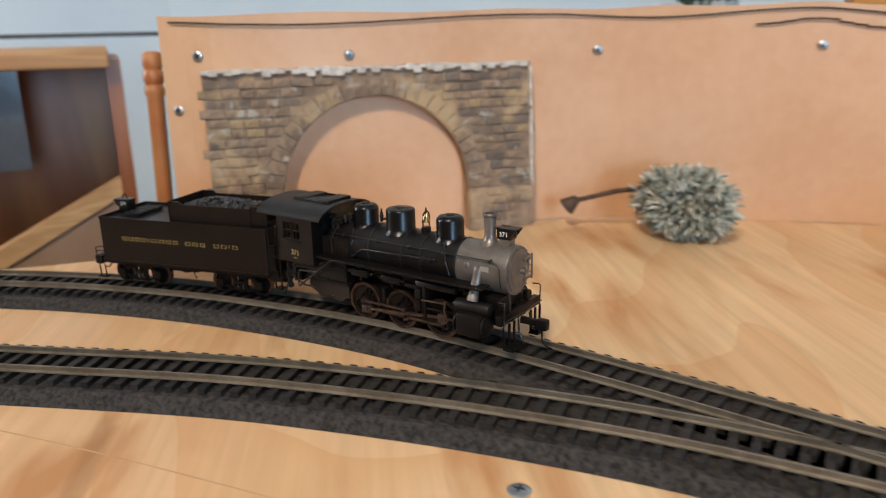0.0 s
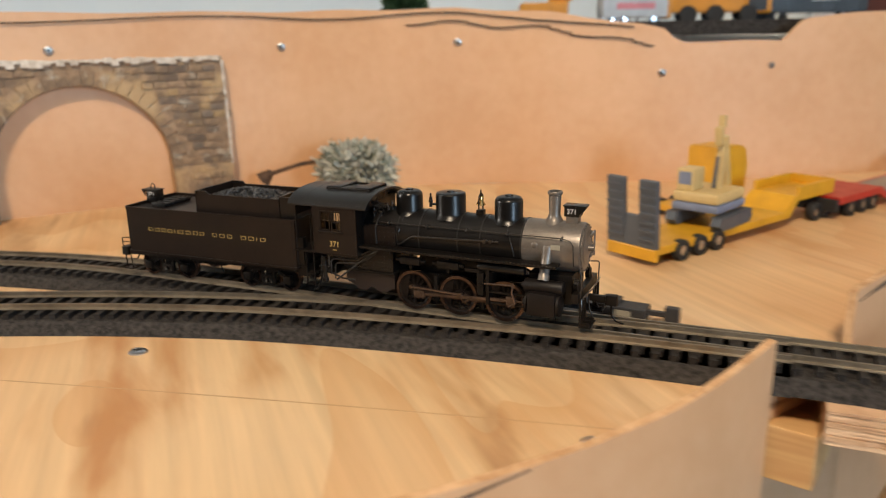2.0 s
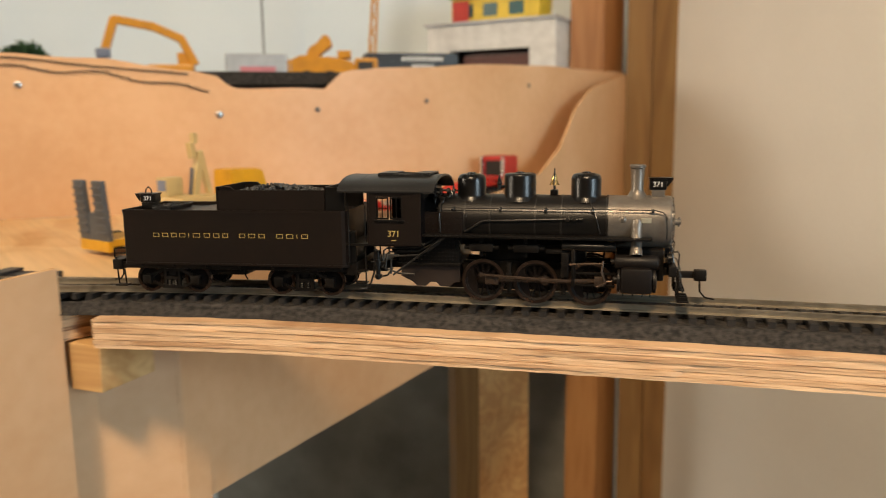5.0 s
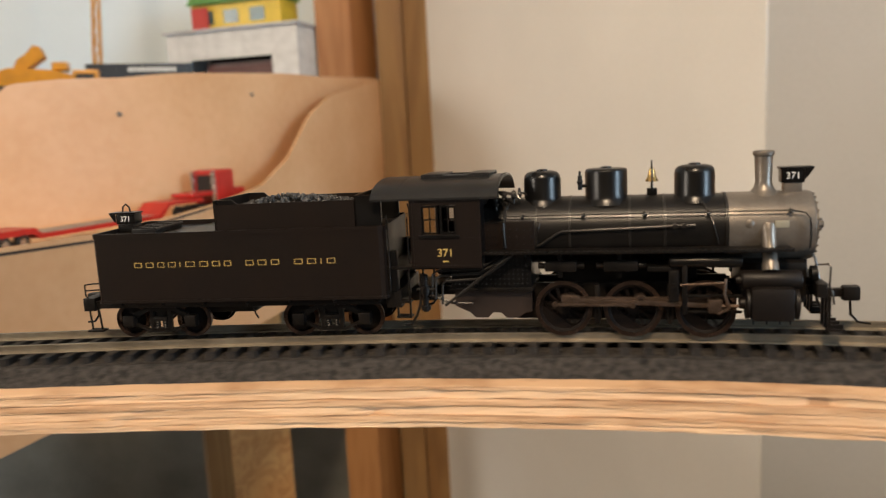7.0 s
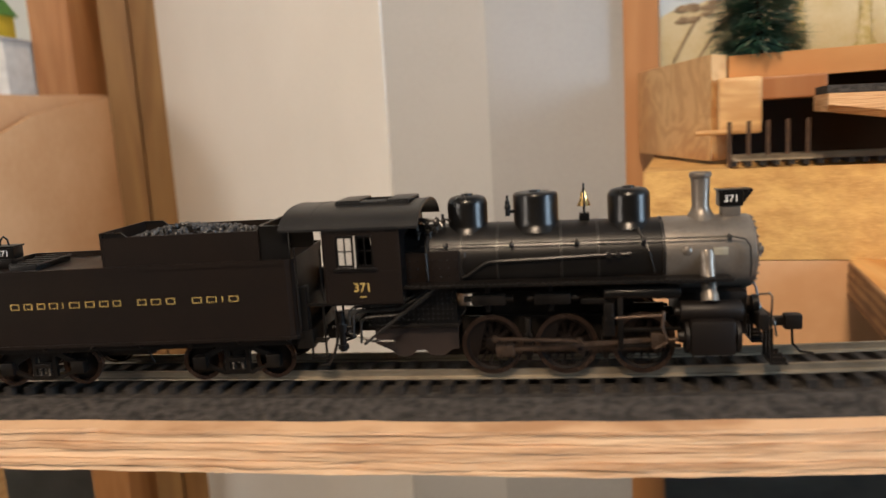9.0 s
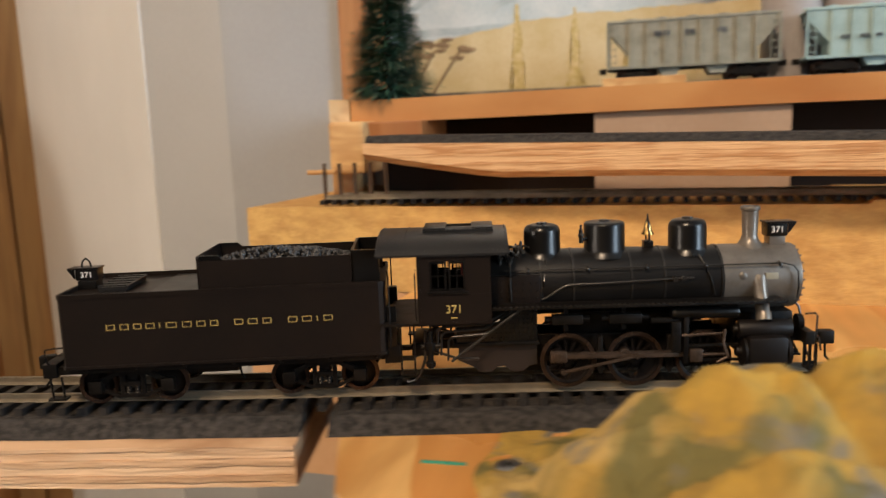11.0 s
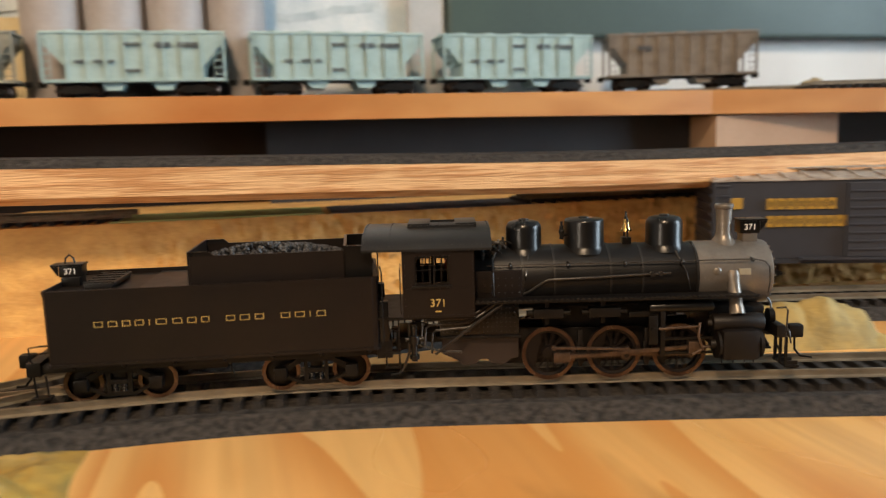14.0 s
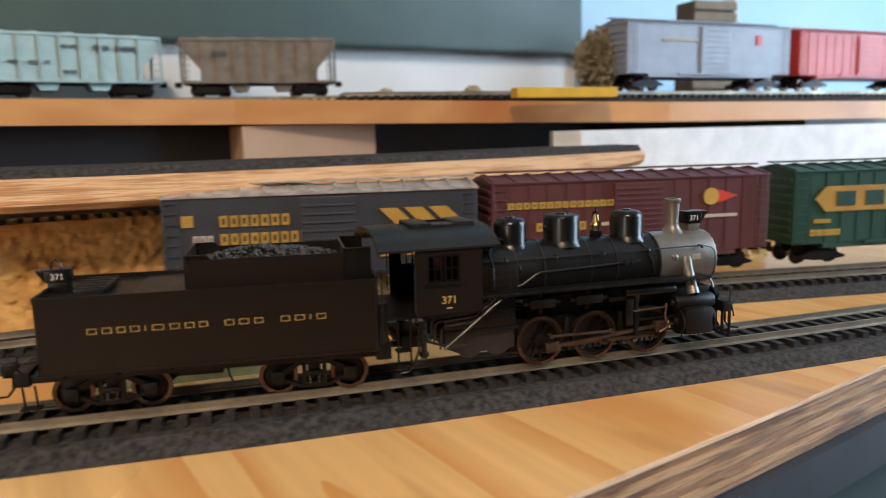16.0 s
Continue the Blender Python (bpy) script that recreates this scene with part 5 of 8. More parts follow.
for s in (-1, 1):
    bm = box(bmesh.new(), 50.4, 54.6, s * 5.2, s * 14.6, 2.6, 3.2, 0.1)
    for y in (6.2, 9.8, 13.6):
        box(bm, 50.3, 51.0, s * y, s * (y + 0.8), 2.6, 12.0)
        box(bm, 50.4, 54.2, s * y, s * (y + 0.5), 3.2, 4.4)
    mm("footboard", bm, M_FLAT, pilot, smooth=False)
    bm = cyl(bmesh.new(), (47.0, s * 8.6, 17.2), (48.6, s * 8.6, 17.2), 2.3, n=16)
    mm("pilot_lamp", bm, M_FLAT, pilot)
bm = box(bmesh.new(), 50, 57.6, -1.1, 1.1, 9.0, 11.4, 0.3)
box(bm, 57.0, 61.6, -2.0, 1.4, 8.0, 12.2, 0.7)
tube(bm, [(59.2, -0.6, 8.0), (59.4, -0.6, 4.0), (61.2, -0.8, 1.9), (64.4, -1.8, 1.6)], 0.38, 6)
mm("coupler", bm, M_FLAT, eng)


# wheels
def wheel_pair(name, parent, x, r, face, spokes, tread_mat, weight=True, crank=0.0):
    """A wheelset: axle with two wheels, each with its tyre, rim, hub, spokes, balance weight and crank pin."""
    ax = mm(name, cyl(bmesh.new(), (0, -face, 0), (0, face, 0), r * 0.17, n=12), M_FLAT, parent)
    for s in (-1, 1):
        y = s * (face - 1.3)
        w = Matrix.Translation((0, y, 0)) @ Matrix.Rotation(radians(90), 4, "X")
        if spokes:
            mm("wheel_rim", lathe(bmesh.new(), [(r - 1.35, -0.9), (r - 0.5, -1.15), (r - 0.5, 1.15), (r - 1.35, 0.9), (r - 1.35, -0.9)], w, 32), M_WHEEL, ax)
            mm("hub", lathe(bmesh.new(), [(0, -1.3), (1.9, -1.2), (1.9, 1.2), (0, 1.4)], w, 16), M_WHEEL, ax)
            for k in range(spokes):
                a = 2 * math.pi * k / spokes
                mm("spoke", obox(bmesh.new(), (math.cos(a) * r * 0.53, y, math.sin(a) * r * 0.53), (r * 0.62, 0.7, 0.62), 0, 0, -a), M_WHEEL, ax, smooth=False)
        else:
            mm("wheel_centre", lathe(bmesh.new(), [(0, -0.6), (r * 0.35, -0.6), (r - 0.5, -0.2), (r - 0.5, 0.2), (r * 0.35, 0.7), (0, 0.7)], w, 28), M_WHEEL, ax)
        if weight:
            pts = [(math.cos(a) * (r - 1.3), math.sin(a) * (r - 1.3)) for a in np.linspace(radians(118), radians(242), 12)]
            mm("balance_weight", extrude_profile(bmesh.new(), pts, y - 0.75, y + 0.75), M_WHEEL, ax, smooth=False)
        if crank:
            bm = lathe(bmesh.new(), [(1.7, 0.0), (1.7, face - 0.3 - abs(y)), (0.75, face - 0.2 - abs(y)), (0.75, face + 2.6 - abs(y)), (0, face + 2.6 - abs(y))], Matrix.Translation((crank, y, 0)) @ Matrix.Rotation(radians(90 if s < 0 else -90), 4, "X"), 14)
            mm("crank_pin", bm, M_WHEEL, ax)
        bm = lathe(bmesh.new(), [(r - 0.55, -1.3), (r + 0.02, -1.25), (r, 0.9), (r + 0.65, 1.2), (r + 0.6, 1.6), (r - 0.55, 1.6)], Matrix.Translation((0, y, 0)) @ Matrix.Rotation(radians(90 if s < 0 else -90), 4, "X"), 36)
        mm("tyre", bm, tread_mat, ax)
    ax.matrix_basis = pose(x * 0.001, 0, r * 0.001)
    return ax


R_DRV, R_TEN, CRANK = 7.6, 5.1, 3.6
drivers = [wheel_pair("driving_wheelset", eng, x, R_DRV, 10.2, 13, M_TYRE, True, CRANK) for x in (-19.7, 0.0, 19.8)]


def rod_mesh(x0, x1, thick):
    bm = box(bmesh.new(), x0, x1, -0.45, 0.45, -thick / 2, thick / 2, 0.15)
    for x in (x0, x1):
        cyl(bm, (x, -0.7, 0), (x, 0.7, 0), thick * 0.95, n=14)
    return bm


side_rods, main_rods, crossheads, ecc_rods = [], [], [], []
L_MAIN, L_ECC, R_ECC, Z_HEAD, Z_LINK = 39.6, 21.8, 3.0, 9.2, 9.6
for s in (-1, 1):
    bm = rod_mesh(-19.7, 19.8, 1.4)
    cyl(bm, (0, -0.8, 0), (0, 0.8, 0), 1.6, n=14)
    side_rods.append(mm("side_rod", bm, M_STEEL, eng, "brown steel coupling rod"))
    bm = rod_mesh(0.0, L_MAIN, 1.25)
    box(bm, -2.4, 2.6, -0.8, 0.8, -1.7, 1.7, 0.5)
    cyl(bm, (0, -1.1, 0), (0, 1.1, 0), 1.25, n=14)
    main_rods.append(mm("main_rod", bm, M_STEEL, eng, "brown steel main rod"))
    ecc_rods.append(mm("eccentric_rod", rod_mesh(0.0, L_ECC, 0.75), M_STEEL, eng, "thin reddish eccentric rod"))
    bm = box(bmesh.new(), -1.8, 1.8, -1.3, 1.3, -1.9, 1.9, 0.3)
    cyl(bm, (1.5, 0, 0), (9.5, 0, 0), 0.5, n=8)
    crossheads.append(mm("crosshead", bm, M_STEEL, eng))

# ---- tender ----
bm = bmesh.new()
out = [(-165.7, -16.4), (-164.9, -17.2), (-74.6, -17.2), (-73.2, -16.7), (-72.6, -15.2), (-72.6, 15.2), (-73.2, 16.7), (-74.6, 17.2), (-164.9, 17.2), (-165.7, 16.4)]
prism(bm, out, 12.2, 32.6)
tank = mm("tank", bm, M_SATIN, ten, "satin black water tank with gold lettering", smooth=False)
rim = np.array(out + [out[0]])
mm("tank_rim", sweep(bmesh.new(), rim, [(0.0, 32.6), (-0.25, 32.6), (-0.25, 34.0), (0.0, 34.0), (0.35, 34.0), (0.35, 32.6)][:4] + [(0.45, 34.0), (0.45, 32.6)]), M_SATIN, tank, smooth=False)
mm("tank_beading", sweep(bmesh.new(), rim, [(0.1, 12.1), (-0.35, 12.1), (-0.35, 12.9), (0.1, 12.9)]), M_SATIN, tank, smooth=False)
WIDTHS = [1, 1, .9, 1, .5, 1.2, 1.05, 1, .9, -.9, 1, 1.1, 1, -.9, 1.05, 1.1, .5, 1.05]
for s in (-1, 1):
    mm("painted_name", letter_bars(bmesh.new(), -152.5, -86.6, 23.2, 24.8, s * 17.22, WIDTHS, 0.19, s), M_GOLD, tank, "gold painted railway name", smooth=False)
bm = bmesh.new()
box(bm, -126.6, -125.95, -13.7, 13.7, 32.6, 42.9)
bunk = mm("coal_bunker", bm, M_SATIN, ten, smooth=False)
mm("bunker_front", box(bmesh.new(), -82.2, -81.4, -13.0, 13.0, 32.6, 42.8), M_BLK, bunk, smooth=False)
for s in (-1, 1):
    mm("bunker_side", box(bmesh.new(), -125.9, -82.2, s * 13.0, s * 13.6, 32.6, 41.6), M_SATIN, bunk, smooth=False)
    mm("bunker_wing", box(bmesh.new(), -81.4, -74.0, s * 12.8, s * 13.8, 32.6, 42.8), M_BLK, bunk, smooth=False)
    mm("coping", extrude_profile(bmesh.new(), [(-126.0, 41.6), (-119, 41.6), (-120.5, 42.9), (-126.0, 42.9)], s * 13.0, s * 13.7), M_BLK, bunk, smooth=False)
random.seed(8)
bm = bmesh.new()
for k in range(520):
    x, y = random.uniform(-124.5, -83), random.uniform(-12.4, 12.4)
    hump = 38.2 + 4.4 * math.exp(-(((x + 108) / 15) ** 2) - (y / 9) ** 2) + 1.6 * math.exp(-(((x + 92) / 9) ** 2)) - 2.0 * (abs(y) / 12.5) ** 3
    r = random.uniform(0.5, 1.15)
    m = Matrix.Translation((x, y, hump)) @ Euler([random.uniform(0, 6) for _ in range(3)]).to_matrix().to_4x4() @ Matrix.Diagonal((r, r * random.uniform(0.6, 1), r * random.uniform(0.6, 1), 1))
    bmesh.ops.create_icosphere(bm, subdivisions=1, radius=1, matrix=m)
tagged(mm("coal_load", bm, M_COAL, bunk, "heap of glossy black coal", smooth=False), kind="stuff")
mm("coal_floor", box(bmesh.new(), -125.9, -82.2, -13.0, 13.0, 37.0, 38.0), M_COAL, bunk)
# rear lamp, hatch, rails
rl = mm("rear_headlight", box(bmesh.new(), -166.0, -159.4, -2.4, 2.4, 35.4, 38.6, 0.25), M_BLK, ten, "black box headlight with white number")
bm = box(bmesh.new(), -168.2, -159.0, -2.7, 2.7, 38.6, 39.2, 0.15)
extrude_profile(bm, [(-168.0, 38.6), (-166.0, 38.6), (-166.0, 36.0), (-166.3, 36.0)], -2.7, -2.4)
tube(bm, [(-162, 0, 39), (-162.3, 0, 40.8), (-163.4, 0, 41.8), (-164.5, 0, 40.8), (-164.8, 0, 39)], 0.3, 6)
mm("visor", bm, M_BLK, rl)
mm("lamp_base", box(bmesh.new(), -165.4, -160, -2.8, 2.8, 32.6, 35.4, 0.3), M_BLK, rl)
text("number", "371", -162.7, -2.46, 37.0, 2.5, M_WHITE, rl)
text("number", "371", -162.7, 2.46, 37.0, 2.5, M_WHITE, rl, flip=True)
bm = box(bmesh.new(), -157.0, -149.0, -9.0, 9.0, 32.6, 34.3, 0.3)
for y in (-8, -4, 0, 4, 8):
    box(bm, -157.3, -148.7, y - 0.4, y + 0.4, 34.2, 34.7)
cyl(bm, (-148.8, -9, 34.2), (-148.8, 9, 34.2), 0.4, n=8)
mm("water_hatch", bm, M_ROOFP, ten)
mm("rear_toolbox", box(bmesh.new(), -141, -127.2, -16.0, 16.0, 32.6, 33.0), M_ROOFP, ten)
bm = box(bmesh.new(), -171.4, -69.6, -14.6, 14.6, 9.8, 12.2, 0.3)
box(bm, -172.6, -168.6, -15.4, 15.4, 9.2, 13.4, 0.3)
box(bm, -73.6, -69.0, -15.4, 15.4, 8.8, 14.2, 0.3)
tf = mm("tender_frame", bm, M_FLAT, ten)
for x in np.arange(-160, -75, 14):
    for s in (-1, 1):
        bm = bmesh.new()
        bmesh.ops.create_uvsphere(bm, u_segments=8, v_segments=6, radius=0.7, matrix=Matrix.Translation((x, s * 14.6, 11.2)))
        mm("frame_bolt", bm, M_FLAT, tf)
for s in (-1, 1):
    mm("grab_iron", tube(bmesh.new(), [(-170.6, s * 15.2, 13.2), (-171.2, s * 15.6, 14.4), (-171.2, s * 15.6, 17.8), (-168.4, s * 15.6, 18.2), (-166, s * 15.4, 18.2)], 0.28, 6), M_FLAT, ten)
    mm("grab_iron", tube(bmesh.new(), [(-171.2, s * 15.6, 16), (-166, s * 15.4, 16.2)], 0.25, 6), M_FLAT, ten)
    mm("grab_iron", tube(bmesh.new(), [(-170.8, s * 15.0, 9.4), (-170.4, s * 15.0, 3.2)], 0.32, 6), M_FLAT, ten)
    mm("grab_iron", tube(bmesh.new(), [(-167.6, s * 15.0, 9.4), (-167.2, s * 15.0, 3.2)], 0.32, 6), M_FLAT, ten)
    mm("step", box(bmesh.new(), -171.6, -166.4, s * 13.0, s * 16.2, 2.6, 3.2), M_FLAT, ten)
    mm("grab_iron", tube(bmesh.new(), [(-116.6, s * 13, 10), (-116.2, s * 13, 7.2), (-115.4, s * 12.8, 5.6)], 0.3, 6), M_FLAT, ten)
    mm("grab_iron", tube(bmesh.new(), [(-71.8, s * 17.3, 14), (-71.6, s * 17.5, 16), (-71.6, s * 17.5, 35), (-72.0, s * 17.0, 37)], 0.25, 6), M_FLAT, ten)
bm = box(bmesh.new(), -176.2, -172, -1.1, 1.1, 8.8, 11.2, 0.3)
box(bm, -180.4, -175.8, -1.4, 2.0, 7.9, 12.1, 0.7)
tube(bm, [(-178, 0.6, 8), (-178.2, 0.6, 4), (-180, 0.8, 1.9), (-182.8, 1.4, 1.6)], 0.38, 6)
mm("coupler", bm, M_FLAT, ten)
mm("drawbar", box(bmesh.new(), -70, -60.5, -1.5, 1.5, 8.4, 9.6, 0.2), M_FLAT, ten)
bm = box(bmesh.new(), -135, -118, -8, 8, 6.4, 9.8, 1.0)
mm("tank_sump", bm, M_FLAT, ten)
mm("deck_plate", box(bmesh.new(), -72.4, -63.5, -10, 10, 20.0, 20.6), M_FLAT, ten)
bm = box(bmesh.new(), -72.5, -69.8, -15.8, -12.6, 14, 26, 0.2)
mm("front_locker", bm, M_BLK, ten)
mm("front_locker", box(bmesh.new(), -72.5, -69.8, 12.6, 15.8, 14, 26, 0.2), M_BLK, ten)
truck_wheels = []
for cx in (-148.6, -91.9):
    bm = box(bmesh.new(), cx - 1.8, cx + 1.8, -11.4, 11.4, 5.6, 9.0, 0.4)
    for s in (-1, 1):
        y0, y1 = s * 10.9, s * 12.2
        extrude_profile(bm, [(cx - 12.4, 6.0), (cx - 8.2, 7.8), (cx - 4.5, 9.6), (cx + 4.5, 9.6), (cx + 8.2, 7.8), (cx + 12.4, 6.0), (cx + 12.4, 4.9), (cx + 8.4, 5.8), (cx + 4.2, 8.2), (cx - 4.2, 8.2), (cx - 8.4, 5.8), (cx - 12.4, 4.9)], y0, y1)
        extrude_profile(bm, [(cx - 9.0, 4.4), (cx - 4.0, 2.2), (cx + 4.0, 2.2), (cx + 9.0, 4.4), (cx + 9.0, 3.5), (cx + 4.2, 1.3), (cx - 4.2, 1.3), (cx - 9.0, 3.5)], y0, y1)
        box(bm, cx - 3.6, cx - 2.4, y0, y1, 2.0, 8.6)
        box(bm, cx + 2.4, cx + 3.6, y0, y1, 2.0, 8.6)
        box(bm, cx - 2.4, cx + 2.4, s * 11.2, s * 12.6, 4.9, 6.3, 0.2)
        box(bm, cx - 2.6, cx + 2.6, s * 11.4, s * 12.4, 2.2, 2.9, 0.1)
        for dx in (-1.3, 1.3):
            lathe(bm, [(0.95, 2.8), (0.7, 3.2), (0.95, 3.6), (0.7, 4.0), (0.95, 4.4), (0.7, 4.8)], Matrix.Translation((cx + dx, s * 11.7, 0)), 10)
        for dx in (-10.5, 10.5):
            box(bm, cx + dx - 1.9, cx + dx + 1.9, s * 10.6, s * 13.6, 3.2, 7.0, 0.5)
    tr = mm("truck", bm, M_FLAT, ten, "black arch-bar tender truck")
    for dx in (-10.5, 10.5):
        truck_wheels.append((wheel_pair("truck_wheelset", tr, 0, R_TEN, 10.2, 0, M_TYRE, False), (cx + dx) * 0.001))
for ob, x in truck_wheels:
    ob.matrix_basis = pose(x, 0, R_TEN * 0.001)

# ---- loose things on the first table ----
def yaw_of(p, q):
    return math.degrees(math.atan2(q[1] - p[1], q[0] - p[0]))


def paint(name, c, rough=0.45, c2=None, bump=0.05):
    return mat(name, c, c2 or tuple(v * 0.82 for v in c), 70, rough, 0.0, bump, 600)


M_YELLOW = paint("yellow_plastic", (0.62, 0.32, 0.012), 0.4)
M_ORANGE = paint("orange_yellow_plastic", (0.60, 0.25, 0.012), 0.4)
M_CREAM = paint("cream_plastic", (0.55, 0.40, 0.17), 0.5)
M_GREYP = paint("slate_plastic", (0.07, 0.08, 0.095), 0.45)
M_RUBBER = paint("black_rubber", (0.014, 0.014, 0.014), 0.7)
M_CHROME = mat("bright_hub", (0.75, 0.75, 0.75), (0.6, 0.6, 0.6), 100, 0.25, 1.0)
M_REDP = paint("red_plastic", (0.42, 0.018, 0.014), 0.35)
M_WHITEP = paint("white_card", (0.66, 0.66, 0.65), 0.6)
M_BLUEP = paint("grey_blue_plastic", (0.16, 0.19, 0.27), 0.5)

# stone portal leaning on the backboard
M_STONE = mat("plaster_stone", (0.36, 0.255, 0.165), (0.15, 0.105, 0.07), 70, 0.85, 0, 1.0, 420, detail=8, spread=0.13)
M_STONE_OCHRE = mat("ochre_plaster_stone", (0.44, 0.32, 0.17), (0.22, 0.15, 0.08), 45, 0.85, 0, 1.0, 420, detail=8, spread=0.15)
M_STONE_DARK = mat("dark_plaster_stone", (0.22, 0.17, 0.13), (0.10, 0.08, 0.065), 45, 0.85, 0, 1.0, 420, detail=8, spread=0.15)
M_MORTAR = mat("plaster_mortar", (0.33, 0.235, 0.155), (0.19, 0.13, 0.085), 90, 0.9, 0, 0.8, 900)
M_SNOW = mat("white_plaster_rim", (0.70, 0.66, 0.60), (0.42, 0.36, 0.29), 180, 0.85, 0, 1.0, 900)
PW, PH, ACX, AR, ACZ = 0.201, 0.1065, 0.0995, 0.058, 0.0305
portal = empty("tunnel_portal", pose(-0.6995, -0.0245, Z_DECK, -4, 0, yaw_of((-0.70, -0.024), (-0.595, 0.146))), "brown cast-stone tunnel portal leaning against the backboard", "tunnel portal")
bm = bmesh.new()
box(bm, 0, ACX - AR, 0.0016, 0.0115, 0, PH)
box(bm, ACX + AR, PW, 0.0016, 0.0115, 0, PH)
ring = [(ACX + AR * math.cos(a), ACZ + AR * math.sin(a)) for a in np.linspace(0, math.pi, 25)]
for (xa, za), (xb, zb) in zip(ring, ring[1:]):
    v8 = [bm.verts.new(c) for y in (0.0016, 0.0115) for c in ((xa, y, za), (xb, y, zb), (xb, y, PH), (xa, y, PH))]
    for f in ((0, 1, 2, 3), (7, 6, 5, 4), (0, 4, 5, 1), (2, 6, 7, 3)):
        bm.faces.new([v8[i] for i in f])
bmesh.ops.remove_doubles(bm, verts=bm.verts[:], dist=0.00005)
part("slab", bm, M_MORTAR, portal)
random.seed(3)


def stone_mesh(w, h, d, mtl=None):
    bm = bmesh.new()
    box(bm, -w / 2, w / 2, -d, 0.0012, -h / 2, h / 2)
    for v in bm.verts:
        if v.co.y < 0:
            v.co += Vector((random.uniform(-1, 1) * w * 0.05 - math.copysign(w * 0.05, v.co.x), random.uniform(-0.5, 0.5) * d, random.uniform(-1, 1) * h * 0.05 - math.copysign(h * 0.07, v.co.z)))
    return mesh_of(bm, "stone", mtl or random.choice((M_STONE,) * 7 + (M_STONE_OCHRE, M_STONE_DARK, M_STONE_DARK)))


STONES = [stone_mesh(w, 0.0050, random.uniform(0.0005, 0.0017)) for w in (0.0078, 0.0095, 0.0115, 0.0135) for _ in range(6)]
z = 0.0031
row = 0
while z < PH - 0.004:
    x = 0.001 if row % 2 else -0.003
    while x < PW - 0.002:
        k = random.randrange(24)
        w = (0.0078, 0.0095, 0.0115, 0.0135)[k // 6]
        cx = x + w / 2
        rr = math.hypot(cx - ACX, z - ACZ)
        clear = rr > AR + 0.0135 if z > ACZ else abs(cx - ACX) > AR + 0.0125
        if clear and 0.002 < cx < PW - 0.003:
            ob = new("stone", STONES[k])
            ob.parent = portal
            ob.matrix_basis = pose(cx, 0.0016, z + random.uniform(-0.0004, 0.0004), 0, random.uniform(-3.5, 3.5), 0)
        x += w + 0.0006
    z += 0.0056
    row += 1
vous = [stone_mesh(0.0076, 0.0114, 0.0010, M_STONE) for _ in range(4)]
for a in np.linspace(0.03, math.pi - 0.03, 25):
    ob = new("voussoir", random.choice(vous))
    ob.parent = portal
    ob.matrix_basis = pose(ACX + (AR + 0.0056) * math.cos(a), 0.0016, ACZ + (AR + 0.0056) * math.sin(a), 0, 90 - math.degrees(a), 0)
for zz in (0.004, 0.0110, 0.018, 0.025):
    for sx in (-1, 1):
        ob = new("voussoir", random.choice(vous))
        ob.parent = portal
        ob.matrix_basis = pose(ACX + sx * (AR + 0.0056), 0.0016, zz, 0, 90, 0)
bm = bmesh.new()
for k in range(46):
    x = 0.002 + k * 0.0043
    box(bm, x - 0.0026, x + 0.0026, -0.0012 + random.uniform(-0.0004, 0.0006), 0.012, PH - random.uniform(0.0015, 0.0052), PH + random.uniform(-0.0004, 0.001), 0.0006)
for k in range(16):
    zz = 0.03 + k * 0.0047
    box(bm, PW - 0.0012, PW + 0.0007, 0.0, 0.0118, zz - 0.0028, zz + 0.0028, 0.0005)
part("plaster_rim", bm, M_SNOW, portal, "flaking white plaster along the top and side")

# uprooted bush
M_LEAFW = mat("frosted_leaf", (0.66, 0.63, 0.54), (0.34, 0.36, 0.29), 220, 0.8, spread=0.0)
M_LEAFG = mat("grey_green_leaf", (0.16, 0.20, 0.15), (0.30, 0.30, 0.24), 220, 0.8)
M_TWIG = mat("brown_twig", (0.10, 0.055, 0.03), (0.05, 0.03, 0.02), 200, 0.8, 0, 0.5)
bush = empty("model_bush", pose(-0.505, 0.180, 0.013), "frosted grey-green model bush lying on its side", "bush")
random.seed(5)
bm = tube(bmesh.new(), [(-0.064, -0.024, -0.004), (-0.055, -0.020, -0.001), (-0.04, -0.014, 0.004), (-0.02, -0.006, 0.008), (0, 0, 0.002)], 0.0016, 8)
cyl(bm, (-0.068, -0.026, -0.008), (-0.062, -0.023, -0.002), 0.0062, 0.0025, 12)
part("trunk", bm, M_TWIG, bush, smooth=True)


def tuft_ball(n, rx, ry, rz, leaf, wide, seed, inner=0.55):
    random.seed(seed)
    vs, fs, mi = [], [], []
    for k in range(n):
        d = Vector((random.gauss(0, 1), random.gauss(0, 1), random.gauss(0, 1))).normalized()
        s = random.uniform(inner, 1.0) * (1 + 0.14 * noise.noise(d * 3.3))
        p = Vector((d.x * rx, d.y * ry, d.z * rz)) * s
        a = d.cross(Vector((random.uniform(-1, 1), random.uniform(-1, 1), 0.3))).normalized()
        o = (d + 0.5 * Vector((random.gauss(0, 1), random.gauss(0, 1), random.gauss(0, 1)))).normalized() * leaf * random.uniform(0.6, 1.3)
        b = len(vs)
        vs += [p - a * wide, p + a * wide, p + o + a * wide * 0.5, p + o - a * wide * 0.5]
        fs.append((b, b + 1, b + 2, b + 3))
        c = o.cross(a).normalized() * wide
        vs += [p - c, p + c, p + o]
        fs.append((b + 4, b + 5, b + 6))
        mi += [k % 5 == 0, k % 5 == 0]
    return vs, fs, mi


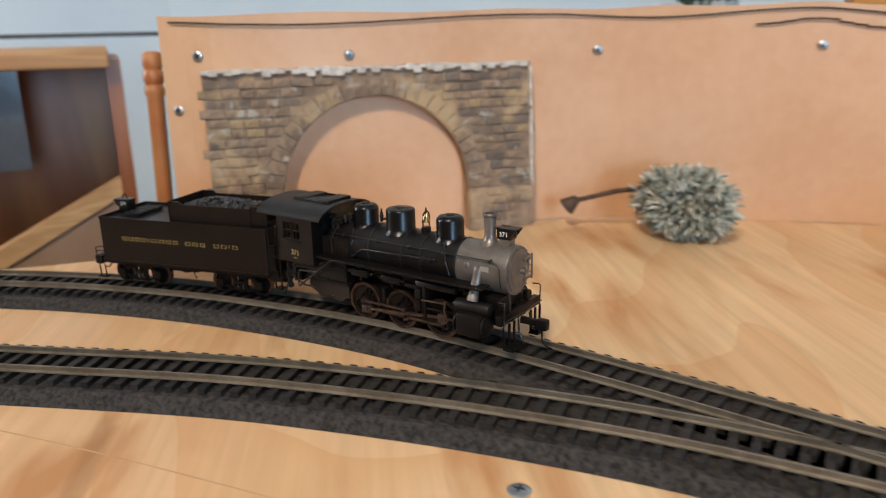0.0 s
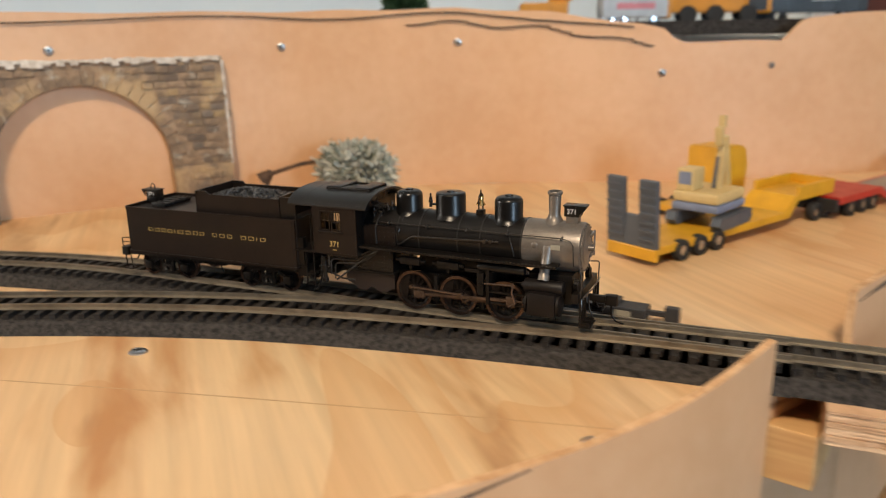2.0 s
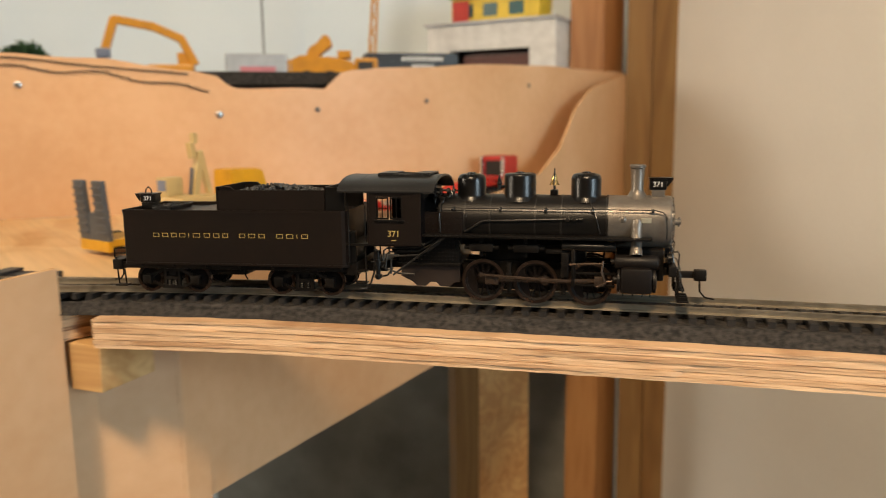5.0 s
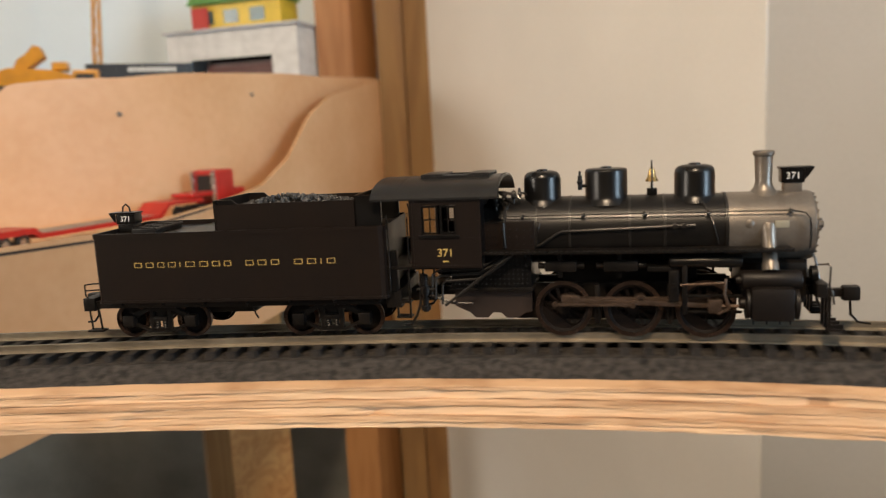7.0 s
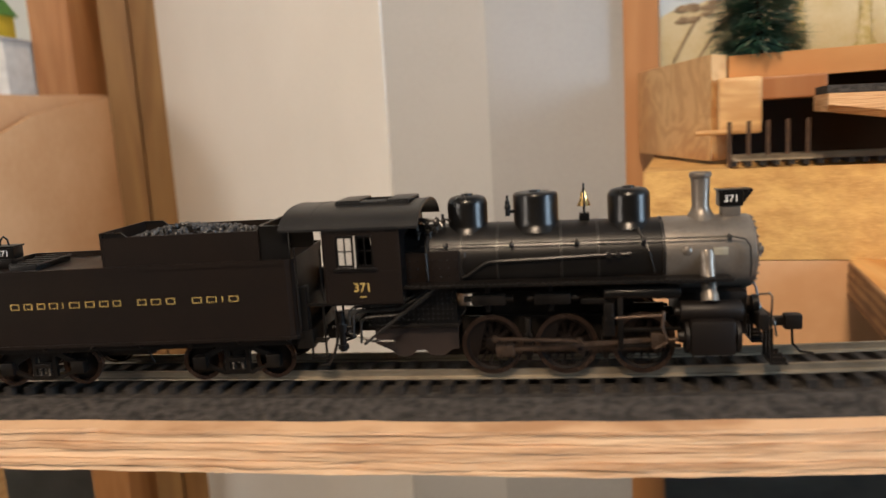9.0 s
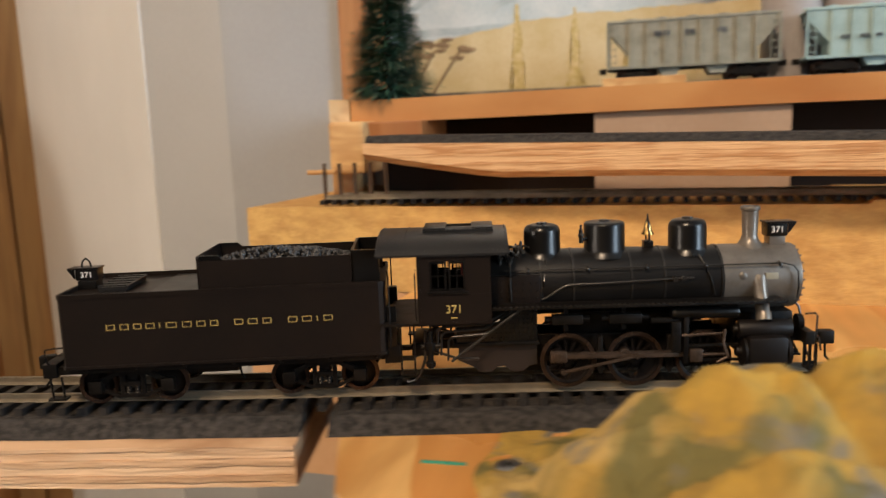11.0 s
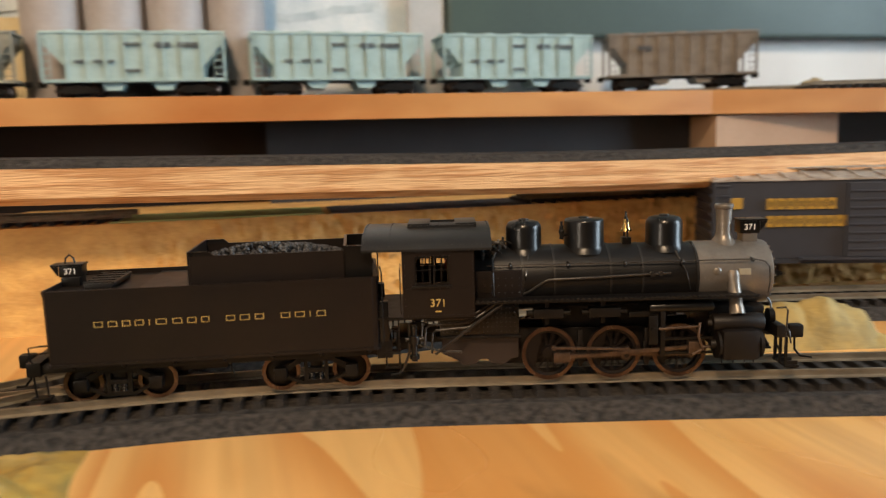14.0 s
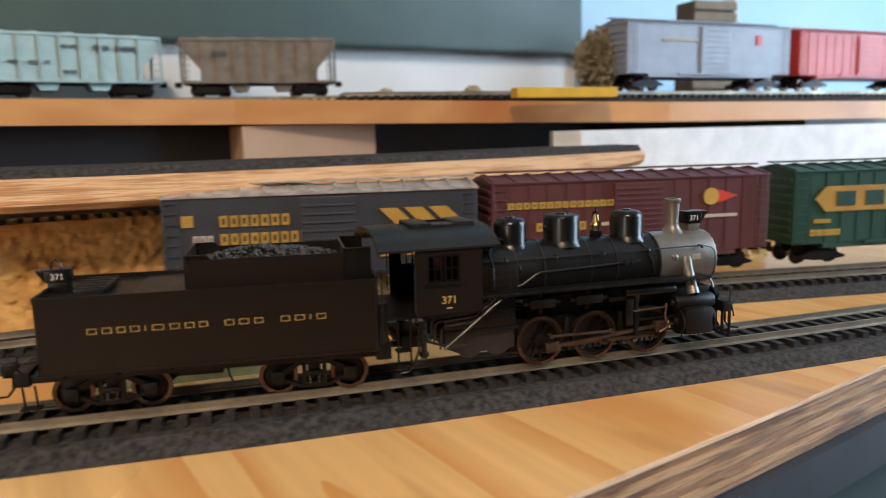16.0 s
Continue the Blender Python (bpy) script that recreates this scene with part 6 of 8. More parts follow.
def leaf_part(name, data, mats, parent, label=""):
    me = bpy.data.meshes.new(name)
    me.from_pydata([tuple(v) for v in data[0]], [], data[1])
    for m in mats:
        me.materials.append(m)
    for p, i in zip(me.polygons, data[2]):
        p.material_index = int(i)
    ob = new(name, me)
    ob.parent = parent
    return tagged(ob, label, kind="stuff")


leaf_part("foliage", tuft_ball(3600, 0.030, 0.023, 0.0200, 0.0060, 0.0012, 5, 0.35), [M_LEAFW, M_LEAFG], bush, "dense frosted leaves")


def wheel_disc(parent, x, y, z, r, w, hub=M_CHROME):
    wh = part("wheel", lathe(bmesh.new(), [(r * 0.5, -w / 2), (r * 0.92, -w / 2), (r, -w * 0.3), (r, w * 0.3), (r * 0.92, w / 2), (r * 0.5, w / 2)], Matrix.Rotation(radians(90), 4, "X"), 18), M_RUBBER, parent, smooth=True)
    wh.matrix_basis = pose(x, y, z)
    part("hub", lathe(bmesh.new(), [(0, -w * 0.42), (r * 0.52, -w * 0.4), (r * 0.52, w * 0.4), (0, w * 0.42)], Matrix.Rotation(radians(90), 4, "X"), 14), hub, wh)
    return wh


# yellow lowboy trailer with ramps; local x runs to its front
lowboy = empty("lowboy_trailer", pose(-0.276, 0.107, Z_DECK, 0, 0, yaw_of((-0.281, 0.104), (-0.205, 0.275))), "yellow lowboy trailer with raised grey ramps", "trailer")
part("bed", box(bmesh.new(), 0, 0.125, -0.0155, 0.0155, 0.0060, 0.0105, 0.0006), M_YELLOW, lowboy)
part("rear_bar", box(bmesh.new(), -0.003, 0.0, -0.016, 0.016, 0.003, 0.0095, 0.0005), M_YELLOW, lowboy)
bm = extrude_profile(bmesh.new(), [(0.122, 0.006), (0.128, 0.006), (0.137, 0.0155), (0.180, 0.0155), (0.180, 0.019), (0.134, 0.019), (0.122, 0.0105)], -0.0150, 0.0150)
part("gooseneck", bm, M_YELLOW, lowboy)
bm = box(bmesh.new(), 0.136, 0.180, -0.0152, -0.0132, 0.019, 0.0245)
box(bm, 0.136, 0.180, 0.0132, 0.0152, 0.019, 0.0245)
box(bm, 0.178, 0.180, -0.0132, 0.0132, 0.019, 0.0245)
part("side_board", bm, M_YELLOW, lowboy)
for s in (-1, 1):
    r = part("ramp", box(bmesh.new(), -0.0015, 0.0015, -0.0055, 0.0055, 0.0, 0.036, 0.0004), M_GREYP, lowboy, "grey loading ramp")
    r.matrix_basis = pose(-0.001, s * 0.0105, 0.0095, 0, -4, 0)
    for k in range(7):
        part("rung", box(bmesh.new(), -0.0026, -0.0014, -0.0048, 0.0048, 0.004 + k * 0.0045, 0.0055 + k * 0.0045), M_GREYP, r)
part("tailgate", box(bmesh.new(), -0.0025, 0.0, -0.0052, 0.0052, 0.0095, 0.026, 0.0004), M_GREYP, lowboy)
for x in (0.020, 0.036, 0.052, 0.158, 0.170):
    for s in (-1, 1):
        wheel_disc(lowboy, x, s * 0.0145, 0.0058, 0.0058, 0.0052)

# cream excavator standing on the trailer
exc = empty("toy_excavator", lowboy.matrix_world @ pose(0.066, 0.0, 0.0105, 0, 0, 8) @ Matrix.Scale(0.88, 4), "cream and grey-blue excavator standing on the trailer", "excavator")
for s in (-1, 1):
    bm = extrude_profile(bmesh.new(), [(-0.023, 0.004), (-0.019, 0.0005), (0.019, 0.0005), (0.023, 0.004), (0.021, 0.0085), (-0.021, 0.0085)], s * 0.0155 - 0.0035, s * 0.0155 + 0.0035)
    tr = part("crawler", bm, M_GREYP, exc)
    bm = bmesh.new()
    for k in range(16):
        box(bm, -0.021 + k * 0.0027, -0.0195 + k * 0.0027, s * 0.0155 - 0.0038, s * 0.0155 + 0.0038, 0.0082, 0.0093)
    part("track_pads", bm, M_GREYP, tr)
part("turntable", cyl(bmesh.new(), (0, 0, 0.0085), (0, 0, 0.0115), 0.010, n=20), M_RUBBER, exc)
part("band", box(bmesh.new(), -0.022, 0.018, -0.016, 0.016, 0.0110, 0.0165, 0.002), M_BLUEP, exc)
part("body", box(bmesh.new(), -0.0215, 0.0175, -0.0155, 0.0155, 0.0166, 0.0235, 0.002), M_CREAM, exc)
cabx = part("cab", box(bmesh.new(), -0.019, -0.004, 0.003, 0.0145, 0.0235, 0.0375, 0.001), M_CREAM, exc)
part("window", box(bmesh.new(), -0.0194, -0.0188, 0.0045, 0.013, 0.0275, 0.0355), M_BLUEP, cabx)
part("window", box(bmesh.new(), -0.0165, -0.0065, 0.0143, 0.0149, 0.0275, 0.0355), M_BLUEP, cabx)
bm = obox(bmesh.new(), (0.004, -0.003, 0.036), (0.006, 0.005, 0.036), 0, 0.0006, radians(12))
obox(bm, (0.0005, -0.003, 0.057), (0.005, 0.0045, 0.012), 0, 0.0006, radians(-8))
part("boom", bm, M_CREAM, exc)
bm = obox(bmesh.new(), (0.012, -0.003, 0.040), (0.0045, 0.004, 0.034), 0, 0.0006, radians(-14))
obox(bm, (0.0035, -0.003, 0.066), (0.0042, 0.004, 0.008), 0, 0.0005)
part("stick", bm, M_CREAM, exc)
part("ram", cyl(bmesh.new(), (-0.003, -0.003, 0.024), (0.0, -0.003, 0.044), 0.0012, n=8), M_GREYP, exc)

# tall yellow truck cab behind the trailer
tk = empty("yellow_truck_cab", pose(-0.261, 0.260, Z_DECK, 0, 0, 62), "tall yellow toy truck cab standing on the deck", "truck")
bm = extrude_profile(bmesh.new(), [(-0.017, 0.007), (0.014, 0.007), (0.016, 0.030), (0.013, 0.0415), (0.009, 0.0435), (-0.017, 0.0435)], -0.0125, 0.0125)
bmesh.ops.bevel(bm, geom=list(bm.edges), offset=0.0012, segments=2, affect="EDGES")
part("shell", bm, M_YELLOW, tk)
part("chassis", box(bmesh.new(), -0.05, 0.016, -0.009, 0.009, 0.004, 0.0085, 0.0005), M_YELLOW, tk)
for x in (-0.042, -0.028, 0.006):
    for s in (-1, 1):
        wheel_disc(tk, x, s * 0.011, 0.0052, 0.0052, 0.005)

# red lowboy with tractor
u0, u1 = (-0.196, 0.262), (-0.083, 0.515)
red = empty("red_lowboy", pose(*u0, Z_DECK, 0, 0, yaw_of(u0, u1)), "red toy lowboy trailer with tractor beside the end fascia", "trailer")
bm = extrude_profile(bmesh.new(), [(-0.006, 0.010), (0.050, 0.010), (0.056, 0.006), (0.172, 0.006), (0.184, 0.016), (0.224, 0.016), (0.224, 0.019), (0.182, 0.019), (0.170, 0.0095), (0.057, 0.0095), (0.052, 0.0145), (-0.006, 0.0145)], -0.0155, 0.0155)
part("bed", bm, M_REDP, red)
part("bed_floor", box(bmesh.new(), 0.062, 0.166, -0.012, 0.012, 0.0094, 0.0099), paint("grey_bed", (0.25, 0.22, 0.19)), red, "grey load floor")
part("rear_bumper", box(bmesh.new(), -0.0095, -0.006, -0.0155, 0.0155, 0.005, 0.0135, 0.001), M_RUBBER, red)
for x in (0.012, 0.028, 0.042):
    for s in (-1, 1):
        wheel_disc(red, x, s * 0.0125, 0.0055, 0.0055, 0.006)
tr = empty("red_tractor", red.matrix_world @ pose(0.236, 0.002, 0, 0, 0, 2), "red toy tractor unit with chrome stacks", "truck")
part("chassis", box(bmesh.new(), -0.024, 0.05, -0.008, 0.008, 0.006, 0.011, 0.0005), M_RUBBER, tr)
bm = box(bmesh.new(), 0.010, 0.036, -0.0145, 0.0145, 0.010, 0.043, 0.003)
box(bm, 0.036, 0.056, -0.011, 0.011, 0.009, 0.024, 0.003)
part("cab", bm, M_REDP, tr)
part("fifth_wheel_deck", box(bmesh.new(), -0.022, 0.008, -0.013, 0.013, 0.0195, 0.0235, 0.001), M_REDP, tr)
part("rear_window", box(bmesh.new(), 0.0094, 0.0100, -0.009, 0.009, 0.022, 0.038), M_RUBBER, tr)
for s in (-1, 1):
    part("exhaust_pipe", cyl(bmesh.new(), (0.0075, s * 0.0125, 0.012), (0.0075, s * 0.0125, 0.042), 0.0018, n=10), M_CHROME, tr, "chrome exhaust stack")
for x in (-0.016, -0.003, 0.044):
    for s in (-1, 1):
        wheel_disc(tr, x, s * 0.0115, 0.0056, 0.0056, 0.006)

M_CARBLK = mat("dusty_black_casting", (0.018, 0.018, 0.020), (0.034, 0.033, 0.034), 120, 0.5, 0.0, 0.2, 700)
# bare car underframe lying behind the track
uf = empty("car_underframe", pose(-0.347, 0.0170, Z_DECK, 0, 0, 1.0), "black bare freight car underframe lying beside the track", "underframe")
part("deck", box(bmesh.new(), 0, 0.056, -0.0100, 0.0100, 0.0012, 0.0065, 0.0005), M_CARBLK, uf)
part("centre_sill", box(bmesh.new(), 0.0562, 0.100, -0.0015, 0.0085, 0.0010, 0.0062, 0.0005), M_CARBLK, uf)
part("raised_block", box(bmesh.new(), 0.013, 0.048, 0.0005, 0.0105, 0.0066, 0.0084, 0.0006), M_CARBLK, uf, "raised grey block")
part("end_lug", box(bmesh.new(), 0.002, 0.010, 0.0060, 0.0098, 0.0066, 0.0090, 0.0008), M_CARBLK, uf)
part("side_rail", box(bmesh.new(), 0.0562, 0.082, -0.0095, -0.0060, 0.0010, 0.0045, 0.0004), M_CARBLK, uf)
part("bolster", box(bmesh.new(), 0.080, 0.088, -0.0070, 0.0090, 0.0063, 0.0078, 0.0004), M_CARBLK, uf)
part("label_plate", box(bmesh.new(), 0.086, 0.094, -0.0020, -0.0016, 0.0025, 0.0050), M_PLATE, uf, "small pale label")
part("coupler", box(box(bmesh.new(), 0.100, 0.110, 0.0025, 0.0045, 0.003, 0.0050), 0.107, 0.113, 0.0015, 0.0058, 0.0, 0.0075, 0.0006), M_CARBLK, uf)
for x in (0.006, 0.046):
    part("foot", box(bmesh.new(), x, x + 0.006, -0.007, 0.007, 0.0, 0.0012), M_CARBLK, uf)


# screws, wire, pencil line
def screw(x, y, z, nx, ny, nz, dark=False, r=0.0036):
    n = Vector((nx, ny, nz)).normalized()
    m = Matrix.Translation((x, y, z)) @ n.to_track_quat("Z", "Y").to_matrix().to_4x4()
    ob = thing("screw", lathe(bmesh.new(), [(0, -0.004), (0.0012, -0.004), (0.0012, -0.0006), (r, 0.0), (r, 0.0004), (r * 0.8, 0.0009), (r * 0.35, 0.0010), (r * 0.3, 0.0005), (0, 0.0004)], Matrix(), 20), M_SCREW if not dark else paint("dull_screw", (0.20, 0.17, 0.14)), "zinc cross-head screw driven into the board", "screw", "screws in the boards", smooth=True)
    ob.matrix_world = m
    for a in (0, 90):
        # cross slots are dark bars laid on the head, shade in their colour
        sl = part("slot", box(bmesh.new(), -r * 0.5, r * 0.5, -0.00035, 0.00035, 0.0009, 0.00108), M_HOLESHADE, ob)
        sl.matrix_basis = pose(0, 0, 0, 0, 0, a + 20)


def board_n(x):
    k = int(np.argmin(abs(BOARD[:, 0] - x)))
    d, nn = normals(BOARD)
    return BOARD[k, 0] - nn[k, 0] * 0.0006, BOARD[k, 1] - nn[k, 1] * 0.0006, -nn[k, 0], -nn[k, 1]


for x, z, dark in ((-0.7215, 0.1045, 0), (-0.7334, 0.073, 0), (-0.667, 0.103, 0), (-0.573, 0.102, 0), (-0.464, 0.103, 0), (-0.323, 0.077, 0), (-0.249, 0.081, 1), (-0.158, 0.089, 1), (-0.075, 0.108, 1)):
    bx_, by_, nx_, ny_ = board_n(x)
    screw(bx_, by_, z, nx_, ny_, 0, dark, 0.0031 if not dark else 0.0024)
screw(-0.2047, -0.0669, -0.0394, 0.932, -0.362, 0)
screw(-0.416, -0.098, Z_DECK, 0, 0, 1)
screw(-0.236, -0.085, Z_DECK, 0, 0, 1)
screw(0.606, -0.150, Z_DECK, 0, 0, 1)
wire = empty("cable", Matrix(), "thin black cable drooping along the backboard top", "cable")
for k, (xa, xb, drop, ph) in enumerate(((-0.7334, -0.345, 0.0030, 0.3), (-0.50, -0.33, 0.0085, 1.4))):
    pts = []
    for x in np.linspace(xa, xb, 60):
        px, py, nx_, ny_ = board_n(x)
        f = (x - xa) / (xb - xa)
        h = board_top(x) - drop - 0.0035 * math.sin(f * 9 + ph) ** 2 - (0.004 * f if k else 0)
        pts.append((px + nx_ * 0.0012, py + ny_ * 0.0012, h))
    part("strand", tube(bmesh.new(), pts, 0.0006, 6), M_RUBBER, wire, smooth=True)
bm = bmesh.new()
for a, b in zip(np.linspace(0, 1, 24), np.linspace(0, 1, 24)[1:]):
    p = (-0.62 + 0.40 * a, -0.215 + 0.145 * a ** 0.8)
    q = (-0.62 + 0.40 * b, -0.215 + 0.145 * b ** 0.8)
    obox(bm, ((p[0] + q[0]) / 2, (p[1] + q[1]) / 2, Z_DECK + 0.00004), (math.hypot(q[0] - p[0], q[1] - p[1]), 0.0006, 0.00006), math.atan2(q[1] - p[1], q[0] - p[0]))
thing("pencil_line", bm, paint("pencil_mark", (0.52, 0.33, 0.17), 0.6), "pencil guide line drawn on the plywood", "pencil line", kind="structure")

# block and bearer below the plank end
blk = thing("support_block", obox(bmesh.new(), (-0.1837, -0.0099, -0.0325), (0.0165, 0.031, 0.0205), radians(-8), 0.0008), M_BLOCKWOOD, "small sawn pine block propping the plank end", "wood block")

# ---- upper shelf behind the backboard ----
_sh = [(-1.05, 0.20), (-0.80, 0.12), (-0.69, 0.10), (-0.58, 0.225), (-0.46, 0.30), (-0.32, 0.37), (-0.24, 0.42), (-0.15, 0.50), (-0.08, 0.60), (-0.02, 0.80), (0.0, 0.895), (-0.03, 0.96), (-0.5, 0.95), (-1.05, 0.80)]
thing("rear_shelf", prism(bmesh.new(), _sh, 0.105, 0.1165), M_CORK, "grey shelf board behind the backboard", "shelf", kind="structure")
ZS = 0.1165
pot = empty("potted_shrub", pose(-0.640, 0.478, ZS), "dark green model shrub in a clear plastic tray", "shrub")
bm = box(bmesh.new(), -0.040, 0.026, -0.016, 0.016, 0, 0.0015)
for x0, x1, y0, y1 in ((-0.04, 0.026, -0.016, -0.0145), (-0.04, 0.026, 0.0145, 0.016), (-0.04, -0.0385, -0.0145, 0.0145), (0.0245, 0.026, -0.0145, 0.0145)):
    box(bm, x0, x1, y0, y1, 0.0015, 0.020)
part("tray", bm, paint("cloudy_plastic", (0.55, 0.60, 0.62), 0.3), pot)
leaf_part("foliage", tuft_ball(1500, 0.026, 0.02, 0.022, 0.007, 0.0014, 9, 0.3), [paint("dark_leaf", (0.02, 0.06, 0.018), 0.8), paint("mid_leaf", (0.035, 0.09, 0.03), 0.8)], pot).matrix_basis = pose(0, 0, 0.024)


def toy_excavator(name, m, label, boom):
    e = empty(name, m, label, "excavator")
    part("crawler", box(bmesh.new(), -0.03, 0.03, -0.022, -0.012, 0, 0.011, 0.003), M_RUBBER, e)
    part("crawler", box(bmesh.new(), -0.03, 0.03, 0.012, 0.022, 0, 0.011, 0.003), M_RUBBER, e)
    part("body", box(bmesh.new(), -0.030, 0.024, -0.019, 0.019, 0.012, 0.026, 0.003), M_ORANGE, e)
    part("cab", box(bmesh.new(), 0.004, 0.022, 0.0, 0.016, 0.026, 0.042, 0.002), M_ORANGE, e)
    for k, (a, b) in enumerate(zip(boom, boom[1:])):
        a, b = Vector(a), Vector(b)
        bm = bmesh.new()
        d = b - a
        obox(bm, (a + b) / 2, (d.length + 0.004, 0.009, 0.010), math.atan2(d.y, d.x), 0.0015, -math.asin(d.z / d.length))
        part("boom" if k < 2 else "stick", bm, M_ORANGE, e)
    e0 = Vector(boom[-1])
    part("bucket", obox(bmesh.new(), e0 + Vector((-0.003, 0, -0.006)), (0.016, 0.014, 0.012), 0, 0.003), M_BLUEP, e)
    return e


toy_excavator("toy_excavator", pose(-0.515, 0.585, ZS, 0, 0, 28), "orange toy excavator with arched boom on the shelf", [(0.025, 0, 0.028), (0.010, 0, 0.058), (-0.022, 0, 0.072), (-0.066, 0, 0.080), (-0.078, 0, 0.046)])
tb = empty("box_trailer", pose(-0.452, 0.600, ZS, 0, 0, 32), "grey toy box trailer with a faded red name", "trailer")
part("box", box(bmesh.new(), 0, 0.075, -0.001, 0.026, 0.008, 0.040, 0.0008), paint("silver_grey", (0.42, 0.44, 0.46), 0.4), tb)
part("painted_name", box(bmesh.new(), 0.016, 0.060, -0.0014, -0.0010, 0.017, 0.024), paint("faded_red", (0.55, 0.18, 0.2)), tb)
for x in (0.012, 0.026, 0.06):
    wheel_disc(tb, x, 0.002, 0.0055, 0.0055, 0.004)
part("mast", cyl(bmesh.new(), (0.05, 0.032, 0.0), (0.05, 0.032, 0.34), 0.0012, n=6), M_GREYP, tb)
ld = empty("toy_loader", pose(-0.375, 0.672, ZS, 0, 0, 20), "orange-yellow toy wheel loader on the shelf", "loader")
bm = extrude_profile(bmesh.new(), [(-0.020, 0.012), (0.062, 0.012), (0.062, 0.030), (0.044, 0.036), (-0.006, 0.040), (-0.020, 0.034)], -0.017, 0.017)
bmesh.ops.bevel(bm, geom=list(bm.edges), offset=0.0015, segments=2, affect="EDGES")
part("body", bm, M_ORANGE, ld)
part("counterweight", box(bmesh.new(), 0.062, 0.092, -0.0165, 0.0165, 0.010, 0.036, 0.003), M_ORANGE, ld)
part("grille", box(bmesh.new(), 0.066, 0.086, -0.0172, -0.0166, 0.013, 0.031), paint("black_engine", (0.02, 0.02, 0.02)), ld)
bm = extrude_profile(bmesh.new(), [(-0.002, 0.036), (0.014, 0.038), (0.034, 0.052), (0.030, 0.064), (0.022, 0.066), (0.014, 0.054), (0.004, 0.050)], -0.012, 0.012)
bmesh.ops.bevel(bm, geom=list(bm.edges), offset=0.0012, segments=2, affect="EDGES")
part("arm", bm, M_ORANGE, ld)
part("cab", box(bmesh.new(), 0.040, 0.058, -0.012, 0.012, 0.036, 0.046, 0.002), M_ORANGE, ld)
part("bucket", box(bmesh.new(), -0.030, -0.018, -0.018, 0.018, 0.006, 0.034, 0.004), M_ORANGE, ld)
for x in (0.0, 0.030, 0.066):
    for s in (-1, 1):
        wheel_disc(ld, x, s * 0.018, 0.010, 0.010, 0.007, M_RUBBER)
crane = empty("crane_wagon", pose(-0.300, 0.712, ZS, 0, 0, 14), "yellow toy crane with a raised lattice boom", "crane")
part("base", box(bmesh.new(), -0.012, 0.02, 0.012, 0.03, 0.0, 0.042, 0.002), M_GREYP, crane)
bm = bmesh.new()
for dx, dy in ((0, 0), (0.008, 0), (0, 0.008), (0.008, 0.008)):
    tube(bm, [(dx - 0.004, 0.018 + dy, 0.042), (dx * 0.6 + 0.018, 0.02 + dy * 0.6, 0.30)], 0.0013, 6)
for k in range(12):
    f = k / 12
    tube(bm, [(-0.004 + 0.022 * f, 0.018, 0.042 + 0.258 * f), (0.004 + 0.0188 * f, 0.018, 0.042 + 0.258 * (f + 0.08))], 0.0008, 5)
    tube(bm, [(0.004 + 0.0188 * f, 0.018, 0.042 + 0.258 * f), (-0.004 + 0.022 * f, 0.018, 0.042 + 0.258 * (f + 0.08))], 0.0008, 5)
part("boom", bm, M_ORANGE, crane)
gon = empty("gondola_car", pose(-0.300, 0.690, ZS, 0, 0, 27), "black toy hopper car with white lettering", "freight car")
bm = box(bmesh.new(), 0, 0.125, 0, 0.03, 0.010, 0.043, 0.0006)
part("body", bm, paint("black_car", (0.012, 0.012, 0.013)), gon)
bm = bmesh.new()
for x in np.arange(0.008, 0.12, 0.0135):
    box(bm, x, x + 0.0014, -0.0008, 0, 0.010, 0.043)
part("rib", bm, paint("black_rib", (0.016, 0.016, 0.017)), gon)
bm = bmesh.new()
for k in range(11):
    box(bm, 0.048 + 0.0052 * k, 0.0515 + 0.0052 * k, -0.0012, -0.0009, 0.033, 0.0385)
for k in range(6):
    box(bm, 0.062 + 0.0052 * k, 0.0655 + 0.0052 * k, -0.0012, -0.0009, 0.023, 0.0285)
part("painted_name", bm, M_WHITE, gon)
for x in (0.014, 0.032, 0.095, 0.112):
    wheel_disc(gon, x, 0.004, 0.005, 0.005, 0.003, M_RUBBER)

# white card building with a dark opening, and a small house on it
wb = empty("card_building", pose(-0.250, 0.826, 0.116, 0, 0, yaw_of((-0.25, 0.833), (-0.06, 0.784))), "white card building with a wide dark opening", "building")
W_, D_, H_ = 0.196, 0.098, 0.089
part("front_wall", box(bmesh.new(), 0, 0.036, 0, 0.003, 0, H_), M_WHITEP, wb)
part("front_wall", box(bmesh.new(), 0.158, W_, 0, 0.003, 0, H_), M_WHITEP, wb)
part("lintel", box(bmesh.new(), 0.036, 0.158, 0, 0.003, 0.053, H_), M_WHITEP, wb)
part("side_wall", box(bmesh.new(), W_ - 0.003, W_, 0.0032, D_, 0, H_), M_WHITEP, wb)
part("side_wall", box(bmesh.new(), 0, 0.003, 0.0032, D_, 0, H_), M_WHITEP, wb)
# black instead of white card: the interior's shade is put into this wall
part("shade_rear_wall", box(bmesh.new(), 0.003, W_ - 0.003, D_ - 0.003, D_, 0, H_), M_RUBBER, wb)
part("roof", box(bmesh.new(), -0.004, W_ + 0.003, -0.004, D_ + 0.003, H_, H_ + 0.004, 0.0005), paint("grey_card", (0.45, 0.46, 0.48)), wb)
bc = empty("brown_car", wb.matrix_world @ pose(0.052, 0.012, 0), "brown freight car standing inside the white building", "freight car")
